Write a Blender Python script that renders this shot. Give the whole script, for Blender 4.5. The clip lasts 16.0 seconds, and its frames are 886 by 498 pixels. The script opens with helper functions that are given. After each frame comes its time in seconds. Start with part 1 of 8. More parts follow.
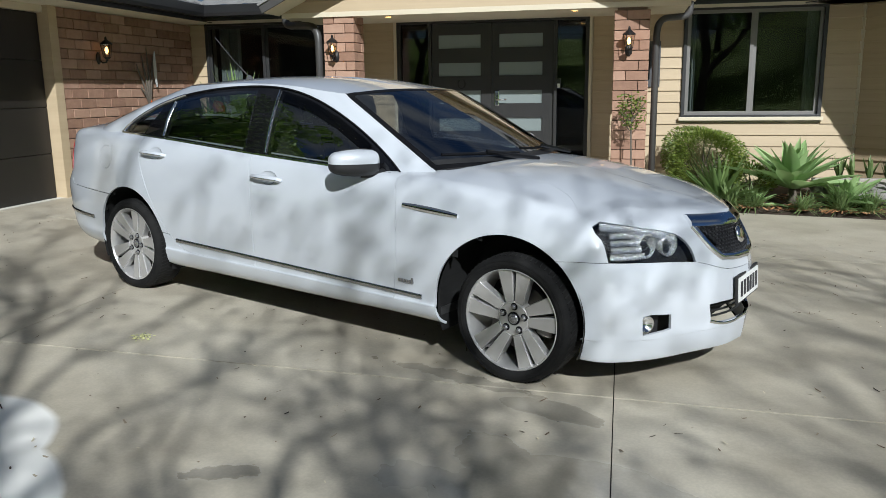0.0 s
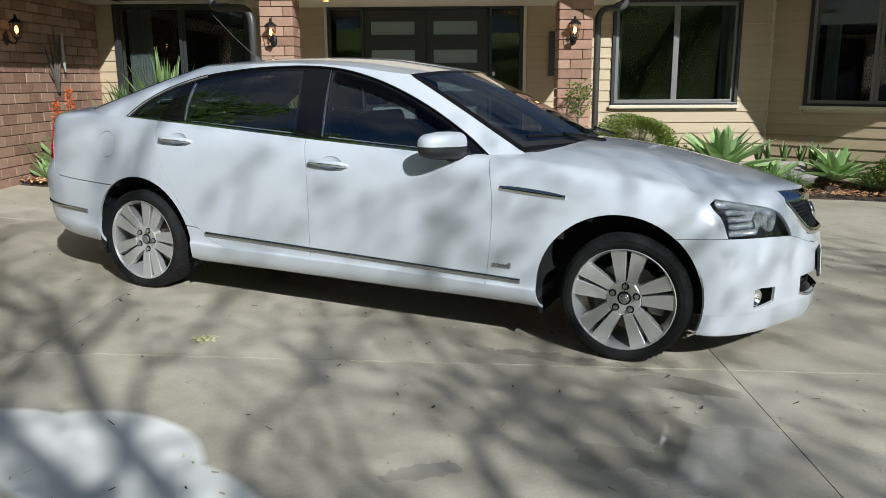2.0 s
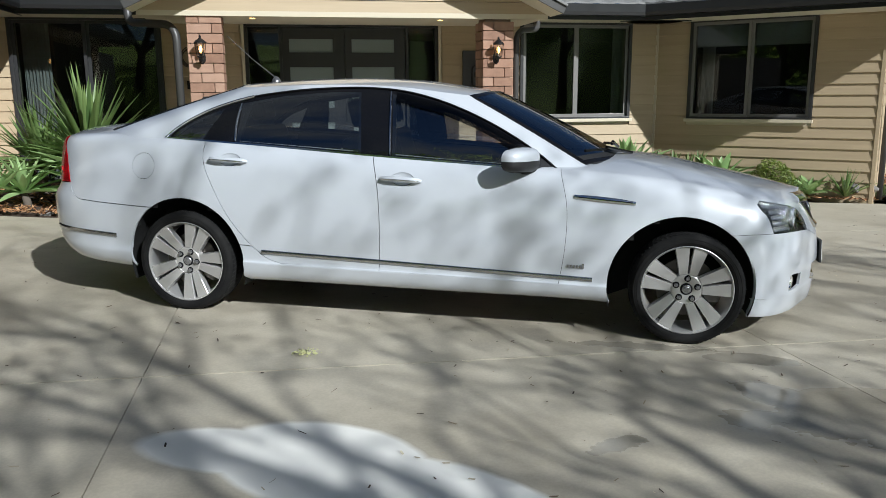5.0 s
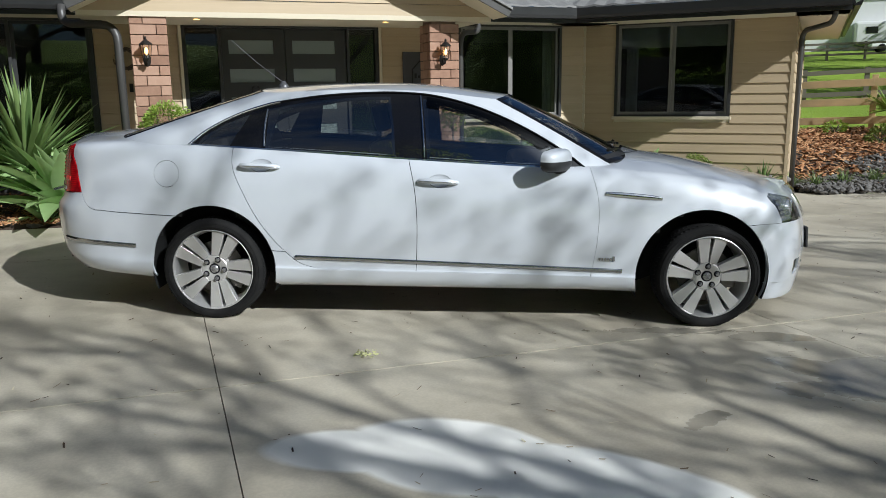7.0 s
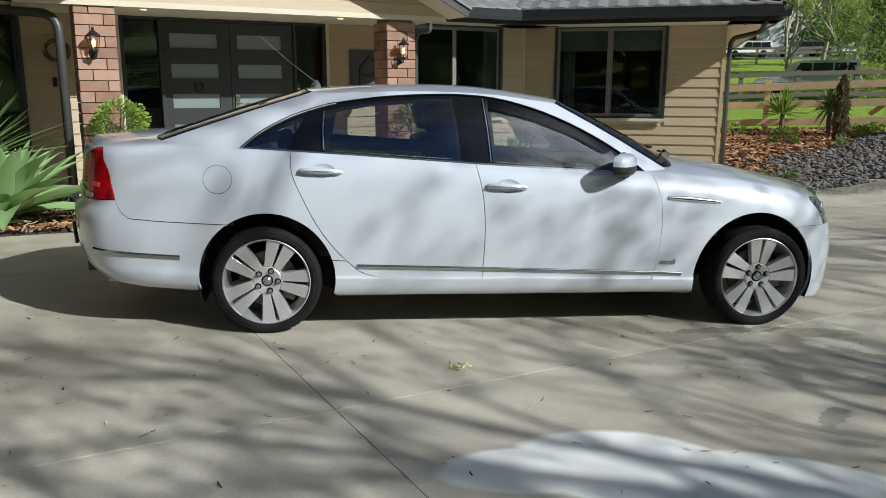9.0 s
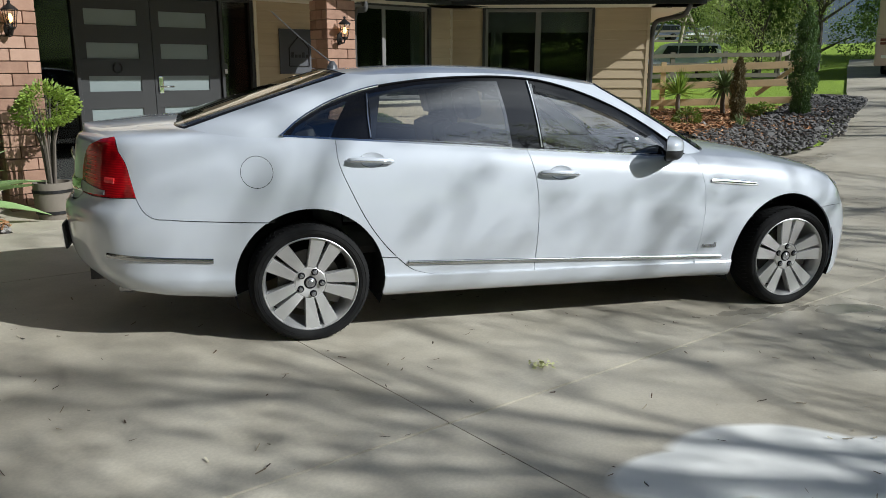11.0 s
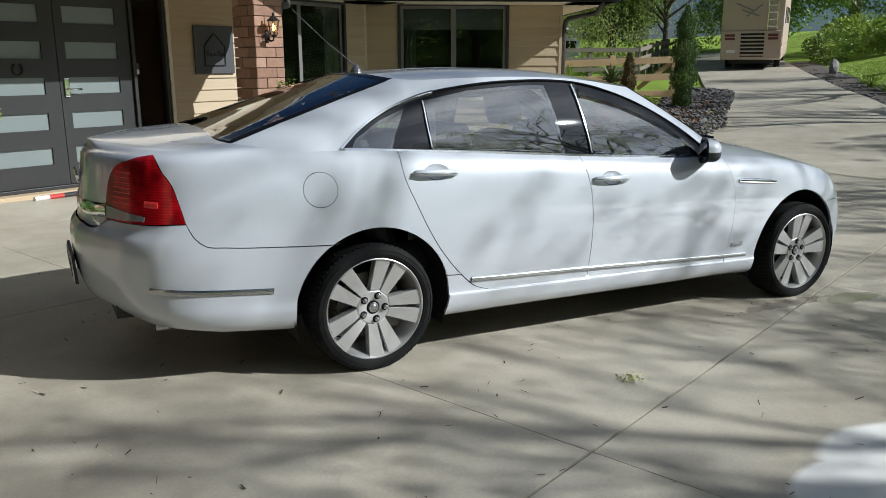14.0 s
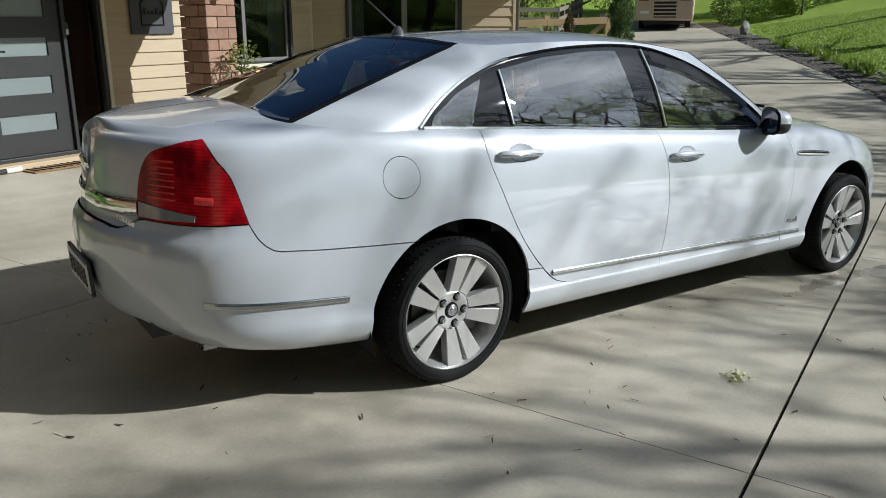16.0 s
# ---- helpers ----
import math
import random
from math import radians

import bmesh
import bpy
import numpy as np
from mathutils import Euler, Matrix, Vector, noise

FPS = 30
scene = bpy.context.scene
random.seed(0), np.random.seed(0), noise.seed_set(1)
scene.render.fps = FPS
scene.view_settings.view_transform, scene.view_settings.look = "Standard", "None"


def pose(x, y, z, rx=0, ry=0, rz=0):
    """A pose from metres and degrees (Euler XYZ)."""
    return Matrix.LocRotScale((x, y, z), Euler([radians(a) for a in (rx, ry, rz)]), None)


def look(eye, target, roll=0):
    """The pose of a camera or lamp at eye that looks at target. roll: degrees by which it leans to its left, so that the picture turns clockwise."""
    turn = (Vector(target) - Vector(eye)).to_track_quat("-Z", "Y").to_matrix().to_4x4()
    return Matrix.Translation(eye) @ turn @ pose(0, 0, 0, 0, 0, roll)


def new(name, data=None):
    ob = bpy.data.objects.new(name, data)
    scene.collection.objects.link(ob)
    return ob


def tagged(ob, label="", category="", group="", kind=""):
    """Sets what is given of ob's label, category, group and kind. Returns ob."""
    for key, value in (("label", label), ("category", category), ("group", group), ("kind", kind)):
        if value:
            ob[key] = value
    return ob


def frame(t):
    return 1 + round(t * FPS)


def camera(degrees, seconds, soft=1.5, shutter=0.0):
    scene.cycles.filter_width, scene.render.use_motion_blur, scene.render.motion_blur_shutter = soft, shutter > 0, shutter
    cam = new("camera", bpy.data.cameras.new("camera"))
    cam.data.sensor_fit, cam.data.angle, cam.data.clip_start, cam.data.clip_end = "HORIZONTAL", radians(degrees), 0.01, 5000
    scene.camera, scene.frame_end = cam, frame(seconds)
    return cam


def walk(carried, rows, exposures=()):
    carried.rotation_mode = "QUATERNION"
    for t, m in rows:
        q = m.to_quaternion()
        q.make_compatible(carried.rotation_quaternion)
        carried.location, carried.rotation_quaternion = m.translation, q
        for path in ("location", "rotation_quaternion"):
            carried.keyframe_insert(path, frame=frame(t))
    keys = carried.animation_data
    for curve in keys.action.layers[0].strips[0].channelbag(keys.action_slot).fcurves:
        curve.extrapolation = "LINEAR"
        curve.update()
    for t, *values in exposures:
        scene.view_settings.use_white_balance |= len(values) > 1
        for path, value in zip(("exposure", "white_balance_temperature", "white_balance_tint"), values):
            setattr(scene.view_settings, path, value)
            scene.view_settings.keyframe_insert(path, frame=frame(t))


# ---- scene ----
cam = camera(59.0, 16.0, soft=0.4)
METRES, EYE, TILT, LEAN, TURN = 8.03, 1.37, 0.0, -0.5, 13.0
ROWS = [
    (0.0, 0.0, 0.0, 0.0, -0.25, -11.52, 1.2),
    (0.5, -0.0373, 0.0011, -0.0037, -3.33, -11.52, 1.16),
    (1.0, -0.077, 0.0118, -0.0055, -6.33, -11.67, 0.97),
    (1.5, -0.1162, 0.0198, -0.0054, -8.98, -11.96, 0.76),
    (2.0, -0.1537, 0.0266, -0.0046, -11.34, -12.28, 0.79),
    (2.5, -0.1821, 0.0368, -0.0063, -13.42, -12.4, 0.95),
    (3.0, -0.2097, 0.0418, -0.0046, -15.41, -12.23, 1.16),
    (3.5, -0.2429, 0.0399, -0.0018, -17.4, -11.8, 1.21),
    (6.0, -0.376, 0.0464, 0.0037, -28.66, -11.6, 0.96),
    (6.5, -0.4015, 0.0621, 0.0045, -30.77, -11.74, 1.2),
    (7.0, -0.4357, 0.0756, 0.0093, -32.85, -11.77, 1.22),
    (7.5, -0.4627, 0.0961, 0.0093, -35.25, -11.72, 1.03),
    (8.0, -0.4873, 0.124, 0.01, -37.77, -11.73, 0.69),
    (8.5, -0.5137, 0.1488, 0.0122, -40.1, -11.81, 0.43),
    (9.0, -0.5419, 0.1764, 0.0149, -42.31, -12.07, 0.28),
    (9.5, -0.5566, 0.2101, 0.0132, -44.31, -12.33, 0.19),
    (10.0, -0.5703, 0.2404, 0.0132, -46.42, -12.63, 0.08),
    (12.5, -0.6467, 0.3651, 0.0192, -59.98, -14.12, 0.51),
    (13.0, -0.6512, 0.3836, 0.0202, -61.06, -14.03, 0.5),
    (13.5, -0.6483, 0.4059, 0.0209, -61.91, -13.87, 0.4),
    (14.0, -0.6489, 0.4267, 0.0213, -63.07, -13.82, 0.39),
    (14.5, -0.6559, 0.4553, 0.0239, -64.67, -14.13, 0.45),
    (15.0, -0.6527, 0.4843, 0.0242, -66.63, -14.98, 0.53),
    (15.5, -0.6411, 0.515, 0.0237, -68.56, -15.93, 0.5),
    (16.0, -0.6293, 0.5436, 0.0226, -70.23, -16.63, 0.07),
]
walk(cam, [(t, pose(0, 0, EYE, TILT, LEAN, TURN) @ pose(METRES * x, METRES * y, METRES * z, 90 + pitch, roll, yaw)) for t, x, y, z, yaw, pitch, roll in ROWS], exposures=((0.0, 0.17, 5800, 7), (16.0, 0.17, 5800, 7)))

# ---------- light ----------
SUN = Vector((0.465, -0.9, 0.66)).normalized()
world = bpy.data.worlds.new("sky")
scene.world = world
world.use_nodes = True
sky = world.node_tree.nodes.new("ShaderNodeTexSky")
sky.sky_type, sky.sun_disc = "NISHITA", False
sky.dust_density, sky.ozone_density = 0.4, 2.5
sky.sun_elevation, sky.sun_rotation = math.asin(SUN.z), math.atan2(SUN.x, SUN.y)
# broken cloud over the whole sky
_wt = world.node_tree
_co = _wt.nodes.new("ShaderNodeTexCoord")
_mp = _wt.nodes.new("ShaderNodeMapping")
_mp.inputs["Scale"].default_value = (1.0, 1.0, 1.7)
_cn = _wt.nodes.new("ShaderNodeTexNoise")
_cn.inputs["Scale"].default_value, _cn.inputs["Detail"].default_value, _cn.inputs["Roughness"].default_value = 2.3, 8.0, 0.55
_cr = _wt.nodes.new("ShaderNodeValToRGB")
_cr.color_ramp.elements[0].position, _cr.color_ramp.elements[1].position = 0.45, 0.62
_cm = _wt.nodes.new("ShaderNodeMix")
_cm.data_type = "RGBA"
_wt.links.new(_co.outputs["Generated"], _mp.inputs[0])
_wt.links.new(_mp.outputs[0], _cn.inputs["Vector"])
_wt.links.new(_cn.outputs["Fac"], _cr.inputs[0])
# cloud lit from behind is brighter towards the sun
_dt = _wt.nodes.new("ShaderNodeVectorMath")
_dt.operation = "DOT_PRODUCT"
_dt.inputs[1].default_value = SUN
_nm = _wt.nodes.new("ShaderNodeVectorMath")
_nm.operation = "NORMALIZE"
_wt.links.new(_co.outputs["Generated"], _nm.inputs[0])
_wt.links.new(_nm.outputs[0], _dt.inputs[0])
_gl = _wt.nodes.new("ShaderNodeMapRange")
_gl.interpolation_type = "SMOOTHSTEP"
_gl.inputs["From Min"].default_value, _gl.inputs["From Max"].default_value = 0.85, 1.0
_gl.inputs["To Min"].default_value, _gl.inputs["To Max"].default_value = 0.0, 1.0
_wt.links.new(_dt.outputs["Value"], _gl.inputs["Value"])
_sk = _wt.nodes.new("ShaderNodeVectorMath")
_sk.operation = "MULTIPLY"
_sk.inputs[1].default_value = (4.3, 5.0, 6.1)
_wt.links.new(sky.outputs[0], _sk.inputs[0])
_wt.links.new(_sk.outputs[0], _cm.inputs[6])
_cm.inputs[7].default_value = (22.0, 23.2, 25.0, 1)
_wt.links.new(_cr.outputs[0], _cm.inputs[0])
# white haze about the sun, thicker where there is cloud
_hz = _wt.nodes.new("ShaderNodeMapRange")
_hz.inputs["To Min"].default_value, _hz.inputs["To Max"].default_value = 150.0, 360.0
_wt.links.new(_cr.outputs[0], _hz.inputs["Value"])
_hm = _wt.nodes.new("ShaderNodeMath")
_hm.operation = "MULTIPLY"
_wt.links.new(_gl.outputs["Result"], _hm.inputs[0])
_wt.links.new(_hz.outputs["Result"], _hm.inputs[1])
_hc = _wt.nodes.new("ShaderNodeVectorMath")
_hc.operation = "SCALE"
_hc.inputs[0].default_value = (1.0, 0.985, 0.95)
_wt.links.new(_hm.outputs[0], _hc.inputs["Scale"])
_ad = _wt.nodes.new("ShaderNodeVectorMath")
_ad.operation = "ADD"
_wt.links.new(_cm.outputs[2], _ad.inputs[0])
_wt.links.new(_hc.outputs[0], _ad.inputs[1])
_wt.links.new(_ad.outputs[0], _wt.nodes["Background"].inputs[0])
world.node_tree.nodes["Background"].inputs[1].default_value = 0.0046
sun = new("sun", bpy.data.lights.new("sun", "SUN"))
sun.data.energy, sun.data.angle, sun.data.color = 5.0, radians(0.5), (1.0, 0.965, 0.90)
sun.matrix_world = look(SUN * 30, (0, 0, 0))


# ---------- materials ----------
class Nodes:
    """A node material with a Principled surface."""

    def __init__(self, name, color=(0.5, 0.5, 0.5), rough=0.6, metal=0.0, **more):
        self.m = bpy.data.materials.new(name)
        self.m.use_nodes = True
        self.t = self.m.node_tree
        self.b = self.t.nodes["Principled BSDF"]
        self.set("Base Color", color), self.set("Roughness", rough), self.set("Metallic", metal)
        for k, v in more.items():
            self.set(k.replace("_", " "), v)

    def set(self, k, v):
        s = self.b.inputs[k]
        if isinstance(v, bpy.types.NodeSocket):
            self.t.links.new(v, s)
        elif hasattr(v, "__len__"):
            s.default_value = (*v, 1) if len(v) == 3 else v
        else:
            s.default_value = v
        return self

    def add(self, kind, ins=(), **props):
        n = self.t.nodes.new("ShaderNode" + kind)
        for k, v in props.items():
            setattr(n, k, v)
        for k, v in dict(ins).items():
            s = n.inputs[k]
            if isinstance(v, bpy.types.NodeSocket):
                self.t.links.new(v, s)
            else:
                s.default_value = v
        return n

    def at(self, kind="Object", scale=(1, 1, 1)):
        """Object or world coordinates, scaled."""
        if kind == "World":
            src = self.add("NewGeometry").outputs["Position"]
        else:
            src = self.add("TexCoord").outputs[kind]
        return self.add("Mapping", {"Vector": src, "Scale": scale}).outputs[0]

    def noise(self, scale, detail=4, rough=0.55, vec=None, out="Fac", **k):
        ins = {"Scale": scale, "Detail": detail, "Roughness": rough}
        ins["Vector"] = vec or self.at()
        return self.add("TexNoise", ins, **k).outputs[out]

    def ramp(self, fac, stops):
        n = self.add("ValToRGB", {"Fac": fac})
        e = n.color_ramp.elements
        while len(e) < len(stops):
            e.new(0.5)
        for el, (p, c) in zip(e, stops):
            el.position = p
            el.color = (*c, 1) if hasattr(c, "__len__") else (c, c, c, 1)
        return n.outputs[0]

    def mix(self, fac, a, b, blend="MIX"):
        n = self.add("Mix", data_type="RGBA", blend_type=blend)
        for i, v in ((0, fac), (6, a), (7, b)):
            if isinstance(v, bpy.types.NodeSocket):
                self.t.links.new(v, n.inputs[i])
            else:
                n.inputs[i].default_value = (*v, 1) if hasattr(v, "__len__") else v
        return n.outputs[2]

    def math(self, op, a, b=0.0, clamp=False):
        return self.add("Math", {0: a, 1: b}, operation=op, use_clamp=clamp).outputs[0]

    def bump(self, height, strength=0.3, distance=0.01):
        return self.set("Normal", self.add("Bump", {"Height": height, "Strength": strength, "Distance": distance}).outputs[0])

    def random(self):
        return self.add("ObjectInfo").outputs["Random"]

    def island(self):
        return self.add("NewGeometry").outputs["Random Per Island"]


def plain(name, color, rough=0.5, metal=0.0, vary=0.12, scale=8.0, bump=0.0, **more):
    """A surface with soft variation of colour and gloss at two scales."""
    n = Nodes(name, color, rough, metal, **more)
    a = n.noise(scale, 5)
    f = n.noise(scale * 14, 3)
    lo = tuple(c * (1 - vary) for c in color)
    hi = tuple(min(1, c * (1 + vary)) for c in color)
    n.set("Base Color", n.mix(n.math("ADD", n.math("MULTIPLY", a, 0.7), n.math("MULTIPLY", f, 0.3)), lo, hi))
    n.set("Roughness", n.math("ADD", n.math("MULTIPLY", a, 0.16), rough - 0.08))
    if bump:
        n.bump(f, bump, 0.004)
    return n.m


paint = Nodes("white_paint", (0.78, 0.79, 0.80), 0.32, Coat_Weight=1.0, Coat_Roughness=0.03, Coat_IOR=1.65)
_d = paint.noise(5, 6)
paint.set("Base Color", paint.mix(_d, (0.505, 0.53, 0.575), (0.55, 0.572, 0.61)))
paint.set("Coat Roughness", paint.math("ADD", paint.math("MULTIPLY", paint.noise(11, 5), 0.06), 0.01))
PAINT = paint.m
CHROME = plain("chrome", (0.86, 0.87, 0.88), 0.10, 1.0, 0.04)
ALLOY = plain("machined_alloy", (0.50, 0.485, 0.47), 0.36, 0.45, 0.06, 20)
SATIN = plain("satin_trim", (0.46, 0.47, 0.48), 0.22, 1.0, 0.1, 10)
ALLOY_EDGE = plain("bright_alloy_edge", (0.78, 0.77, 0.76), 0.2, 0.6, 0.04, 20)
ALLOY_DARK = plain("cast_alloy", (0.62, 0.61, 0.60), 0.32, 0.7, 0.1, 20)
TRIM_BLACK = plain("black_trim", (0.008, 0.008, 0.009), 0.14, 0, 0.3, 20, Specular_IOR_Level=0.16)
FRAME = Nodes("window_frame_black", (0.006, 0.006, 0.007), 0.02, IOR=1.6).m
PLASTIC = plain("black_plastic", (0.016, 0.016, 0.017), 0.55, 0, 0.3, 30, 0.1)
LINER = plain("arch_liner", (0.004, 0.004, 0.004), 0.85, 0, 0.3, 10)
CABIN = plain("black_leather", (0.018, 0.017, 0.017), 0.5, 0, 0.3, 30, 0.1)
SILL_GREY = plain("grey_underside", (0.03, 0.03, 0.03), 0.7)
BRAKE = plain("cast_iron", (0.12, 0.11, 0.10), 0.5, 0.8)

_t = Nodes("tyre_rubber", (0.022, 0.022, 0.023), 0.85, Specular_IOR_Level=0.22)
_t.set("Base Color", _t.ramp(_t.noise(14, 6), [(0.3, (0.006, 0.006, 0.0065)), (0.7, (0.014, 0.0135, 0.013))]))
RUBBER = _t.bump(_t.noise(120, 2), 0.15, 0.002).m


def glass(name, tint, straight=.05, rough=0.0):
    """Thin tinted glass: a mirror that grows towards grazing angles over a tinted see-through pane."""
    m = bpy.data.materials.new(name)
    m.use_nodes = True
    t = m.node_tree
    t.nodes.clear()
    out = t.nodes.new("ShaderNodeOutputMaterial")
    mx = t.nodes.new("ShaderNodeMixShader")
    tp = t.nodes.new("ShaderNodeBsdfTransparent")
    gl = t.nodes.new("ShaderNodeBsdfGlossy")
    lw = t.nodes.new("ShaderNodeLayerWeight")
    lw.inputs["Blend"].default_value = .5
    pw = t.nodes.new("ShaderNodeMath")
    pw.operation = "POWER"
    pw.inputs[1].default_value = 4.0
    ma = t.nodes.new("ShaderNodeMath")
    ma.operation = "MULTIPLY_ADD"
    ma.inputs[1].default_value, ma.inputs[2].default_value = 1 - straight, straight
    tp.inputs[0].default_value = (*tint, 1)
    gl.inputs["Roughness"].default_value = rough
    t.links.new(lw.outputs["Facing"], pw.inputs[0])
    t.links.new(pw.outputs[0], ma.inputs[0])
    t.links.new(ma.outputs[0], mx.inputs[0])
    t.links.new(tp.outputs[0], mx.inputs[1])
    t.links.new(gl.outputs[0], mx.inputs[2])
    t.links.new(mx.outputs[0], out.inputs[0])
    return m


TINT = glass("privacy_glass", (0.82, 0.85, 0.84), .27)
SCREEN = glass("windscreen_glass", (0.62, 0.66, 0.68), .38)
CLEAR = glass("clear_lens", (0.86, 0.87, 0.88))
_r = Nodes("red_lens", (0.42, 0.004, 0.006), 0.22, Coat_Weight=0.35, Coat_Roughness=0.02, Specular_IOR_Level=0.2)
_w = _r.add("TexWave", {"Vector": _r.at("Object"), "Scale": 26.0, "Distortion": 2.0, "Detail": 3.0}, bands_direction="Z").outputs["Fac"]
_r.set("Base Color", _r.mix(_r.math("MULTIPLY", _r.ramp(_r.noise(9, 2), [(0.40, 0.1), (0.60, 1.0)]), _r.math("ADD", _r.math("MULTIPLY", _w, 0.5), 0.5)), (0.16, 0.0, 0.003), (0.62, 0.004, 0.010)))
RED = _r.bump(_w, 0.12, 0.003).m

PLATE = plain("plate_white", (0.75, 0.75, 0.73), 0.35)
INK = plain("plate_ink", (0.015, 0.015, 0.02), 0.5)


# ---------- mesh helpers ----------
def part(name, bm, material, parent=None, label="", smooth=False, angle=None):
    """Links a bmesh as one mesh object under a thing or a part."""
    me = bpy.data.meshes.new(name)
    if smooth:
        for f in bm.faces:
            f.smooth = True
    bm.to_mesh(me)
    bm.free()
    for m in material if isinstance(material, (list, tuple)) else [material]:
        me.materials.append(m)
    if angle is not None:
        me.set_sharp_from_angle(angle=radians(angle))
    ob = new(name, me)
    ob.parent = parent
    if label:
        ob["label"] = label
    return ob


def thing(name, label, category, m=Matrix(), group="", kind=""):
    ob = new(name)
    ob.empty_display_size = 0.1
    ob.matrix_world = m
    return tagged(ob, label, category, group, kind)


def cuboid(bm, x0, x1, y0, y1, z0, z1, m=Matrix(), bevel=0.0):
    made = bmesh.ops.create_cube(bm, size=1, matrix=m @ Matrix.Translation(((x0 + x1) / 2, (y0 + y1) / 2, (z0 + z1) / 2)) @ Matrix.Diagonal((x1 - x0, y1 - y0, z1 - z0, 1)))
    if bevel:
        edges = list({e for v in made["verts"] for e in v.link_edges})
        bmesh.ops.bevel(bm, geom=edges, offset=bevel, segments=2, affect="EDGES", profile=0.6)
    return bm


def block(name, ext, material, parent=None, m=Matrix(), bevel=0.0, label=""):
    return part(name, cuboid(bmesh.new(), *ext, m, bevel), material, parent, label)


def tube(bm, pts, r, n=8, taper=None, caps=True):
    """A pipe through points; r a number or one per point."""
    pts = [Vector(p) for p in pts]
    rs = r if hasattr(r, "__len__") else [r] * len(pts)
    rings = []
    side = None
    for i, p in enumerate(pts):
        d = (pts[min(i + 1, len(pts) - 1)] - pts[max(i - 1, 0)]).normalized()
        if side is None:
            side = d.orthogonal().normalized()
        side = (side - d * side.dot(d)).normalized()
        up = d.cross(side)
        rings.append([bm.verts.new(p + (side * math.cos(a) + up * math.sin(a)) * rs[i]) for a in (2 * math.pi * k / n for k in range(n))])
    for a, b in zip(rings, rings[1:]):
        for k in range(n):
            bm.faces.new((a[k], a[(k + 1) % n], b[(k + 1) % n], b[k]))
    if caps:
        bm.faces.new(rings[0][::-1])
        bm.faces.new(rings[-1])
    return bm


def lathe(bm, prof, n=64, m=Matrix(), close=False):
    """Turns (radius, along) pairs about the y axis of m."""
    rings = [[bm.verts.new(m @ Vector((r * math.cos(2 * math.pi * k / n), h, r * math.sin(2 * math.pi * k / n)))) for k in range(n)] for r, h in prof]
    pairs = list(zip(rings, rings[1:])) + ([(rings[-1], rings[0])] if close else [])
    for a, b in pairs:
        for k in range(n):
            bm.faces.new((a[k], a[(k + 1) % n], b[(k + 1) % n], b[k]))
    return bm


def spline(xs, ys):
    """A smooth curve through (xs, ys), flat beyond its ends."""
    xs, ys = np.asarray(xs, float), np.asarray(ys, float)
    d = np.gradient(ys, xs, axis=0)

    def at(x):
        x = np.clip(np.asarray(x, float), xs[0], xs[-1])
        i = np.clip(np.searchsorted(xs, x) - 1, 0, len(xs) - 2)
        h = xs[i + 1] - xs[i]
        t = (x - xs[i]) / h
        e = (lambda a: a[..., None]) if ys.ndim > 1 else (lambda a: a)
        return (e(2 * t**3 - 3 * t**2 + 1) * ys[i] + e((t**3 - 2 * t**2 + t) * h) * d[i] + e(3 * t**2 - 2 * t**3) * ys[i + 1] + e((t**3 - t**2) * h) * d[i + 1])

    return at


# ---------- more materials ----------
def smooth01(t):
    t = min(1, max(0, t))
    return t * t * (3 - 2 * t)


_c = Nodes("broom_finished_concrete", (0.4, 0.38, 0.34), 0.7)
_p = _c.at("World")
_big = _c.noise(0.55, 6, 0.6, _p)
_mid = _c.noise(3.2, 6, 0.65, _p)
_fin = _c.noise(70, 3, 0.6, _p)
_col = _c.ramp(_c.math("ADD", _c.math("MULTIPLY", _big, 0.6), _c.math("MULTIPLY", _mid, 0.4)), [(0.33, (0.32, 0.28, 0.212)), (0.5, (0.47, 0.422, 0.332)), (0.68, (0.59, 0.54, 0.44))])
_col = _c.mix(_c.ramp(_fin, [(0.38, 0.0), (0.60, 0.16)]), _col, (0.22, 0.20, 0.165))


def _spot(n, p, x, y, a, b, turn, edge=0.35, wob=0.35):
    """A soft-edged blot: 1 inside, 0 outside."""
    ca, sa = math.cos(radians(turn)), math.sin(radians(turn))
    s = n.add("SeparateXYZ", {0: p})
    dx, dy = n.math("SUBTRACT", s.outputs[0], x), n.math("SUBTRACT", s.outputs[1], y)
    u = n.math("ADD", n.math("MULTIPLY", dx, ca / a), n.math("MULTIPLY", dy, sa / a))
    v = n.math("ADD", n.math("MULTIPLY", dx, -sa / b), n.math("MULTIPLY", dy, ca / b))
    r = n.math("SQRT", n.math("ADD", n.math("MULTIPLY", u, u), n.math("MULTIPLY", v, v)))
    r = n.math("ADD", r, n.math("MULTIPLY", n.math("SUBTRACT", n.noise(max(1.6, .75 / b), 4, 0.55, p), 0.5), wob))
    return n.math("DIVIDE", n.math("SUBTRACT", 1.0, r), edge, clamp=True)


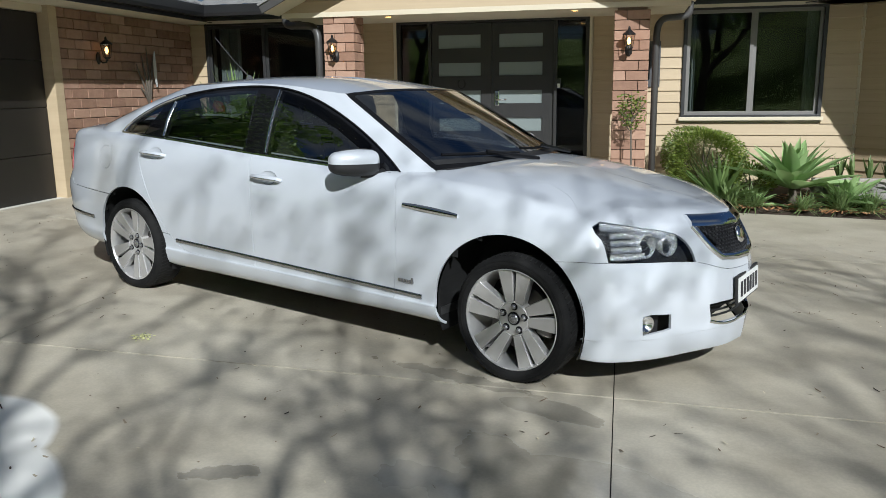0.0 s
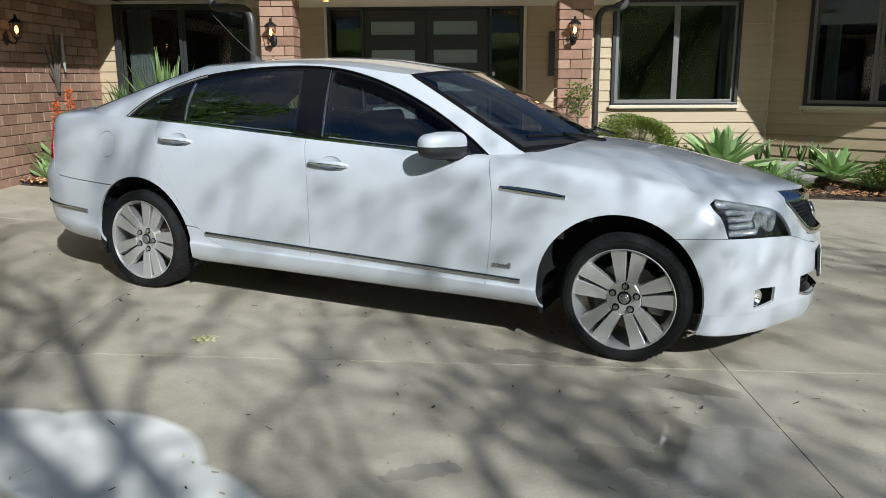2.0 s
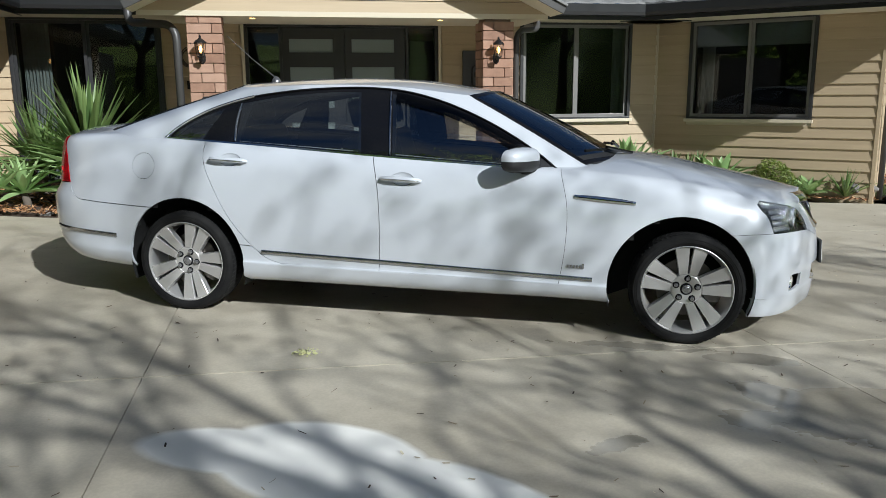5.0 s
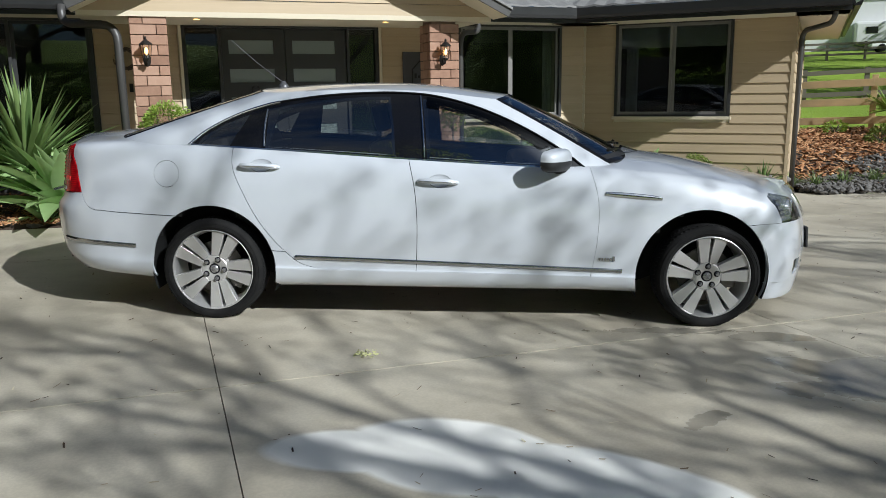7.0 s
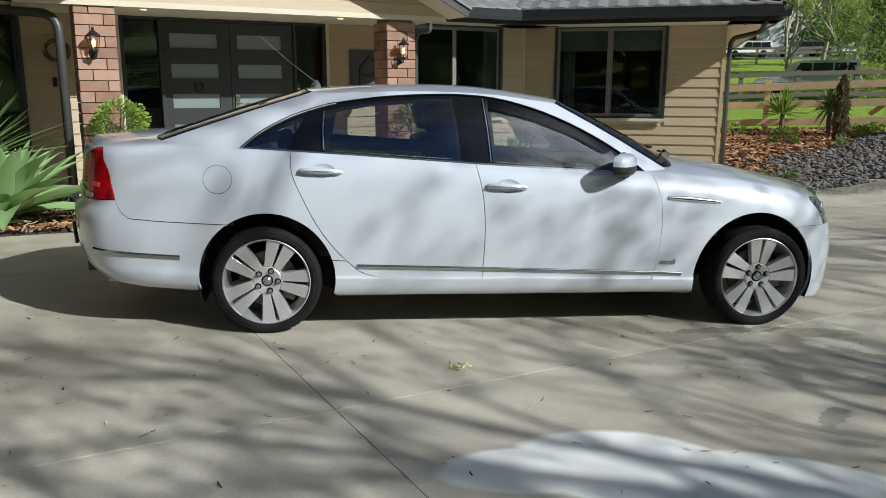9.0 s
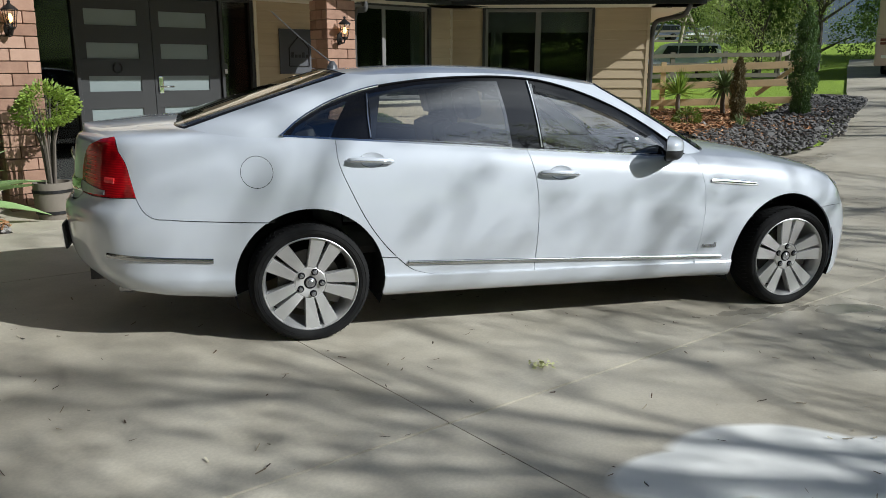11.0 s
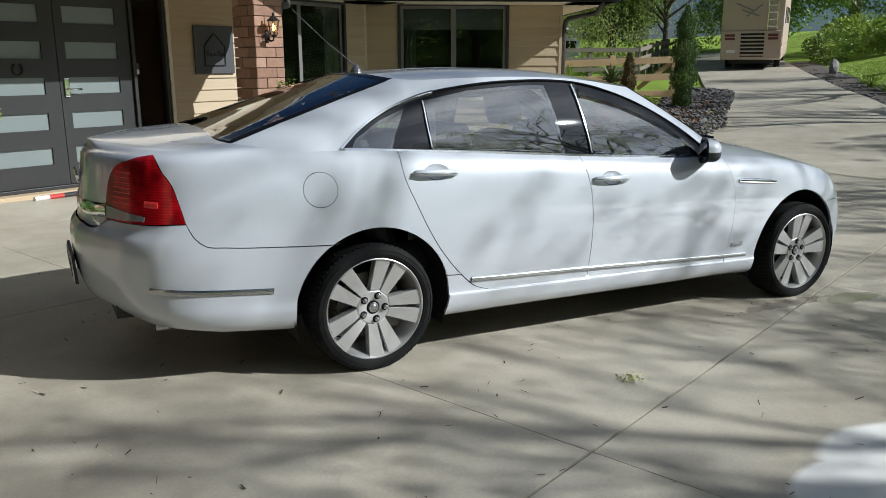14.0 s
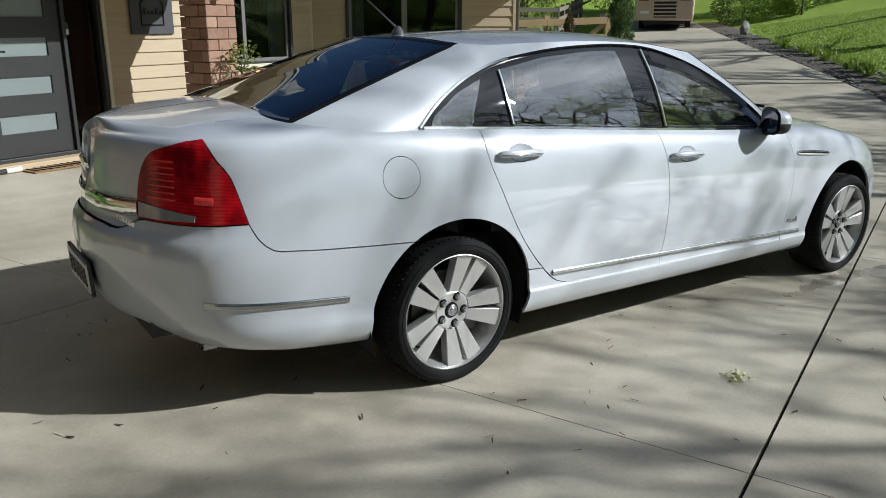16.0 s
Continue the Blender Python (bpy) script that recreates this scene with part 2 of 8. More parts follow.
# near-white patch of three overlapping blots, and damp places left by washing
_pale = _c.math("MAXIMUM", _spot(_c, _p, -2.56, 2.47, 0.47, 0.34, -42, 0.10, 0.22), _c.math("MAXIMUM", _spot(_c, _p, -2.90, 2.62, 0.40, 0.20, -22, 0.14, 0.2), _spot(_c, _p, -2.15, 2.05, 0.66, 0.30, -47, 0.10, 0.25)))
_col = _c.mix(_pale, _col, _c.mix(_mid, (0.78, 0.76, 0.71), (0.88, 0.865, 0.82)))
_w1 = _spot(_c, _p, 0.1, 2.45, 1.0, 0.36, -12, 0.35, 1.3)
_w2 = _spot(_c, _p, -0.27, 3.29, 0.26, 0.10, -20, 0.25, 0.8)
_w3 = _spot(_c, _p, 7.6, 8.0, 2.6, 0.5, -4, 0.7, 1.0)
_w4 = _spot(_c, _p, -0.40, 2.75, 0.34, 0.16, -50, 0.4, 1.2)
_w5 = _c.math('MAXIMUM', _spot(_c, _p, -0.75, 3.58, 0.5, 0.07, -20, 0.4, 1.6), _spot(_c, _p, -1.40, 2.42, 0.16, 0.06, 20, 0.3, 1.8))
_wet = _c.math("MAXIMUM", _c.math("MAXIMUM", _w1, _w2), _c.math("MAXIMUM", _w3, _c.math("MAXIMUM", _w4, _w5)))
_col = _c.mix(_c.math("MULTIPLY", _wet, 0.42), _col, (0.15, 0.14, 0.12))
# darker mottling and old stains
_st1 = _c.ramp(_c.noise(1.7, 5, 0.6, _p), [(0.60, 0.0), (0.72, 1.0)])
_col = _c.mix(_c.math("MULTIPLY", _st1, 0.28), _col, (0.20, 0.185, 0.155))
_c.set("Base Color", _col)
_c.set("Roughness", _c.math("SUBTRACT", _c.math("ADD", 0.38, _c.math("MULTIPLY", _mid, 0.22)), _c.math("MULTIPLY", _wet, 0.52), clamp=True))
CONCRETE = _c.bump(_c.math("ADD", _fin, _c.math("MULTIPLY", _mid, 0.5)), 0.10, 0.004).m

_g = Nodes("lawn_soil", (0.06, 0.10, 0.02), 0.9)
_p = _g.at("World")
_g.set("Base Color", _g.mix(_g.noise(0.35, 6, 0.6, _p), _g.mix(_g.noise(24, 4, 0.6, _p), (0.12, 0.20, 0.012), (0.24, 0.35, 0.022)), (0.30, 0.42, 0.035)))
GRASS = _g.bump(_g.noise(40, 4, 0.6, _p), 0.9, 0.05).m

_b = Nodes("painted_weatherboard", (0.55, 0.44, 0.30), 0.55)
_p = _b.at("World", (0.35, 0.35, 6))
_v = _b.math("MULTIPLY", _b.math("SUBTRACT", _b.random(), 0.5), 0.10)
_b.set("Base Color", _b.mix(_b.math("ADD", _b.noise(3, 6, 0.6, _p), _v), (0.39, 0.30, 0.19), (0.52, 0.41, 0.268)))
BOARD = _b.bump(_b.noise(9, 6, 0.7, _b.at("World", (0.6, 0.6, 14))), 0.12, 0.004).m

_b = Nodes("split_face_brick", (0.3, 0.17, 0.11), 0.85)
_p = _b.at("World")
_n = _b.math("ADD", _b.math("MULTIPLY", _b.random(), 0.55), _b.math("MULTIPLY", _b.noise(14, 5, 0.6, _p), 0.5))
_b.set("Base Color", _b.ramp(_n, [(0.2, (0.215, 0.12, 0.08)), (0.5, (0.315, 0.185, 0.125)), (0.85, (0.41, 0.26, 0.185))]))
BRICK = _b.bump(_b.noise(38, 5, 0.7, _p), 0.5, 0.01).m
MORTAR = plain("mortar", (0.26, 0.185, 0.14), 0.9, 0, 0.15, 20, 0.3)
CREAM = plain("cream_fascia", (0.60, 0.53, 0.40), 0.5, 0, 0.06, 2)
SOFFIT = plain("soffit_paint", (0.66, 0.60, 0.48), 0.6, 0, 0.05, 2)
JOINERY = plain("dark_joinery", (0.030, 0.030, 0.031), 0.38, 0, 0.15, 12)
SASH = plain("grey_sash", (0.20, 0.19, 0.18), 0.4, 0.3, 0.08, 12)
DOORS = plain("charcoal_door", (0.024, 0.0235, 0.023), 0.42, 0, 0.12, 6)
GUTTER = plain("black_gutter", (0.018, 0.018, 0.019), 0.35, 0, 0.25, 6)
PIPE = plain("grey_downpipe", (0.06, 0.057, 0.054), 0.4, 0, 0.15, 6)
_b = Nodes("roof_tile", (0.20, 0.20, 0.20), 0.6)
_b.set("Base Color", _b.mix(_b.noise(5, 6, 0.65, _b.at("World")), (0.13, 0.13, 0.13), (0.29, 0.28, 0.27)))
ROOF = _b.bump(_b.noise(60, 4, 0.6, _b.at("World")), 0.4, 0.006).m
GARAGE = plain("garage_door_paint", (0.015, 0.0125, 0.011), 0.5, 0, 0.15, 4)
PANE = glass("window_glass", (0.62, 0.66, 0.66))
FROST = plain("frosted_glass", (0.19, 0.22, 0.215), 0.32, 0, 0.10, 3)
# indoor dimness put into the colour of room walls, floor and ceiling
ROOM = plain("painted_room_dimness", (0.055, 0.05, 0.045), 0.9)
CURTAIN = plain("curtain", (0.48, 0.46, 0.43), 0.9, 0, 0.12, 6)
IRON = plain("black_iron", (0.014, 0.013, 0.013), 0.5, 0.3, 0.3, 30)
WOOD = plain("raw_pine", (0.60, 0.44, 0.24), 0.75, 0, 0.22, 5, 0.2)
GREYWOOD = plain("weathered_wood", (0.17, 0.145, 0.115), 0.85, 0, 0.25, 5, 0.2)
SOIL = plain("soil", (0.055, 0.036, 0.024), 0.95, 0, 0.4, 6, 0.5)
_b = Nodes("bark_chip", (0.24, 0.10, 0.045), 0.9)
_b.set("Base Color", _b.ramp(_b.island(), [(0.0, (0.14, 0.062, 0.026)), (0.5, (0.36, 0.17, 0.072)), (1.0, (0.56, 0.34, 0.18))]))
BARK = _b.m
_b = Nodes("river_stone", (0.2, 0.19, 0.18), 0.8)
_b.set("Base Color", _b.mix(_b.math("ADD", _b.math("MULTIPLY", _b.random(), 0.6), _b.math("MULTIPLY", _b.noise(9, 6), 0.4)), (0.10, 0.095, 0.09), (0.36, 0.335, 0.31)))
STONE = _b.bump(_b.noise(30, 5), 0.5, 0.01).m


def leafy(name, dark, light, rough=0.5, trans=0.25, island=True):
    n = Nodes(name, dark, rough)
    r = n.math("ADD", n.math("MULTIPLY", n.island() if island else n.random(), 0.65), n.math("MULTIPLY", n.noise(4, 4), 0.4))
    col = n.mix(r, dark, light)
    n.set("Base Color", col)
    t = n.add("BsdfTranslucent", {"Color": n.mix(0.3, col, (light[0] * 1.3, light[1] * 1.4, light[2]))})
    mx = n.add("MixShader", {0: trans})
    n.t.links.new(n.b.outputs[0], mx.inputs[1])
    n.t.links.new(t.outputs[0], mx.inputs[2])
    n.t.links.new(mx.outputs[0], n.t.nodes["Material Output"].inputs[0])
    return n.m


AGAVE = leafy("agave_leaf", (0.20, 0.33, 0.12), (0.45, 0.60, 0.28), 0.40, 0.25, False)
YUCCA = leafy("yucca_leaf", (0.05, 0.11, 0.03), (0.24, 0.33, 0.11), 0.45)
BUSH = leafy("box_leaf", (0.045, 0.085, 0.012), (0.22, 0.27, 0.045), 0.45)
LIME = leafy("lime_leaf", (0.10, 0.18, 0.02), (0.34, 0.44, 0.07), 0.5)
TUFT = leafy("tuft_leaf", (0.06, 0.11, 0.03), (0.24, 0.31, 0.12), 0.5)
CONIFER = leafy("conifer_leaf", (0.03, 0.065, 0.015), (0.12, 0.20, 0.045), 0.6)
RUSTY = leafy("rusty_conifer", (0.05, 0.055, 0.018), (0.17, 0.12, 0.05), 0.7)
TREE = leafy("tree_leaf", (0.05, 0.10, 0.018), (0.20, 0.30, 0.055), 0.5)
WILLOW = leafy("willow_leaf", (0.30, 0.37, 0.09), (0.54, 0.60, 0.20), 0.5, 0.5)
PALEBARK = plain("pale_poplar_bark", (0.34, 0.29, 0.22), 0.9, 0, 0.25, 8, 0.3)
TWIG = plain("twig_bark", (0.115, 0.095, 0.075), 0.9, 0, 0.3, 8, 0.4)
FLOWER = leafy("aloe_flower", (0.55, 0.08, 0.01), (0.75, 0.20, 0.03), 0.5)


# ---------- the lie of the land ----------
def right_of_drive(x, y):
    """Metres to the right of the far drive's right-hand edge."""
    return ((x - 11.3) * 0.40 - (y - 4.2) * 0.917)


def gz(x, y):
    t = x - 7.5
    z = -.036 - .022 * x + .085 * (t if t > 20 else math.log(1 + math.exp(t)))
    if x > 60:
        z -= .085 * .6 * (x - 60)
    z += .07 * smooth01((y - 9.3) / 1.2) * smooth01((1.2 - x) / .6) * smooth01((x + 6.6) / 1.0)
    z += .07 * smooth01((-5.2 - x) / 1.2)
    if x > 5:
        z += .045 * max(0, y - 16 - max(0, x - 20) * .25) * smooth01((x - 5) / 6) * (1 if y < 75 else 75 / y)
    # the paddock lies in a dip
    z -= 1.25 * math.exp(-((x - 31)**2 + (y - 28)**2) / 90) * smooth01((y - 19) / 5)
    r = right_of_drive(x, y)
    if r > 1.5 and x > 6:
        z += min(3.5, .16 * (r - 1.5)) * smooth01((x - 6) / 8)
    if y < -7:
        z += .14 * min(40, -7 - y)
    return z


def bank(x, y):
    """The planted bank between the house corner and the rail fence."""
    d = (x - 5.2) * .35 + (y - 9.0) * .93
    return gz(x, y) + .40 * smooth01((d + .1) / 2.6) * smooth01((x - 4.8) / 1.5)


def strip_mesh(name, xs, ys, f, material, mask=None, kind="structure", label="", category=""):
    V = [(x, y, f(x, y)) for x in xs for y in ys]
    n = len(ys)
    F = [(i * n + j, (i + 1) * n + j, (i + 1) * n + j + 1, i * n + j + 1) for i in range(len(xs) - 1) for j in range(n - 1) if mask is None or mask((xs[i] + xs[i + 1]) / 2, (ys[j] + ys[j + 1]) / 2)]
    me = bpy.data.meshes.new(name)
    me.from_pydata(V, [], F)
    for p in me.polygons:
        p.use_smooth = True
    me.materials.append(material)
    return tagged(new(name, me), label, category, kind=kind)


def grid_axis(lo, hi, near0, near1, fine, coarse):
    a = list(np.arange(near0, near1 + 1e-6, fine))
    x, s = near1, fine
    while x < hi:
        s = min(s * 1.25, coarse)
        x += s
        a.append(min(x, hi))
    x, s = near0, fine
    while x > lo:
        s = min(s * 1.25, coarse)
        x -= s
        a.insert(0, max(x, lo))
    return a


gx, gy = grid_axis(-600, 600, -12, 34, .5, 60), grid_axis(-600, 600, -8, 24, .5, 60)
strip_mesh("ground", gx, gy, lambda x, y: gz(x, y) - .06, GRASS, label="sloping green lawn round the house", category="ground")

# concrete forecourt and drive: slabs with open joints
drive = thing("drive", "pale broom-finished concrete forecourt with sawn joints", "pavement", kind="structure")


def slab_mesh(poly, name="concrete_slab", step=.6):
    """A slab over a convex polygon in plan, its top on the land, its edges rounded off."""
    bm = bmesh.new()
    xs = [p[0] for p in poly]
    ys = [p[1] for p in poly]
    f = bm.faces.new([bm.verts.new((p[0], p[1], 0)) for p in poly])
    L = max(max(xs) - min(xs), max(ys) - min(ys))
    bmesh.ops.inset_region(bm, faces=[f], thickness=.003)
    n = max(1, int(L / step))
    for axis, lo, hi in ((0, min(xs), max(xs)), (1, min(ys), max(ys))):
        k = max(1, int((hi - lo) / step))
        for i in range(1, k):
            co = [0, 0, 0]
            co[axis] = lo + (hi - lo) * i / k
            no = [0, 0, 0]
            no[axis] = 1
            bmesh.ops.bisect_plane(bm, geom=bm.verts[:] + bm.edges[:] + bm.faces[:], plane_co=co, plane_no=no)
    rim = {v for e in bm.edges if e.is_boundary for v in e.verts}
    for v in bm.verts:
        v.co.z = gz(v.co.x, v.co.y) - (.003 if v in rim else 0)
    ext = bmesh.ops.extrude_edge_only(bm, edges=[e for e in bm.edges if e.is_boundary])
    for v in ext["geom"]:
        if isinstance(v, bmesh.types.BMVert):
            v.co.z -= .06
    bmesh.ops.recalc_face_normals(bm, faces=bm.faces)
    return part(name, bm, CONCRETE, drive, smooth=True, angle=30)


J = .0024
K = .007
cols = [-14, -10.1, -6.74, -3.37, 0.0, 3.4, 6.9]
rowsY = [-6.6, -3.25, .13, 3.50, 6.95]
for a, b in zip(cols, cols[1:]):
    for c, d in zip(rowsY, rowsY[1:]):
        slab_mesh([(a + J, c + K), (b - J, c + K), (b - J, d - K), (a + J, d - K)])
# strip along the house and the entry path
slab_mesh([(-6.4, 6.95 + J), (-3.37 - J, 6.95 + J), (-3.37 - J, 8.72), (-6.4, 8.72)])
slab_mesh([(-3.37 + J, 6.95 + J), (-J, 6.95 + J), (-J, 9.7 - J), (-3.37 + J, 9.7 - J)])
slab_mesh([(-3.95, 8.72 + J), (-3.37 - J, 8.72 + J), (-3.37 - J, 11.05), (-3.95, 11.05)])
slab_mesh([(-3.37 + J, 9.7 + J), (-J, 9.7 + J), (-J, 11.05), (-3.37 + J, 11.05)])
slab_mesh([(J, 6.95 + J), (3.4 - J, 6.95 + J), (3.4 - J, 9.36), (1.5, 9.46), (J, 9.5)])
slab_mesh([(3.4 + J, 6.95 + J), (6.9 - J, 6.95 + J), (6.9 - J, 8.6), (5.4, 8.8), (4.3, 9.1), (3.4 + J, 9.34)])
slab_mesh([(J, 9.5 + J), (1.0, 9.48 + J), (1.0, 11.05), (J, 11.05)])
# far drive, climbing to the right of the house
edgeL = [(6.9, 8.6), (8.3, 8.62), (10.4, 8.55), (14.5, 9.9), (18.5, 11.7), (22.3, 13.5), (27.4, 15.8), (34.0, 18.8), (44.0, 23.2)]
edgeR = [(6.9, -3.2), (8.3, 2.4), (11.2, 4.1), (14.9, 5.55), (18.5, 7.15), (22.2, 9.0), (28.0, 11.6), (35.0, 14.6), (46.0, 19.2)]
for i in range(len(edgeL) - 1):
    a, b, c, d = edgeL[i], edgeL[i + 1], edgeR[i + 1], edgeR[i]
    sh = lambda p, q: (p[0] + (.004 if q else -.004), p[1])
    slab_mesh([sh(d, 1), sh(c, 0), sh(b, 0), sh(a, 1)], step=.9)
# sub-base under the joints
strip_mesh("sub_base", list(np.arange(-14, 7.01, .7)), list(np.arange(-6.6, 11.0, .7)), lambda x, y: gz(x, y) - .036, plain('joint_filler', (.03, .026, .02), .9, 0, .3, 20, .3))


# ---------- the house ----------
WH = 2.36       # soffit height
house = thing("house", "cream weatherboard bungalow with brick pillars and a dark tiled roof", "house", kind="structure")


def facade(name, m, length, z0, z1, openings, boards=True, thick=.2):
    """A wall with real openings along the local x axis, its outside towards -y, clad in lapped boards."""
    bm = bmesh.new()
    xs = sorted({0, length, *[o[0] for o in openings], *[o[1] for o in openings]})
    zs = sorted({z0, z1, *[o[2] for o in openings], *[o[3] for o in openings]})
    for a, b in zip(xs, xs[1:]):
        for c, d in zip(zs, zs[1:]):
            if not any(o[0] <= a and b <= o[1] and o[2] <= c and d <= o[3] for o in openings):
                cuboid(bm, a, b, 0, thick, c, d, m)
    bmesh.ops.remove_doubles(bm, verts=bm.verts, dist=1e-4)
    wall = part(name, bm, CREAM, None)
    tagged(wall, "cream painted weatherboard wall", "wall", kind="structure")
    if boards:
        lap = .146
        cache = {}
        k = 0
        z = z0
        while z < z1 - .02:
            t = min(z + lap, z1)
            cuts = [(0, length)]
            for o in openings:
                if o[2] - .045 < t - .02 and o[3] + .03 > z + .02:
                    new_cuts = []
                    for a, b in cuts:
                        if o[0] - .05 > a:
                            new_cuts.append((a, min(b, o[0] - .05)))
                        if o[1] + .05 < b:
                            new_cuts.append((max(a, o[1] + .05), b))
                    cuts = new_cuts
            for a, b in cuts:
                if b - a < .03:
                    continue
                key = (round(b - a, 3), round(t - z, 3))
                if key not in cache:
                    L, h = key
                    me = bpy.data.meshes.new("weatherboard")
                    V = [(x, y, zz) for x in (0, L) for y, zz in ((.0, .0), (-.024, .0), (-.026, .006), (-.008, h + .012), (0, h + .012))]
                    F = [(i, i + 1, i + 6, i + 5) for i in range(4)] + [(4, 0, 5, 9), (0, 4, 3, 2, 1), (5, 6, 7, 8, 9)]
                    me.from_pydata(V, [], F)
                    me.materials.append(BOARD)
                    cache[key] = me
                ob = new("weatherboard", cache[key])
                ob.parent = wall
                ob.matrix_local = m @ pose(a, 0, z)
            z = t
    return wall


MAIN = pose(-6.4, 11.05, 0)
facade("wall_north", MAIN, 9.3, 0.0, WH, [(.32, 2.12, .20, 2.33), (3.24, 5.93, .12, 2.33), (7.19, 8.83, 1.0, 2.33)])
BAY = pose(2.90, 11.05, 0, 0, 0, -45)
facade("wall_bay", BAY, 3.05, -.16, WH, [(.55, 2.18, .995, 2.34)])
# return wall past the bay's outer corner
CORN = BAY @ Vector((3.05, 0, 0))
EAST = pose(CORN.x, CORN.y, 0, 0, 0, 45)
facade("wall_east", EAST @ pose(.005, 0, 0), 6.5, -.16, WH, [])
bm = bmesh.new()
cuboid(bm, 3.02, 3.065, -.030, .05, -.16, WH, BAY)
part("corner_board", bm, BOARD, house)
bm = bmesh.new()
cuboid(bm, -.03, .03, -.03, .03, 0, WH, BAY)
part("corner_board", bm, CREAM, house)


# brickwork, laid brick by brick
def brick_mesh(L, H, D):
    bm = cuboid(bmesh.new(), 0, L, 0, D, 0, H)
    bmesh.ops.bevel(bm, geom=bm.edges[:], offset=.004, segments=1, affect="EDGES")
    me = bpy.data.meshes.new("brick")
    bm.to_mesh(me)
    bm.free()
    me.materials.append(BRICK)
    return me


_bricks = {}


def bricks(parent, m, length, z0, z1, L=.29, H=.108, D=.05, skip=None):
    rnd = random.Random(4)
    gap = .008
    z, row = z0, 0
    while z + H < z1 + .05:
        h = min(H, z1 - z)
        x = 0 if row % 2 == 0 else -L / 2
        while x < length - .01:
            a, b = max(0, x), min(length, x + L - gap)
            if b - a > .02:
                key = (round(b - a, 3), round(h, 3), D)
                if key not in _bricks:
                    _bricks[key] = brick_mesh(*key)
                ob = new("brick", _bricks[key])
                ob.parent = parent
                ob.matrix_local = m @ pose(a, -rnd.uniform(.0, .006), z)
            x += L
        z += H + gap
        row += 1


def pillar(x0, x1, y0, y1, z0, z1):
    p = part("brick_pillar", cuboid(bmesh.new(), x0 + .03, x1 - .03, y0 + .03, y1 - .03, z0, z1), MORTAR)
    tagged(p, "square brown split-face brick porch pillar", "pillar", "porch pillars", "structure")
    w, d = x1 - x0, y1 - y0
    bricks(p, pose(x0, y0, 0), w, z0, z1)
    bricks(p, pose(x1, y0, 0, 0, 0, 90), d, z0, z1)
    bricks(p, pose(x0, y1, 0, 0, 0, -90), d, z0, z1)
    bricks(p, pose(x1, y1, 0, 0, 0, 180), w, z0, z1)


pillar(-3.76, -3.36, 9.75, 10.15, .0, 2.30)
pillar(-.13, .27, 9.75, 10.15, -.06, 2.30)

# garage wing on the left, facing the forecourt
gw = part("garage_wall", cuboid(bmesh.new(), -6.62, -6.43, 8.12, 11.05, .0, WH), MORTAR)
tagged(gw, "brown split-face brick garage wall", "wall", kind="structure")
bricks(gw, pose(-6.38, 8.12, 0, 0, 0, 90), 2.93, .04, WH)
block("garage_jamb", (-6.56, -6.37, 7.98, 8.118, .05, WH), BOARD, house)
block("garage_wall_far", (-6.6, -6.42, 4.6, 5.2, .0, WH), CREAM, house)
block("garage_lintel", (-6.6, -6.44, 5.2, 8.0, 2.28, WH + .02), CREAM, house)
gd = tagged(part("garage_door", cuboid(bmesh.new(), -6.56, -6.53, 2.6, 7.98, .16, 2.28), GARAGE), "dark brown sectional garage door, closed", "garage door", kind="structure")
for k in range(4):
    block("door_panel", (-6.532, -6.505, 5.21, 7.97, .165 + k * .53, .165 + k * .53 + .522), GARAGE, gd, bevel=.006)
block("garage_threshold", (-6.6, -6.40, 5.2, 8.0, .06, .172), plain("pale_sill", (.62, .60, .54), .6, 0, .1, 4), drive)

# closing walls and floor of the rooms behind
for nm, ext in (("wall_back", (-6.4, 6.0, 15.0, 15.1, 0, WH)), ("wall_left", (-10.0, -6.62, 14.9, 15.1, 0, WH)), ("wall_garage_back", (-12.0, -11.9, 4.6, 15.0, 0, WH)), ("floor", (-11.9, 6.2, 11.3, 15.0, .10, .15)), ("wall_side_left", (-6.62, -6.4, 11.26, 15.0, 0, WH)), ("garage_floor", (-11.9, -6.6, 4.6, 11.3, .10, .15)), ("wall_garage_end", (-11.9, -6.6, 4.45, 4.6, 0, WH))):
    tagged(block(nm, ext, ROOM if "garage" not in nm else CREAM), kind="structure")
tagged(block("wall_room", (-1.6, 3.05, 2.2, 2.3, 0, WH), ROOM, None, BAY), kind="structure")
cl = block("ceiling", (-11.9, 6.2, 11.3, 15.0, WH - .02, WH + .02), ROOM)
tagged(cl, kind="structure")


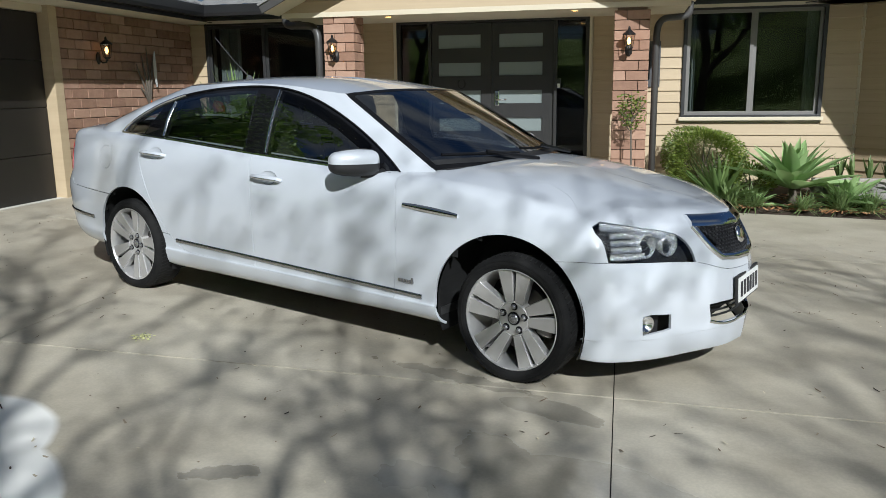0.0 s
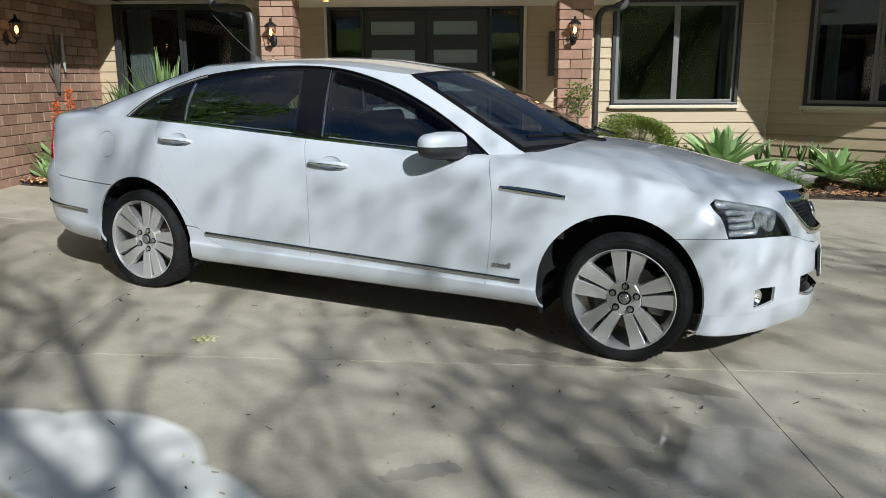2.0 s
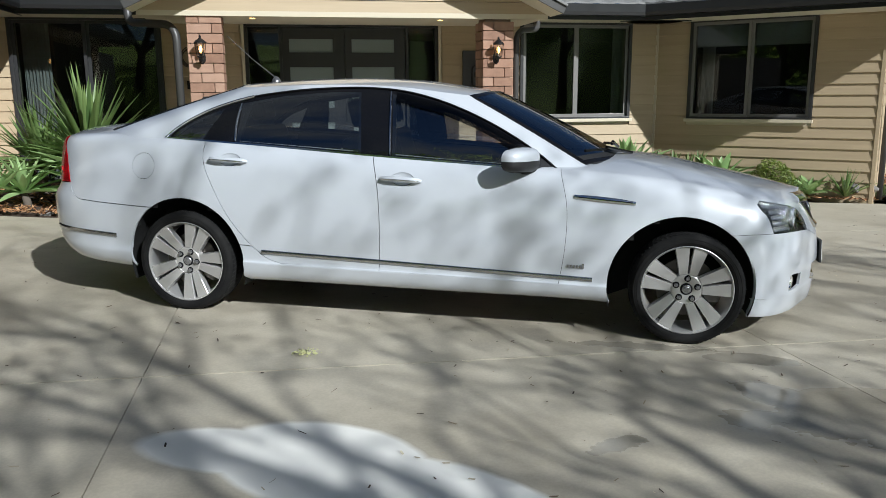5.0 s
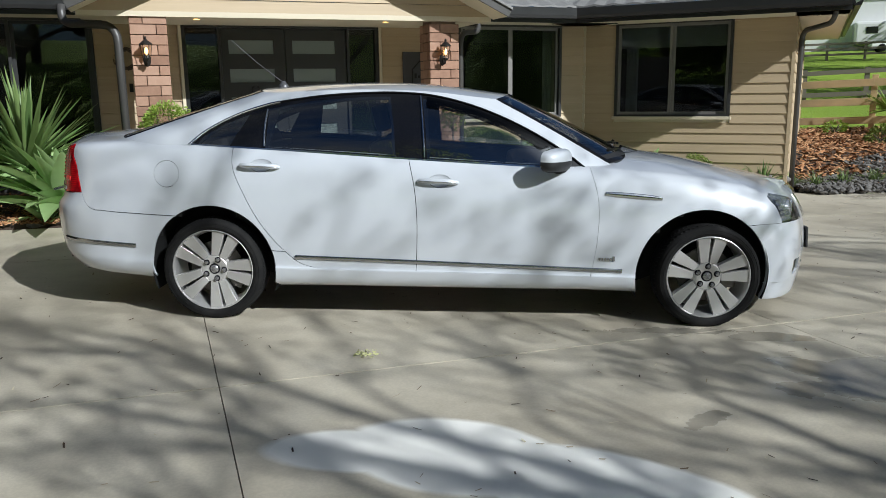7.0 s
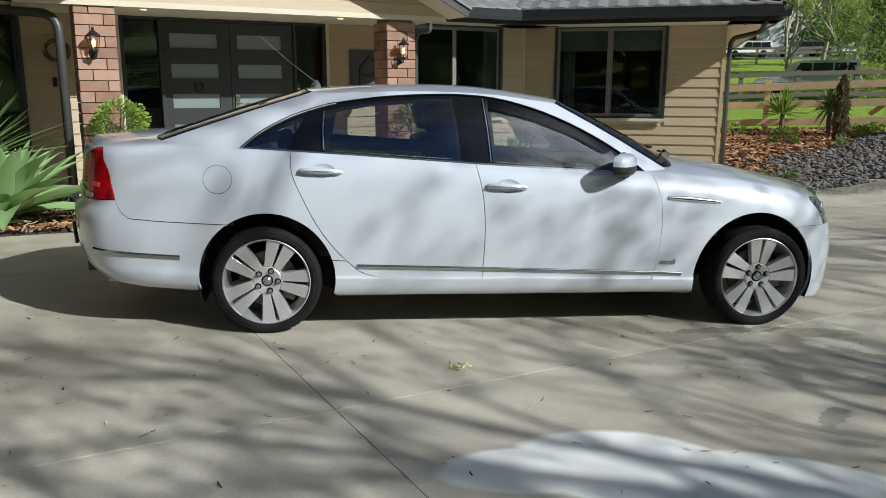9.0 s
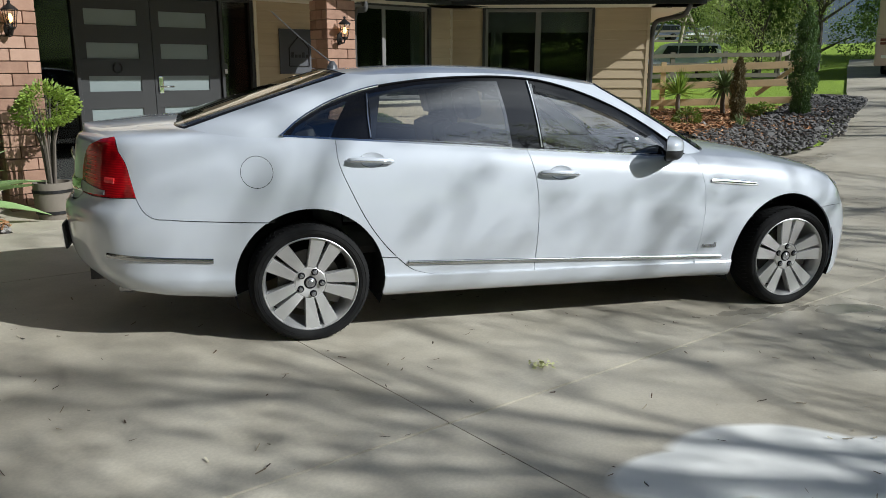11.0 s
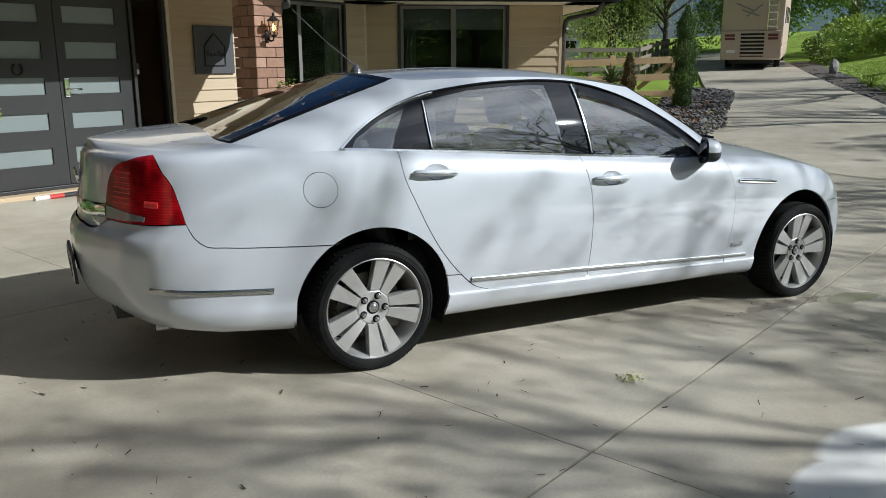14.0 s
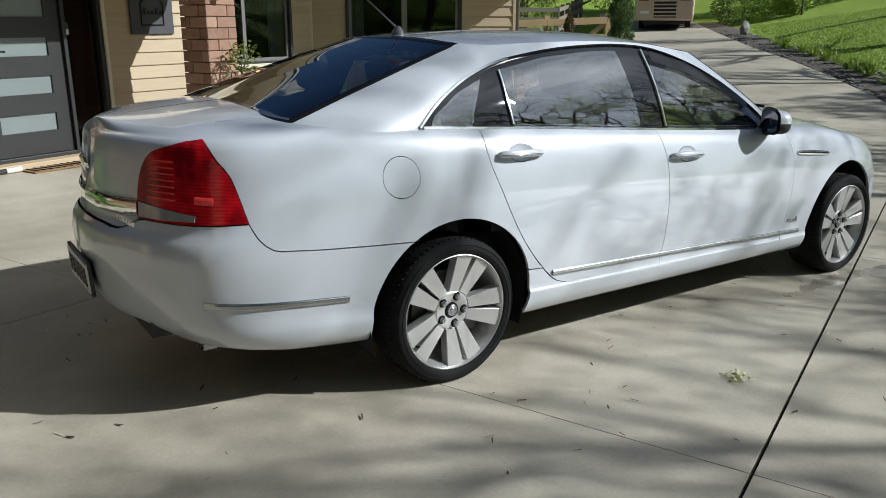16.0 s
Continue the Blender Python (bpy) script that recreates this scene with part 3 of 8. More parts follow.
def window(name, m, w, z0, z1, label, sashes=2, slide=False):
    """A dark aluminium window set in its opening; m at the opening's lower left on the wall's face."""
    h = z1 - z0
    win = part(name, bmesh.new(), JOINERY)
    bm = bmesh.new()
    f = .05
    for e in ((-.045, w + .045, -.05, .10, h, h + .045), (-.045, w + .045, -.05, .10, -.045, 0), (-.045, 0, -.05, .10, 0, h), (w, w + .045, -.05, .10, 0, h)):
        cuboid(bm, *e, m, .003)
    part("window_frame", bm, JOINERY, win)
    if not slide:
        part("window_sill", cuboid(bmesh.new(), -.07, w + .07, -.085, -.045, -.075, -.03, m, .005), CREAM, win)
    for k in range(sashes):
        a, b = w * k / sashes, w * (k + 1) / sashes
        bm = bmesh.new()
        y = -.03 + .03 * (k % 2)
        s = .042
        for e in ((a, b, h - s, h), (a, b, 0, s), (a, a + s, s, h - s), (b - s, b, s, h - s)):
            cuboid(bm, e[0], e[1], y, y + .03, e[2], e[3], m, .002)
        sash = part("sash", bm, SASH if not slide else JOINERY, win)
        part("pane", cuboid(bmesh.new(), a + s, b - s, y + .012, y + .018, s, h - s, m), PANE, sash)
    return tagged(win, label, "window", kind="structure")


window("window_1", MAIN @ pose(7.19, 0, 1.0), 1.64, 1.0, 2.33, "dark two-sash aluminium window with curtains inside")
window("window_2", BAY @ pose(.55, 0, .995), 1.63, .995, 2.34, "dark aluminium bay window with a lowered blind")
window("window_3", MAIN @ pose(.32, 0, .20), 1.80, .20, 2.33, "dark aluminium sliding door with pale curtain", slide=True)


def curtain(m, w, h, label="pale gathered curtain inside the window"):
    bm = bmesh.new()
    n = 40
    a = [[bm.verts.new(m @ Vector((w * i / n, .03 * math.sin(i * 1.3) + .012 * math.sin(i * 3.1), z))) for z in (0, h)] for i in range(n + 1)]
    for p, q in zip(a, a[1:]):
        bm.faces.new((p[0], q[0], q[1], p[1]))
    tagged(part("curtain", bm, CURTAIN, None, label, smooth=True), label, "curtain")


curtain(MAIN @ pose(7.16, .22, .9), .16, 1.5)
curtain(MAIN @ pose(8.68, .22, .9), .22, 1.5)
curtain(MAIN @ pose(.36, .24, .2), .34, 2.15)
curtain(BAY @ pose(.62, .25, .9), .18, 1.5)
bl = block("blind", (.56, 2.17, .16, .17, 2.0, 2.34), CURTAIN, None, BAY)
tagged(bl, "pale roller blind part lowered", "blind")

# entrance: double door with frosted slots between dark sidelights
ent = thing("door_1", "charcoal double front door with frosted glass slots, closed", "door", MAIN @ pose(3.24, 0, 0), kind="structure")
bm = bmesh.new()
for e in ((0, 2.69, 2.27, 2.33), (0, .05, .16, 2.27), (2.64, 2.69, .16, 2.27), (.46, .50, .16, 2.27), (2.22, 2.26, .16, 2.27), (0, 2.69, .12, .17)):
    cuboid(bm, e[0], e[1], -.03, .12, e[2], e[3], Matrix(), .004)
part("door_frame", bm, DOORS, ent)
part("door_edge", cuboid(bmesh.new(), -.04, .0, -.045, .0, .10, 2.36), CREAM, ent)
part("door_edge", cuboid(bmesh.new(), 2.69, 2.73, -.045, .0, .10, 2.36), CREAM, ent)
for a, b in ((.05, .46), (2.26, 2.64)):
    part("sidelight", cuboid(bmesh.new(), a, b, .03, .04, .17, 2.27), PANE, ent)
for x0 in (.50, 1.36):
    leaf = part("door_leaf", bmesh.new(), DOORS, ent)
    bm = bmesh.new()
    slots = [(.41, .59), (.79, .97), (1.17, 1.35), (1.55, 1.73), (1.93, 2.11)]
    s0, s1 = x0 + .10, x0 + .70
    zz = [.175] + [v for s in slots for v in s] + [2.265]
    for k in range(0, len(zz), 2):
        cuboid(bm, s0, s1, .01, .055, zz[k], zz[k + 1])
    cuboid(bm, x0 + .004, s0, .01, .055, .175, 2.265)
    cuboid(bm, s1, x0 + .856, .01, .055, .175, 2.265)
    part("leaf_panel", bm, DOORS, leaf)
    for a, b in slots:
        part("glass_slot", cuboid(bmesh.new(), s0, s1, .028, .036, a, b), FROST, leaf)
hd = part("lock_plate", cuboid(bmesh.new(), 1.40, 1.46, -.008, .012, 1.14, 1.34, Matrix(), .006), CHROME, ent, "brushed steel lock plate with lever")
bm = tube(bmesh.new(), [(1.43, -.01, 1.22), (1.43, -.05, 1.22), (1.57, -.055, 1.22)], .011, 8)
part("lever", bm, CHROME, hd, smooth=True)
bm = tube(bmesh.new(), [(.93 + .05 * math.sin(a), .0, 1.44 + .06 * math.cos(a)) for a in np.linspace(.5, 5.8, 14)], .011, 6)
part("horseshoe", bm, IRON, ent, "dark horseshoe knocker", smooth=True)
part("doorbell", cuboid(bmesh.new(), 2.262, 2.31, .0, .03, 1.37, 1.50, Matrix(), .006), JOINERY, ent)
part("bell_button", cuboid(bmesh.new(), 2.268, 2.304, -.004, .002, 1.375, 1.43, Matrix(), .004), PLATE, ent)
block("door_step", (-3.25, -.38, 10.86, 11.05, .02, .13), plain("timber_step", (.50, .38, .24), .7, 0, .15, 5), house, bevel=.01)

BULB = Nodes("warm_bulb", (1, .75, .4), .4)
BULB.set("Emission Color", (1.0, 0.50, 0.13)).set("Emission Strength", 5.0)

# porch gable and soffits
gable = part("porch_gable", bmesh.new(), CREAM, house)
bm = bmesh.new()
cuboid(bm, -4.31, .72, 9.72, 9.92, 2.285, 2.345)
part("gable_beam", bm, CREAM, gable)
PITCH = 25.6
slope = math.tan(radians(PITCH))
z = 2.345
while z < 3.5:
    bm = cuboid(bmesh.new(), -4.31, .72, 9.735, 9.76, z, z + .142)
    for v in bm.verts:
        # each board is cut to the slope of the roof
        cut = max(0, v.co.z - 2.335) / slope
        v.co.x = max(-4.31 + cut, min(.72 - cut, v.co.x))
        if v.co.z < z + .01 and v.co.y < 9.74:
            v.co.y -= .014
    part("weatherboard", bm, BOARD, gable)
    z += .146
tagged(block("porch_ceiling", (-4.31, .72, 9.92, 11.05, 2.30, 2.33), SOFFIT), kind="structure", label="cream porch ceiling", category="ceiling")
for sg in (-1, 1):
    L = 2.555 / math.cos(radians(PITCH))
    lo, hi = (0, L) if sg > 0 else (-L, 0)
    # the soffit's plane meets the wall's foot at either end
    m = Matrix.Translation((-1.795, 0, 2.335 + 2.515 * slope)) @ pose(0, 0, 0, 0, sg * PITCH, 0)
    part("gable_soffit", cuboid(bmesh.new(), lo, hi, 9.25, 9.735, .0, .02, m), SOFFIT, gable)
    part("barge_board", cuboid(bmesh.new(), lo, hi, 9.225, 9.25, -.01, .085, m, .004), PIPE, gable, "dark grey barge board")
    part("barge_cap", cuboid(bmesh.new(), lo, hi, 9.20, 9.30, .086, .115, m, .006), ROOF, gable, "pale metal barge capping")
    part("gable_roof", cuboid(bmesh.new(), lo, hi, 9.30, 14.0, .06, .11, m), ROOF, gable)
for x in (-3.0, -.62):
    bm = lathe(bmesh.new(), [(.0, .0), (.045, .0), (.055, .004), (.055, .012)], 20, pose(x, 10.1, 2.295, 90))
    part("downlight", bm, plain("downlight_rim", (.8, .78, .7), .4), house, "small round recessed porch light", smooth=True)
    part("downlight_lens", lathe(bmesh.new(), [(.0, -.002), (.036, -.002), (.038, .004)], 20, pose(x, 10.1, 2.295, 90)), BULB.m, house, "lit lens")


def eave(m, length, over=.62, name="eave", hip0=0.0, hip1=0.0, inn=0.0):
    """Soffit, gutter and tiled roof slope along the local x axis, outwards -y; the courses draw in along a hip at either end."""
    e = part(name, bmesh.new(), SOFFIT, house)
    part("soffit", cuboid(bmesh.new(), 0, length, -over, inn, WH, WH + .02, m), SOFFIT, e)
    part("fascia", cuboid(bmesh.new(), 0, length, -over - .02, -over, WH - .01, WH + .2, m), GUTTER, e)
    bm = bmesh.new()
    prof = [(-over - .022, WH + .19), (-over - .022, WH + .06), (-over - .05, WH + .04), (-over - .12, WH + .045), (-over - .135, WH + .09), (-over - .14, WH + .19), (-over - .128, WH + .195), (-over - .12, WH + .10), (-over - .05, WH + .07)]
    a = [bm.verts.new(m @ Vector((0, y, z))) for y, z in prof]
    b = [bm.verts.new(m @ Vector((length, y, z))) for y, z in prof]
    for i in range(len(prof) - 1):
        bm.faces.new((a[i], a[i + 1], b[i + 1], b[i]))
    bm.faces.new(a)
    bm.faces.new(b[::-1])
    bmesh.ops.recalc_face_normals(bm, faces=bm.faces)
    part("gutter", bm, GUTTER, e)
    # tile courses stepping up the slope
    t = math.tan(radians(20))
    for k in range(9):
        y0, y1 = -over - .06 + k * .36, -over - .06 + (k + 1) * .36 + .03
        z0 = WH + .20 + (y0 + over + .06) * t
        xa, xb = hip0 * k * .36, length - hip1 * k * .36
        if xb - xa < .4:
            break
        bm = bmesh.new()
        n = int((xb - xa) / .28)
        pr = [[bm.verts.new(m @ Vector((xa + (xb - xa) * i / (4 * n), y, z + (.012 * math.sin(i * math.pi / 2))))) for y, z in ((y0, z0), (y0, z0 + .028), (y1, z0 + .02 + (y1 - y0) * t))] for i in range(4 * n + 1)]
        for p, q in zip(pr, pr[1:]):
            for j in range(2):
                bm.faces.new((p[j], q[j], q[j + 1], p[j + 1]))
        part("tile_course", bm, ROOF, e, smooth=False)


eave(pose(-5.85, 11.05, 0), 1.60, name="eave_left")
eave(pose(.64, 11.05, 0), 2.46, name="eave_middle")
eave(BAY @ pose(-.28, 0, 0), 3.98, .80, name="eave_bay", hip1=1.0)
eave(pose(-6.4, 4.4, 0, 0, 0, 90), 6.3, .55, name="eave_garage", inn=.12)
block("soffit_corner", (-6.5, -5.852, 10.702, 11.2, WH, WH + .02), SOFFIT, house)
eave(EAST @ pose(-.80, 0, 0), 7.6, .65, name="eave_east", hip0=1.0)
# closed roof deck above the rooms
bm = bmesh.new()
cuboid(bm, -11.9, 4.2, 13.6, 15.4, 3.3, 3.4)
cuboid(bm, -12.2, -9.3, 4.4, 15.4, 3.3, 3.4)
part("roof_ridge", bm, ROOF, house)


def downpipe(pts, r=.04):
    d = part("downpipe", tube(bmesh.new(), pts, r, 12), PIPE, None, smooth=True)
    return tagged(d, "dark round downpipe with a swan neck", "downpipe", "downpipes", "structure")


def bend(a, b, c, n=6, k=.25):
    """Points rounding the corner at b."""
    a, b, c = Vector(a), Vector(b), Vector(c)
    p, q = b + (a - b).normalized() * k, b + (c - b).normalized() * k
    return [tuple(p * (1 - t)**2 + b * 2 * t * (1 - t) + q * t * t) for t in np.linspace(0, 1, n)]


downpipe([(.75, 10.30, 2.40), *bend((.75, 10.3, 2.40), (.75, 10.2, 2.20), (.36, 9.92, 2.16), k=.12), *bend((.75, 10.2, 2.20), (.36, 9.92, 2.16), (.36, 9.92, .0), k=.17), (.36, 9.92, -.06)])
downpipe([(-4.5, 10.30, 2.45), *bend((-4.5, 10.3, 2.45), (-4.5, 10.25, 2.24), (-3.9, 9.92, 2.20), k=.12), *bend((-4.5, 10.25, 2.24), (-3.9, 9.92, 2.20), (-3.9, 9.92, .1), k=.2), (-3.9, 9.92, .05)], .048)
q0, q1, q2 = BAY @ Vector((3.55, -.60, 2.40)), BAY @ Vector((3.50, -.46, 2.22)), BAY @ Vector((3.13, .12, 2.16))
downpipe([tuple(q0), *bend(q0, q1, q2, k=.1), *bend(q1, q2, (q2.x, q2.y, 0), k=.15), (q2.x, q2.y, -.1)], .036)


# wall lanterns
LAMPGLASS = glass("lantern_glass", (.95, .92, .85))


def lantern(m):
    """A coach lantern on a curled arm; m on the wall, outwards -y."""
    t = thing("wall_lantern", "black coach lantern with a lit warm bulb", "wall lamp", m, "wall lanterns")
    bm = lathe(bmesh.new(), [(.0, .0), (.05, .0), (.055, -.006), (.045, -.018), (.0, -.03)], 20, Matrix.Translation((0, 0, -.10)) @ Matrix.Diagonal((.8, 1, 1.4, 1)))
    part("wall_plate", bm, IRON, t, smooth=True)
    bm = tube(bmesh.new(), [(0, -.02, -.12), (0, -.06, -.155), (0, -.11, -.15), (0, -.13, -.11)], .010, 8)
    part("arm", bm, IRON, t, smooth=True)
    c = Matrix.Translation((0, -.13, 0)) @ pose(0, 0, 0, 90)
    bm = lathe(bmesh.new(), [(.0, -.12), (.02, -.115), (.03, -.105), (.04, -.095), (.042, -.085), (.0, -.085)], 6, c)
    part("base_cup", bm, IRON, t)
    bm = lathe(bmesh.new(), [(.042, -.085), (.064, .065)], 6, c)
    part("lantern_pane", bm, LAMPGLASS, t).visible_shadow = False
    bm = bmesh.new()
    for k in range(6):
        a = 2 * math.pi * k / 6
        tube(bm, [tuple(c @ Vector((r * math.cos(a), h, r * math.sin(a)))) for r, h in ((.043, -.086), (.066, .067))], .0035, 5)
    part("lantern_frame", bm, IRON, t)
    bm = lathe(bmesh.new(), [(.0, .066), (.074, .064), (.074, .072), (.05, .095), (.022, .115), (.012, .13), (.016, .14), (.008, .155), (.0, .16)], 12, c)
    part("roof_cap", bm, IRON, t, smooth=True, angle=40)
    bm = lathe(bmesh.new(), [(.0, -.05), (.016, -.035), (.022, -.005), (.012, .03), (.0, .038)], 12, c)
    part("bulb", bm, BULB.m, t, "glowing bulb", smooth=True)


lantern(pose(.04, 9.752, 1.90))
lantern(pose(-3.60, 9.752, 1.90))
lantern(pose(-6.372, 8.80, 1.90, 0, 0, 90))

# house sign: bars and an outline on a slate-grey board
sign = thing("house_sign", "slate-grey square board with a black house outline", "sign", MAIN @ pose(6.28, -.03, 1.37))
part("board", cuboid(bmesh.new(), 0, .58, -.022, 0, 0, .59, Matrix(), .004), plain("slate", (.055, .055, .06), .6, 0, .2, 8), sign)
bm = bmesh.new()
o = [(.14, .10), (.14, .34), (.29, .50), (.44, .34), (.44, .10), (.14, .10)]
for a, b in zip(o, o[1:]):
    tube(bm, [(a[0], -.028, a[1]), (b[0], -.028, b[1])], .008, 6)
part("house_outline", bm, IRON, sign)
bm = bmesh.new()
for k in range(5):
    cuboid(bm, .17 + k * .055, .205 + k * .055, -.030, -.022, .215, .255 + (.03 if k in (0, 3) else 0))
part("lettering_bar", bm, IRON, sign)
num = thing("number_bars", "two dark bars in place of the house number", "sign", MAIN @ pose(2.46, -.03, 1.44))
for k in range(2):
    part("bar", cuboid(bmesh.new(), k * .09, k * .09 + .045, -.012, 0, 0, .11), IRON, num)
wr = thing("wall_wreath", "dark twig wreath hung on the wall", "wreath", MAIN @ pose(2.53, -.035, 1.86))
bm = bmesh.new()
rnd = random.Random(9)
for k in range(70):
    a0 = rnd.uniform(0, 6.3)
    r0 = rnd.uniform(.10, .15)
    tube(bm, [(r0 * math.cos(a0 + t), -rnd.uniform(.0, .04), r0 * math.sin(a0 + t)) for t in (0, .25, .5)], .008, 4)
part("twigs", bm, TWIG, wr)
# metal plant on the brick wall
art = thing("wall_art", "dark metal branch with one pale feather leaf", "wall art", pose(-6.375, 9.80, 1.25, 0, 0, 90))
for x1, z1, bnd in ((.0, .72, .03), (-.25, .50, -.08), (.14, .62, .05), (-.12, .62, -.04), (-.2, .22, -.06)):
    part("branch", tube(bmesh.new(), [(0, -.02, -.05), (x1 * .3 + bnd * .3, -.03, z1 * .4), (x1 * .8, -.03, z1 * .75), (x1, -.03, z1)], [.015, .015, .012, .005], 6), TWIG, art)
bm = bmesh.new()
L = [(0, .02), (.05, .10), (.075, .22), (.06, .36), (.02, .48), (.0, .5)]
V0 = [bm.verts.new((.16 - w * .6, -.045, .18 + h)) for w, h in L]
V1 = [bm.verts.new((.16 + w * .6, -.040, .18 + h)) for w, h in L]
Vm = [bm.verts.new((.16, -.06, .18 + h)) for w, h in L]
for i in range(len(L) - 1):
    bm.faces.new((V0[i], Vm[i], Vm[i + 1], V0[i + 1]))
    bm.faces.new((Vm[i], V1[i], V1[i + 1], Vm[i + 1]))
part("feather", bm, plain("silver_leaf", (.55, .55, .53), .4, .4), art)
# soffit spotlight at the corner
sp = BAY @ Vector((3.3, -.25, WH - .02))
bm = lathe(bmesh.new(), [(.0, .0), (.04, .0), (.045, .01), (.045, .04)], 16, pose(sp.x, sp.y, sp.z, 90))
part("soffit_spot", bm, IRON, house, smooth=True)


# ---------- the saloon ----------
CAR = pose(-1.572, 4.99, -0.012, 0, 1.15, -22.17)
car = thing("saloon_car", "white four-door saloon with tinted windows and alloy wheels", "car", CAR)

# plan outline of the body at bumper height, from the tail's middle round to the nose's middle
_out = np.array([(-2.765, 0), (-2.745, .22), (-2.66, .47), (-2.545, .68), (-2.36, .805), (-2.0, .872), (-1.5, .915), (-.9, .925), (0, .925), (.8, .920), (1.45, .905), (1.82, .865), (1.98, .81), (2.13, .64), (2.245, .42), (2.35, .19), (2.385, 0)])
_k = np.linspace(0, len(_out) - 1, 1201)
_fine = spline(np.arange(len(_out)), _out)(_k)
_fine[0, 1] = _fine[-1, 1] = 0
_arc = np.concatenate([[0], np.cumsum(np.linalg.norm(np.diff(_fine, axis=0), axis=1))])
_arc -= np.interp(0, _fine[:, 0], _arc)
S0, S1 = _arc[0], _arc[-1]
NUT = plain("dark_chrome", (.34, .34, .35), .25, .8, .2, 60)
MIRROR = plain("mirror", (.5, .52, .55), .03, 1.0, .02)
LAMPBOWL = plain("lamp_reflector", (0.66, 0.68, 0.70), 0.16, 0.8, 0.45, 70, 0.5)
# heights of ten levels from the sill to the shoulder, at stations along the body
_st = (-2.77, -2.2, -1.5, -.6, .3, .9, 1.5, 2.0, 2.4)
_lev = [
    (.300, .272, .228, .225, .222, .220, .190, .168, .165),
    (.335, .308, .262, .255, .250, .250, .235, .220, .212),
    (.380, .360, .345, .335, .325, .315, .300, .280, .270),
    (.450, .430, .385, .365, .355, .345, .335, .320, .310),
    (.560, .540, .520, .505, .490, .480, .460, .430, .410),
    (.680, .680, .680, .670, .650, .630, .600, .550, .520),
    (.745, .790, .830, .815, .780, .760, .720, .655, .620),
    (.860, .920, .945, .920, .880, .855, .800, .735, .690),
    (1.028, 1.045, 1.030, 1.000, .950, .920, .865, .795, .745),
    (1.062, 1.092, 1.078, 1.035, .982, .955, .905, .835, .785),
]
_zl = [spline(_st, z) for z in _lev]
_iv = np.arange(10)
_wide = spline(_iv, (.90, .955, .984, .976, .993, 1.0, .992, .972, .938, .895))
_ends = spline(_iv, (.962, .982, .990, .992, .996, 1.0, .99, .97, .93, .89))
_fore = spline(_iv, (-.012, -.004, 0, 0, .01, 0, -.025, -.055, -.085, -.125))
_aft = spline(_iv, (.12, .08, .04, .015, .0, .0, .045, .055, .075, .11))
_crown = spline((-2.77, -2.2, -1.5, .9, 1.5, 2.0, 2.4), (.035, .06, .06, .075, .08, .06, .02))


def _level(v, zs):
    i = np.clip(np.floor(v).astype(int), 0, 8)
    t = v - i
    g = lambda j: np.take_along_axis(zs, np.clip(j, 0, 9)[None], 0)[0]
    a, b, c, d = g(i - 1), g(i), g(i + 1), g(i + 2)
    return b + .5 * t * (c - a + t * (2 * a - 5 * b + 4 * c - d + t * (3 * (b - c) + d - a)))


def body(q):
    """The body's left half: (arc along the outline, level) to a place; levels 9 to 12 run inwards over the deck."""
    s, v = q[:, 0], q[:, 1]
    w = np.clip(v, 0, 9)
    x0 = np.interp(s, _arc, _fine[:, 0])
    y0 = np.interp(s, _arc, _fine[:, 1])
    ef = np.clip((x0 - 1.1) / 1.0, 0, 1)
    er = np.clip((-x0 - 1.7) / .9, 0, 1)
    ef, er = ef * ef * (3 - 2 * ef), er * er * (3 - 2 * er)
    x = x0 + _fore(w) * ef + _aft(w) * er
    wd = _wide(w)
    y = y0 * (wd + np.maximum(0, _ends(w) - wd) * np.maximum(ef, er))
    z = _level(w, np.array([f(x0) for f in _zl]))
    tau = np.clip((v - 9) / 3, 0, 1)
    y = y * (1 - tau)
    z = z + _crown(x) * (1 - (1 - tau)**2.5)
    return np.stack([x, y, z], 1)


# greenhouse: base ring and roof ring, tail's middle to nose's middle
_sig = (0, .10, .2, .27, .36, .5, .62, .75, .84, .89, .95, 1)
_base = spline(_sig, [(-2.20, 0, 1.135), (-2.185, .35, 1.130), (-2.12, .63, 1.112), (-1.93, .782, 1.085), (-1.6, .812, 1.078), (-1.0, .828, 1.052), (-.3, .833, 1.01), (.3, .822, .978), (.75, .785, .955), (.93, .67, .995), (1.09, .36, 1.005), (1.15, 0, 1.005)])
_rail = spline(_sig, [(-1.30, 0), (-1.29, .3), (-1.25, .50), (-1.16, .585), (-1.0, .612), (-.75, .625), (-.4, .63), (-.1, .625), (.12, .61), (.235, .575), (.305, .32), (.335, 0)])
_roofz = spline((-1.32, -.83, -.47, -.19, .2, .36), (1.428, 1.462, 1.470, 1.460, 1.413, 1.392))


def roof_at(q):
    x, y = q[:, 0], q[:, 1]
    return np.stack([x, y, _roofz(x) - .045 * (np.abs(y) / .62)**2.6], 1)


def cabin(q):
    """The greenhouse's left half: (share of the way from tail to nose, share of the height)."""
    s, w = q[:, 0], q[:, 1][:, None]
    b = _base(s)
    r = roof_at(_rail(s))
    p = b + (r - b) * w
    d = np.stack([p[:, 0] * .35 + .15, p[:, 1] * 1.2, np.full(len(p), .35)], 1)
    d /= np.linalg.norm(d, axis=1)[:, None]
    return p + d * (.1 * w * (1 - w)) * np.where(s > .86, .55, np.where(s < .24, .4, .8))[:, None]


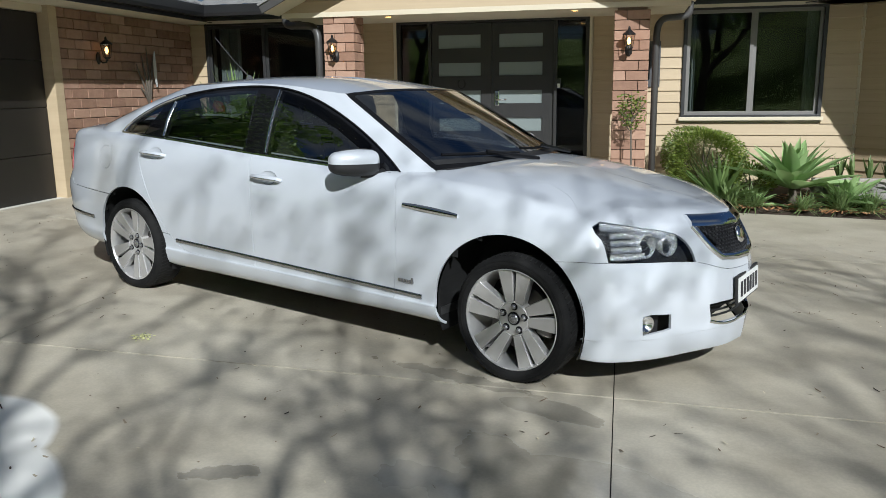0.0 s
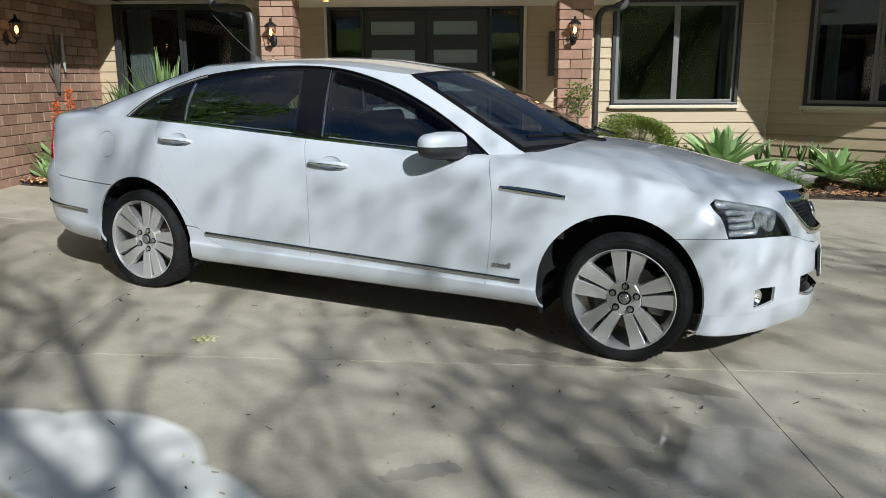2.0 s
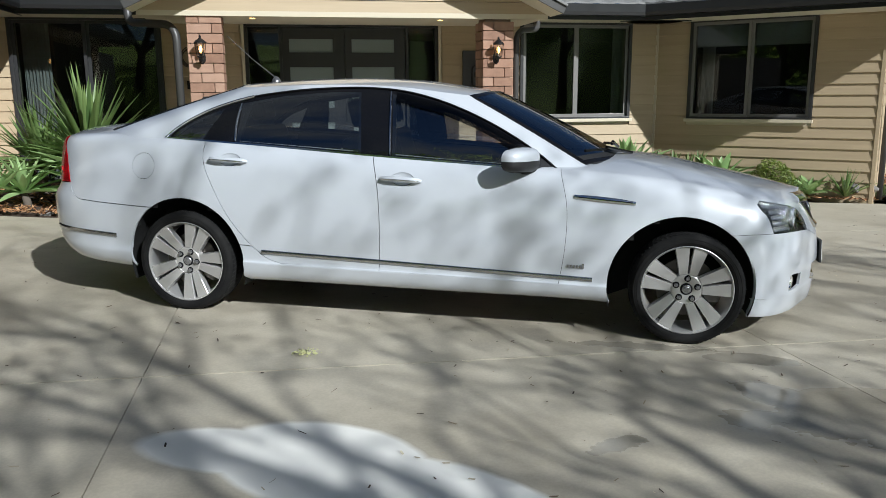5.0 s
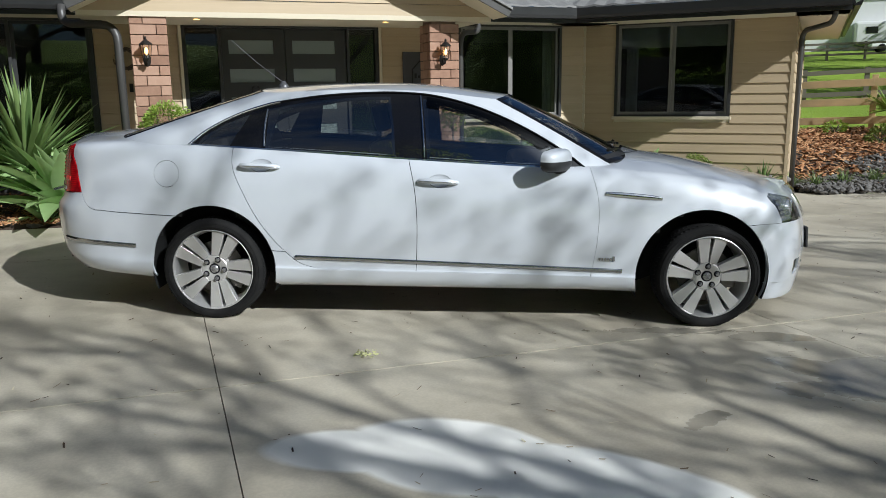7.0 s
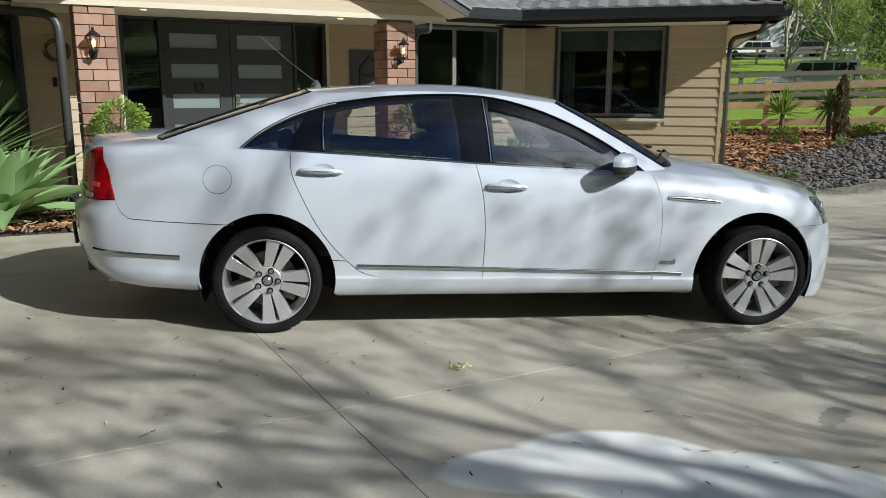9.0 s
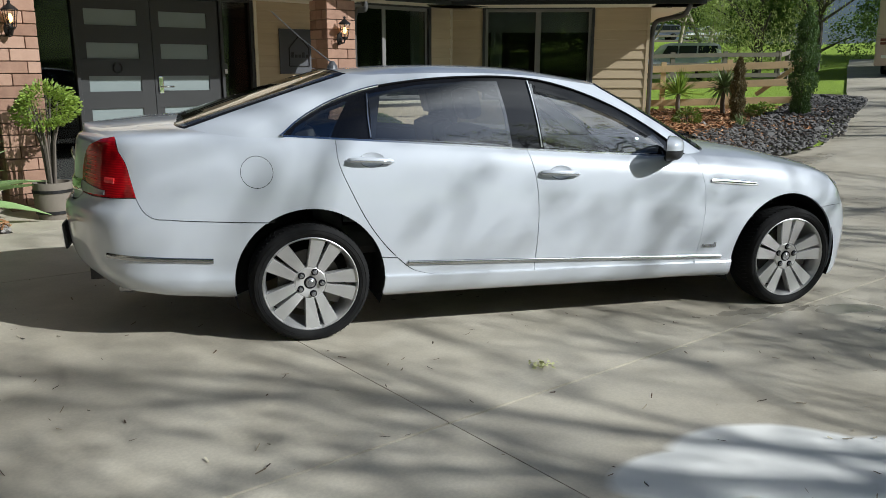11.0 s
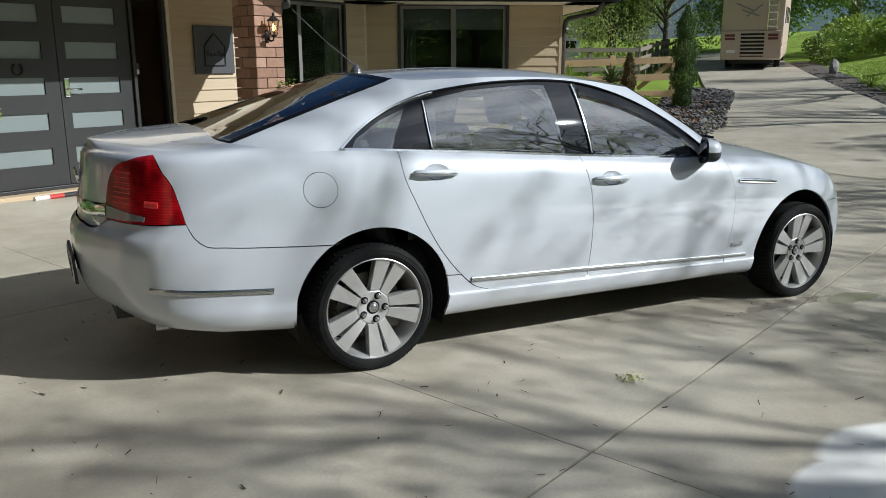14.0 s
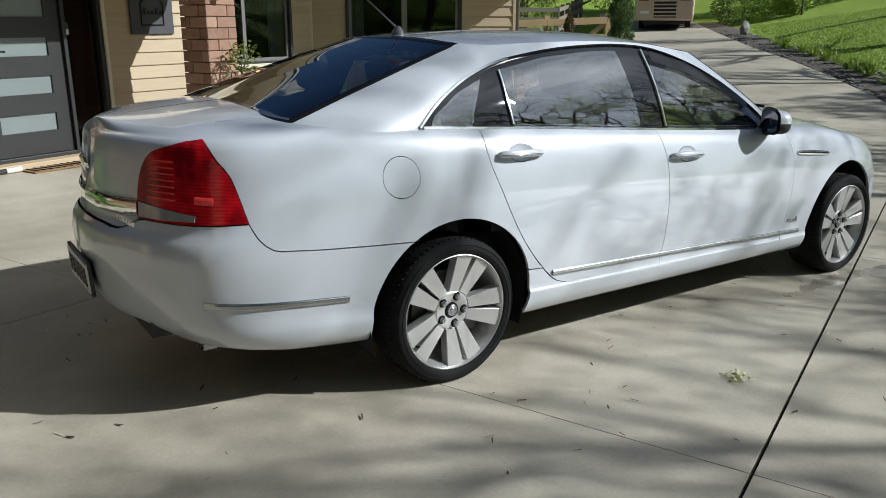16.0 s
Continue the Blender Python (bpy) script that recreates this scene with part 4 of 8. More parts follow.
def seek(F, ax, targets, start, lim):
    """Finds the parameters at which F has the wanted two coordinates."""
    q = np.array([start] * len(targets), float) if np.ndim(start) == 1 else np.array(start, float)
    tg = np.array(targets, float)
    for _ in range(40):
        p = F(q)[:, ax]
        e = tg - p
        h = 1e-3
        ja = (F(q + [h, 0])[:, ax] - F(q - [h, 0])[:, ax]) / (2 * h)
        jb = (F(q + [0, h])[:, ax] - F(q - [0, h])[:, ax]) / (2 * h)
        det = ja[:, 0] * jb[:, 1] - ja[:, 1] * jb[:, 0]
        det = np.where(np.abs(det) < 1e-6, 1e-6, det)
        da = (e[:, 0] * jb[:, 1] - e[:, 1] * jb[:, 0]) / det
        db = (ja[:, 0] * e[:, 1] - ja[:, 1] * e[:, 0]) / det
        q += np.clip(np.stack([da, db], 1), -.3, .3) * .8
        q = np.clip(q, lim[0], lim[1])
    return q


def dense(pts, step=.03, smooth=True, closed=False):
    """Even points along a smooth (or straight) line through pts."""
    p = np.array(pts, float)
    if closed:
        p = np.vstack([p, p[:1]])
    if smooth and len(p) > 2:
        u = np.concatenate([[0], np.cumsum(np.linalg.norm(np.diff(p, axis=0), axis=1))])
        n = max(2, int(u[-1] / step))
        f = spline(u, p)
        out = f(np.linspace(0, u[-1], n + 1))
    else:
        out = [p[0]]
        for a, b in zip(p, p[1:]):
            n = max(1, int(np.linalg.norm(b - a) / step))
            out += [a + (b - a) * (i + 1) / n for i in range(n)]
        out = np.array(out)
    return out[:-1] if closed else out


BODY_LIM = ([S0, 0], [S1, 9])


def side(pts, **k):
    """Side-view (x, z) points to body parameters."""
    p = dense(pts, **k)
    st = np.stack([np.interp(p[:, 0], _fine[:, 0], _arc), np.clip((p[:, 1] - .2) * 11, .3, 8.7)], 1)
    return seek(body, [0, 2], p, st, BODY_LIM)


def front(pts, **k):
    """Front-view (y, z) points to body parameters on the nose."""
    p = dense(pts, **k)
    h = _arc > .5
    st = np.stack([np.interp(-p[:, 0], -_fine[h, 1], _arc[h]), np.clip((p[:, 1] - .2) * 14, .3, 8.7)], 1)
    return seek(body, [1, 2], p, st, BODY_LIM)


def back(pts, **k):
    p = dense(pts, **k)
    h = _arc < -.5
    st = np.stack([np.interp(p[:, 0], _fine[h, 1], _arc[h]), np.clip((p[:, 1] - .25) * 10, .3, 8.7)], 1)
    return seek(body, [1, 2], p, st, BODY_LIM)


def glassline(pts, **k):
    """Side-view (x, z) points to greenhouse parameters."""
    p = dense(pts, **k)
    sg = np.linspace(.22, .88, 120)
    bx = _base(sg)[:, 0]
    st = np.stack([np.interp(p[:, 0], bx, sg), np.full(len(p), .4)], 1)
    return seek(cabin, [0, 2], p, st, ([.2, -.1], [.9, 1.05]))


def inset(poly, d):
    """Shrinks a closed ring of points by d (in the scaled plane)."""
    n = len(poly)
    area = .5 * sum(poly[i - 1][0] * poly[i][1] - poly[i][0] * poly[i - 1][1] for i in range(n))
    sg = 1 if area > 0 else -1
    out = []
    for i in range(n):
        e = poly[(i + 1) % n] - poly[i - 1]
        L = max(np.linalg.norm(e), 1e-9)
        out.append(poly[i] + np.array([-e[1], e[0]]) / L * d * sg)
    return np.array(out)


def sheet(F, rings, scale, step, gap=.002, off=0.0):
    """Triangulates the region inside the first ring (and outside the others) of a surface's parameter plane."""
    from mathutils.geometry import delaunay_2d_cdt as cdt
    rs = []
    for k, r in enumerate(rings):
        r = np.array(r) * scale
        keep = [i for i in range(len(r)) if np.linalg.norm(r[i] - r[i - 1]) > 1e-4]
        rs.append(inset(r[keep], gap if k == 0 else -gap))
    pts, edges, faces = [], [], []
    for r in rs:
        b = len(pts)
        pts += [Vector(p) for p in r]
        faces.append(list(range(b, b + len(r))))
    lo, hi = rs[0].min(0), rs[0].max(0)
    ring = np.vstack(rs)
    for gx in np.arange(lo[0] + step, hi[0], step):
        for gy in np.arange(lo[1] + step, hi[1], step):
            if np.min(np.abs(ring[:, 0] - gx) + np.abs(ring[:, 1] - gy)) > step * .6:
                pts.append(Vector((gx, gy)))
    if F is body:
        for v in (1.0, 1.5, 2.0, 2.25, 2.5, 2.75, 3.0, 3.4, 8.0, 8.4, 8.8, 9.2, 9.6):
            for gx in np.arange(lo[0] + step * .5, hi[0], step * .8):
                if lo[1] < v * scale[1] < hi[1] and np.min(np.abs(ring[:, 0] - gx) + np.abs(ring[:, 1] - v * scale[1])) > .012:
                    pts.append(Vector((gx, v * scale[1])))
    vs, es, fs = cdt(pts, [], faces, 2, 1e-6)[:3]
    used = sorted({i for f in fs for i in f})
    at = {o: i for i, o in enumerate(used)}
    q = np.array([vs[i] for i in used]) / scale
    fs = [[at[i] for i in f] for f in fs]
    P = F(q)
    h = 2e-3
    du = F(q + [h, 0]) - F(q - [h, 0])
    dv = F(q + [0, h]) - F(q - [0, h])
    N = np.cross(du, dv)
    ln = np.linalg.norm(N, axis=1)[:, None]
    N = N / np.maximum(ln, 1e-12)
    N[ln[:, 0] < 1e-10] = (0, 0, 1)
    mid = np.array([0, 0, .75])
    flip = np.sum(N * (P - mid) * [.3, 1, 1.2], 1) < 0
    N[flip] *= -1
    P = P + N * off
    return P, N, fs


def panel(name, F, rings, scale, material, parent, sides=(1, -1), join=False, step=.045, gap=.002, off=0.0, thick=.014, label=""):
    """Builds a panel with a folded rim on each side of the car (or both sides in one mesh)."""
    P, N, fs = sheet(F, rings, scale, step, gap, off)
    count = {}
    for f in fs:
        for a, b in zip(f, f[1:] + f[:1]):
            count[frozenset((a, b))] = count.get(frozenset((a, b)), 0) + 1
    rim = [(a, b) for f in fs for a, b in zip(f, f[1:] + f[:1]) if count[frozenset((a, b))] == 1]
    obs = []
    V, F3, NN = [], [], []
    for sg in sides:
        m = np.array([1, sg, 1])
        b = len(V)
        V += list(P * m)
        NN += list(N * m)
        for f in fs:
            A, B, C = (P[i] * m for i in f[:3])
            good = np.dot(np.cross(B - A, C - A), N[f[0]] * m) > 0
            F3.append([b + i for i in (f if good else f[::-1])])
        if thick:
            for a, c in rim:
                if abs(P[a][1]) < 3e-3 and abs(P[c][1]) < 3e-3 and join:
                    continue
                e = P[c] - P[a]
                n = np.cross(e, N[a])
                n = n / max(np.linalg.norm(n), 1e-9)
                k = len(V)
                V += [P[a] * m, P[c] * m, (P[c] - N[c] * thick) * m, (P[a] - N[a] * thick) * m]
                NN += [n * m] * 4
                F3.append([k, k + 1, k + 2, k + 3])
        if not join or sg == sides[-1]:
            me = bpy.data.meshes.new(name)
            me.from_pydata([tuple(v) for v in V], [], F3)
            for p in me.polygons:
                p.use_smooth = True
            me.normals_split_custom_set_from_vertices([tuple(n) for n in NN])
            me.materials.append(material)
            ob = new(name, me)
            ob.parent = parent
            if label:
                ob["label"] = label
            obs.append(ob)
            V, F3, NN = [], [], []
    return obs


BS = np.array([1.0, 0.095])     # body parameter plane to metres
GS = np.array([3.6, 0.50])      # greenhouse parameter plane to metres


def arc_pts(cx, cz, r, a0, a1, n=30):
    return [(cx + r * math.cos(radians(a0 + (a1 - a0) * i / n)), cz + r * math.sin(radians(a0 + (a1 - a0) * i / n))) for i in range(n + 1)]


def cat(*runs):
    return np.vstack([np.atleast_2d(r) for r in runs])


def sv(x, v):
    """A body parameter at station x and level v."""
    return np.array([[np.interp(x, _fine[:, 0], _arc), v]])


def run(x0, v0, x1, v1, n=24):
    a, b = sv(x0, v0)[0], sv(x1, v1)[0]
    return np.array([a + (b - a) * i / n for i in range(n + 1)])


def smid(v, at):
    return np.array([[at, v]])


FA, RA = (1.48, .338, .398), (-1.50, .338, .388)    # wheel arches: x, z, radius
# shut lines in side view
door_front = [(.80, .952), (.838, .80), (.842, .55), (.825, .40), (.812, .320)]
door_mid = [(-.293, 1.008), (-.262, .88), (-.240, .667), (-.240, .50), (-.246, .341)]
door_rear = [(-1.362, 1.062), (-1.359, .985), (-1.287, .80), (-1.156, .575), (-1.05, .455), (-.95, .375), (-.86, .350)]
dbot = lambda x: .336 - .018 * x
L_front, L_mid, L_rear = (side(d) for d in (door_front, door_mid, door_rear))
bot_f = side([(-.246, dbot(-.246)), (.812, dbot(.812))], smooth=False)
bot_r = side([(-.86, dbot(-.86)), (-.246, dbot(-.246))], smooth=False)
fa = lambda a0, a1: side(arc_pts(*FA, a0, a1), smooth=False)
ra = lambda a0, a1: side(arc_pts(*RA, a0, a1), smooth=False)
ang = lambda c, z, left: 180 - math.degrees(math.asin((z - c[1]) / c[2])) if left else math.degrees(math.asin((z - c[1]) / c[2]))


def over(line, v):
    """The end of a shut line carried up to level v."""
    return np.array([[line[0][0], v]])


def level_run(s0, s1, v, n=40):
    return np.array([[s0 + (s1 - s0) * i / n, v] for i in range(n + 1)])


TOPV = 9.25      # the shoulder's inner edge beside the glass


def cup_ring(xc, zc):
    return side([(xc + .066 * math.cos(2 * math.pi * k / 28), zc + .005 + .036 * math.sin(2 * math.pi * k / 28)) for k in range(28)], smooth=False, step=9)


# front door skin
ring = cat(over(L_front, TOPV), L_front, bot_f[::-1], L_mid[::-1], over(L_mid, TOPV), level_run(L_mid[0][0], L_front[0][0], TOPV)[1:-1])
front_door = panel("front_door", body, [ring, cup_ring(-.105, .886)], BS, PAINT, car, label="white front door with chrome strip")
ring = cat(over(L_mid, TOPV), L_mid, bot_r[::-1], L_rear[::-1], over(L_rear, TOPV), level_run(L_rear[0][0], L_mid[0][0], TOPV)[1:-1])
rear_door = panel("rear_door", body, [ring, cup_ring(-1.18, .966)], BS, PAINT, car, label="white rear door with chrome strip")
# sill below the doors
sill_f = side([(FA[0] + FA[2] * math.cos(radians(ang(FA, dbot(1.1), True))), dbot(1.1)), (.812, dbot(.812))], smooth=False)
a_s = ang(FA, dbot(1.1), True)
i_cut = int(np.argmin(np.abs(L_rear[:, 0] - sv(-1.05, 3)[0, 0])))
ring = cat(fa(a_s, ang(FA, .23, True) + 3), run(1.09, .05, -1.10, .05, 60), ra(-14, 17.5)[1:], L_rear[i_cut:], bot_r[1:], bot_f[1:], sill_f[::-1][1:-1])
panel("sill_panel", body, [ring], BS, PAINT, car, label="white lower sill panel")
# front wing
seam_f = side([(1.735, .640), (1.85, .648), (1.965, .650)])
hl_rear = [(1.965, .650), (1.93, .735), (1.872, .812), (1.888, .824)]
L_hlr = side(hl_rear)
hood_v = 10.0
# lamps in front
hl_bot = cat(seam_f[-1:], front([(.765, .648), (.62, .640), (.50, .630), (.398, .618)]))
hl_top = front([(.398, .618), (.402, .68), (.432, .735), (.51, .768), (.60, .788), (.68, .808), (.735, .822)])
ring_hl = cat(hl_bot, hl_top[1:], L_hlr[::-1][1:])
panel("headlamp", body, [ring_hl], BS, CLEAR, car, step=.05, label="clear wraparound headlamp lens", thick=.02)
panel("headlamp_housing", body, [ring_hl], BS, plain("lamp_housing_grey", (.035, .036, .038), .2, .3, .3, 40), car, step=.05, off=-.05, thick=0)
# wing and bonnet share the line over the wing to the lamp's rear corner
gr_side = front([(.330, .772), (.322, .745), (.292, .68), (.240, .624)])
gr_bot = front([(.240, .624), (.12, .612), (0.0005, .609)])
hood_edge = cat(run(1.0, hood_v, 1.55, hood_v, 22), dense(np.vstack([sv(1.55, hood_v) * BS, sv(1.70, 9.80) * BS, sv(1.80, 9.52) * BS, sv(1.86, 9.25) * BS, hl_top[-1:] * BS]), .02)[1:] / BS)
ring = cat(fa(ang(FA, .640, False), a_s), sill_f[1:], L_front[::-1][1:], over(L_front, TOPV), sv(.98, hood_v), hood_edge, L_hlr[::-1][1:], seam_f[::-1][1:])
panel("front_wing", body, [ring], BS, PAINT, car, gap=.0002)
under = front([(.398, .618), (.33, .598), (.28, .580), (.235, .568), (.12, .558), (.0005, .556)])
i_u = int(np.argmin(np.abs(body(under)[:, 1] - .245)))
ring = cat(hood_edge, hl_top[::-1][1:], under[1:i_u + 1], gr_side[::-1], level_run(gr_side[0][0], S1, 8.95)[1:], smid(10, S1), smid(11, S1), smid(11.999, S1), run(2.3, 11.999, 1.06, 11.999, 30), run(1.06, 11.9, 1.0, 10.0, 12)[1:-1])
panel("bonnet", body, [ring], BS, PAINT, car, join=True, gap=.0002, label="white bonnet down to the grille")
ring = cat(under[i_u:], smid(float(gr_bot[-1][1]), S1), gr_bot[::-1][1:])
panel("grille_lip", body, [ring], BS, PAINT, car, join=True, gap=0)
# front bumper
bl = lambda v: smid(v, S1)
intake_ring = front([(.0005, .410), (.25, .406), (.335, .402), (.305, .315), (.26, .300), (.0005, .296)], smooth=False)
fog_ring = front([(.690, .392), (.655, .398), (.558, .388), (.545, .315), (.675, .300)], closed=True, smooth=False)
ring = cat(fa(ang(FA, .285, False), ang(FA, .640, False)), seam_f[1:], hl_bot[1:], under[1:], intake_ring, bl(2.0), level_run(S1, sv(1.865, 0)[0, 0], 2.0)[1:], fa(ang(FA, .285, False), ang(FA, .640, False))[:1])
ring_lip = cat(fa(ang(FA, .205, False), ang(FA, .282, False)), level_run(sv(1.865, 0)[0, 0], S1, 2.0), bl(1), bl(.08), level_run(S1, sv(1.865, 0)[0, 0], .08)[1:])
panel("bumper_lip", body, [ring_lip], BS, PAINT, car, join=True, gap=.0015, off=-.003, label="white lower bumper lip")
panel("front_bumper", body, [ring[:-1], fog_ring], BS, PAINT, car, join=True, label="white front bumper with fog lamp recesses")
# grille
ring_gr = cat(gr_side, gr_bot[1:], level_run(S1, gr_side[0][0], 8.95)[0:-1])
_g = plain("dark_mesh", (0.02, 0.02, 0.022), 0.45, 0.3, 0.3, 40)
panel("grille_backing", body, [ring_gr], BS, _g, car, join=True, off=-.03, thick=0)


def ribbon(name, F, line, width, scale, material, parent, sides=(1, -1), off=.006, thick=.008, join=False, label="", closed=False):
    """A raised strip along a line on a surface: half-round section of the given width."""
    line = np.array(line)
    P = F(line)
    h = 2e-3
    N = np.cross(F(line + [h, 0]) - F(line - [h, 0]), F(line + [0, h]) - F(line - [0, h]))
    N /= np.maximum(np.linalg.norm(N, axis=1)[:, None], 1e-12)
    fl = np.sum(N * (P - [0, 0, .7]) * [.3, 1, 1], 1) < 0
    N[fl] *= -1
    T = np.gradient(P, axis=0)
    T /= np.linalg.norm(T, axis=1)[:, None]
    Bn = np.cross(N, T)
    prof = [(-.5, -thick), (-.5, off * .4), (-.28, off), (.28, off), (.5, off * .4), (.5, -thick)]
    wd = width if hasattr(width, "__len__") else [width] * len(P)
    obs = []
    for sg in sides:
        bm = bmesh.new()
        rows = [[bm.verts.new(Vector((P[i] + Bn[i] * a * wd[i] + N[i] * b) * [1, sg, 1])) for a, b in prof] for i in range(len(P))]
        for r0, r1 in zip(rows, rows[1:] + (rows[:1] if closed else [])):
            for a in range(len(prof) - 1):
                f = (r0[a], r0[a + 1], r1[a + 1], r1[a])
                bm.faces.new(f if sg > 0 else f[::-1])
        if not closed:
            bm.faces.new(rows[0])
            bm.faces.new(rows[-1])
        bmesh.ops.recalc_face_normals(bm, faces=bm.faces)
        obs.append(part(name, bm, material, parent, label, smooth=True, angle=50))
    return obs


# inside the lamps: bright reflector steps at the outer end, a light bar along the top
for k in range(4):
    z = .672 + .030 * k
    ribbon("indicator_reflector", body, front([(.785 - .012 * k, z), (.73 - .006 * k, z), (.650, z)]), .0285, BS, LAMPBOWL, car, off=-.012, thick=.045)
ribbon("lamp_light_bar", body, front([(.755, .802), (.66, .786), (.56, .764), (.46, .728)]), .040, BS, LAMPBOWL, car, off=-.012, thick=.045)
ribbon("grille_frame", body, cat(gr_side, gr_bot[1:]), .034, BS, CHROME, car, off=.012, thick=.03, label="chrome grille frame")
ribbon("grille_bar", body, cat(level_run(gr_side[0][0] - .01, S1, 8.75, 20)), .080, BS, CHROME, car, off=.018, thick=.03)
seeds = []
for i in range(0, 12):
    for j in range(-6, 7):
        y, z = i * .026 + (j % 2) * .013, .676 + j * .0155
        if y < .205 + (z - .62) * .5 and .628 < z < .765:
            seeds.append((max(y, .0006), z))
Ps = body(front(seeds, smooth=False, step=9))
bm = bmesh.new()
for p, (y, z) in zip(Ps, seeds):
    for sg in ((1, -1) if y > .001 else (1,)):
        bmesh.ops.create_cone(bm, cap_ends=False, segments=6, radius1=.0155, radius2=.010, depth=.018, matrix=Matrix.Translation((p[0] - .018, p[1] * sg, p[2])) @ pose(0, 0, 0, 0, -90, 0))
part("grille_mesh", bm, plain("mesh_black", (0.035, 0.035, 0.038), 0.3, 0.2, 0.3, 40), car)
bm = bmesh.new()
lathe(bm, [(.0, .018), (.03, .02), (.043, .012), (.048, .0), (.0, -.002)], 24, pose(2.315, 0, .695, 0, 0, -90) @ pose(0, 0, 0, 18))
part("nose_badge", bm, CHROME, car, "round chrome nose badge", smooth=True)
# lower intake
cuts = plain("intake_dark", (0.01, 0.01, 0.011), 0.6, 0, .3, 30)
block("lower_intake", (2.14, 2.20, -.36, .36, .27, .43), cuts, car)
bm = bmesh.new()
for k in range(4):
    tube(bm, [(2.335 - 1.1 * (.064 * i - .32)**2, -.32 + .064 * i, .318 + k * .026) for i in range(11)], .006, 6)
part("intake_bars", bm, PLASTIC, car)
ribbon("intake_trim", body, front([(.0005, .294), (.26, .298), (.315, .316)]), .014, BS, CHROME, car, off=.004)
for sg in (1, -1):
    block("fog_recess", (-.06, .0, -.085, .085, -.065, .055), cuts, car, pose(2.068, sg * .61, .352, 0, 0, sg * 36))
    bm = lathe(bmesh.new(), [(.0, .0), (.026, .004), (.034, .02), (.041, .024), (.044, .012), (.04, -.03)], 28, pose(2.088, sg * .645, .350, 0, 0, -90 + sg * 30))
    part("fog_lamp", bm, CHROME, car, "round fog lamp with chrome ring", smooth=True)
    for k, (dx, dy, r) in enumerate(((2.052, .598, .054), (2.118, .485, .050))):
        m = pose(dx, sg * dy, .705 - k * .005, 0, 0, -90 + sg * 20)
        bm = lathe(bmesh.new(), [(.0, -.03), (r * .55, -.02), (r * .8, .0), (r, .018), (r * 1.1, .018), (r * 1.1, -.04)], 28, m)
        part("projector", bm, LAMPBOWL, car, smooth=True)
        bm = lathe(bmesh.new(), [(.0, .012), (r * .4, .008), (r * .68, -.008)], 24, m)
        part("projector_lens", bm, CLEAR, car, smooth=True)
# number plates: blank bars in place of the characters


def number_plate(name, m):
    ob = part(name, cuboid(bmesh.new(), -.195, .195, -.008, .006, -.072, .072, m, .004), PLASTIC, car, "number plate with dark bars on white")
    part("plate_face", cuboid(bmesh.new(), -.18, .18, -.013, -.006, -.06, .06, m), PLATE, ob)
    bm = bmesh.new()
    for k in range(6):
        x = -.138 + .055 * k
        cuboid(bm, x - .017, x + .017, -.0155, -.012, -.038, .038, m)
    part("plate_bars", bm, INK, ob)


number_plate("front_plate", pose(2.376, 0, .452, -4, 0, 90))
number_plate("rear_plate", pose(-2.768, 0, .49, 4, 0, -90))
# rear quarter, up to the deck and the pillar's foot
seam_r = side([(-1.712, .660), (-1.95, .668), (-2.19, .680), (-2.275, .690), (-2.318, .728), (-2.345, .785)])
tl_front = side([(-2.345, .785), (-2.368, .88), (-2.389, .955), (-2.418, 1.002)])
apex = np.array([[tl_front[-1][0] - .075, 8.75]])
tl_front = cat(tl_front, apex)
deck_v = 9.9
filler = [(-1.765 + .079 * math.cos(2 * math.pi * k / 28), .915 + .079 * math.sin(2 * math.pi * k / 28)) for k in range(28)]
ring_f = side(filler, smooth=False)
ring = cat(ra(ang(RA, .455, False), ang(RA, .660, True)), seam_r[1:], tl_front[1:], run(-2.44, deck_v, -2.16, deck_v, 14), sv(-2.1, 9.6), run(-1.93, 9.06, -1.45, 9.06, 20), over(L_rear, TOPV), L_rear[:i_cut + 1])
panel("rear_quarter", body, [ring, ring_f], BS, PAINT, car, gap=.0016)
panel("fuel_flap", body, [ring_f[::-1]], BS, PAINT, car, gap=.0008, label="round white fuel flap")
# tail lamps
tl_bot = back([(.788, .785), (.70, .776), (.56, .770), (.425, .768)])
tl_in = cat(back([(.425, .768), (.418, .86), (.432, .96), (.462, 1.010), (.50, 1.030)]), apex)
ring_tl = cat(tl_front[::-1], tl_bot[1:], tl_in[1:])
panel("tail_lamp", body, [ring_tl], BS, RED, car, step=.03, off=.003, label="red tail lamp with a clear lower corner", thick=.02)
ring_cl = back([(.672, .785), (.56, .778), (.432, .775), (.428, .836), (.56, .824), (.672, .812)], closed=True, smooth=False)
panel("reversing_lens", body, [ring_cl], BS, plain("grey_lens", (.30, .30, .31), .12, .2, .35, 24), car, step=.03, off=.008, thick=.008, label="clear reversing lens")
LED = plain("led_red", (0.95, 0.05, 0.05), 0.15, 0, 0.3, 90, 0.2)
for k in range(7):
    z = .858 + .022 * k
    ribbon("led_row", body, back([(.60 - .004 * k, z), (.54, z), (.475 + .002 * k, z)]), .0075, BS, LED, car, off=.0075, thick=.004)
ribbon("lamp_reflector_block", body, back([(.715, .862), (.69, .863), (.665, .864)]), .028, BS, LED, car, off=.0072, thick=.004)
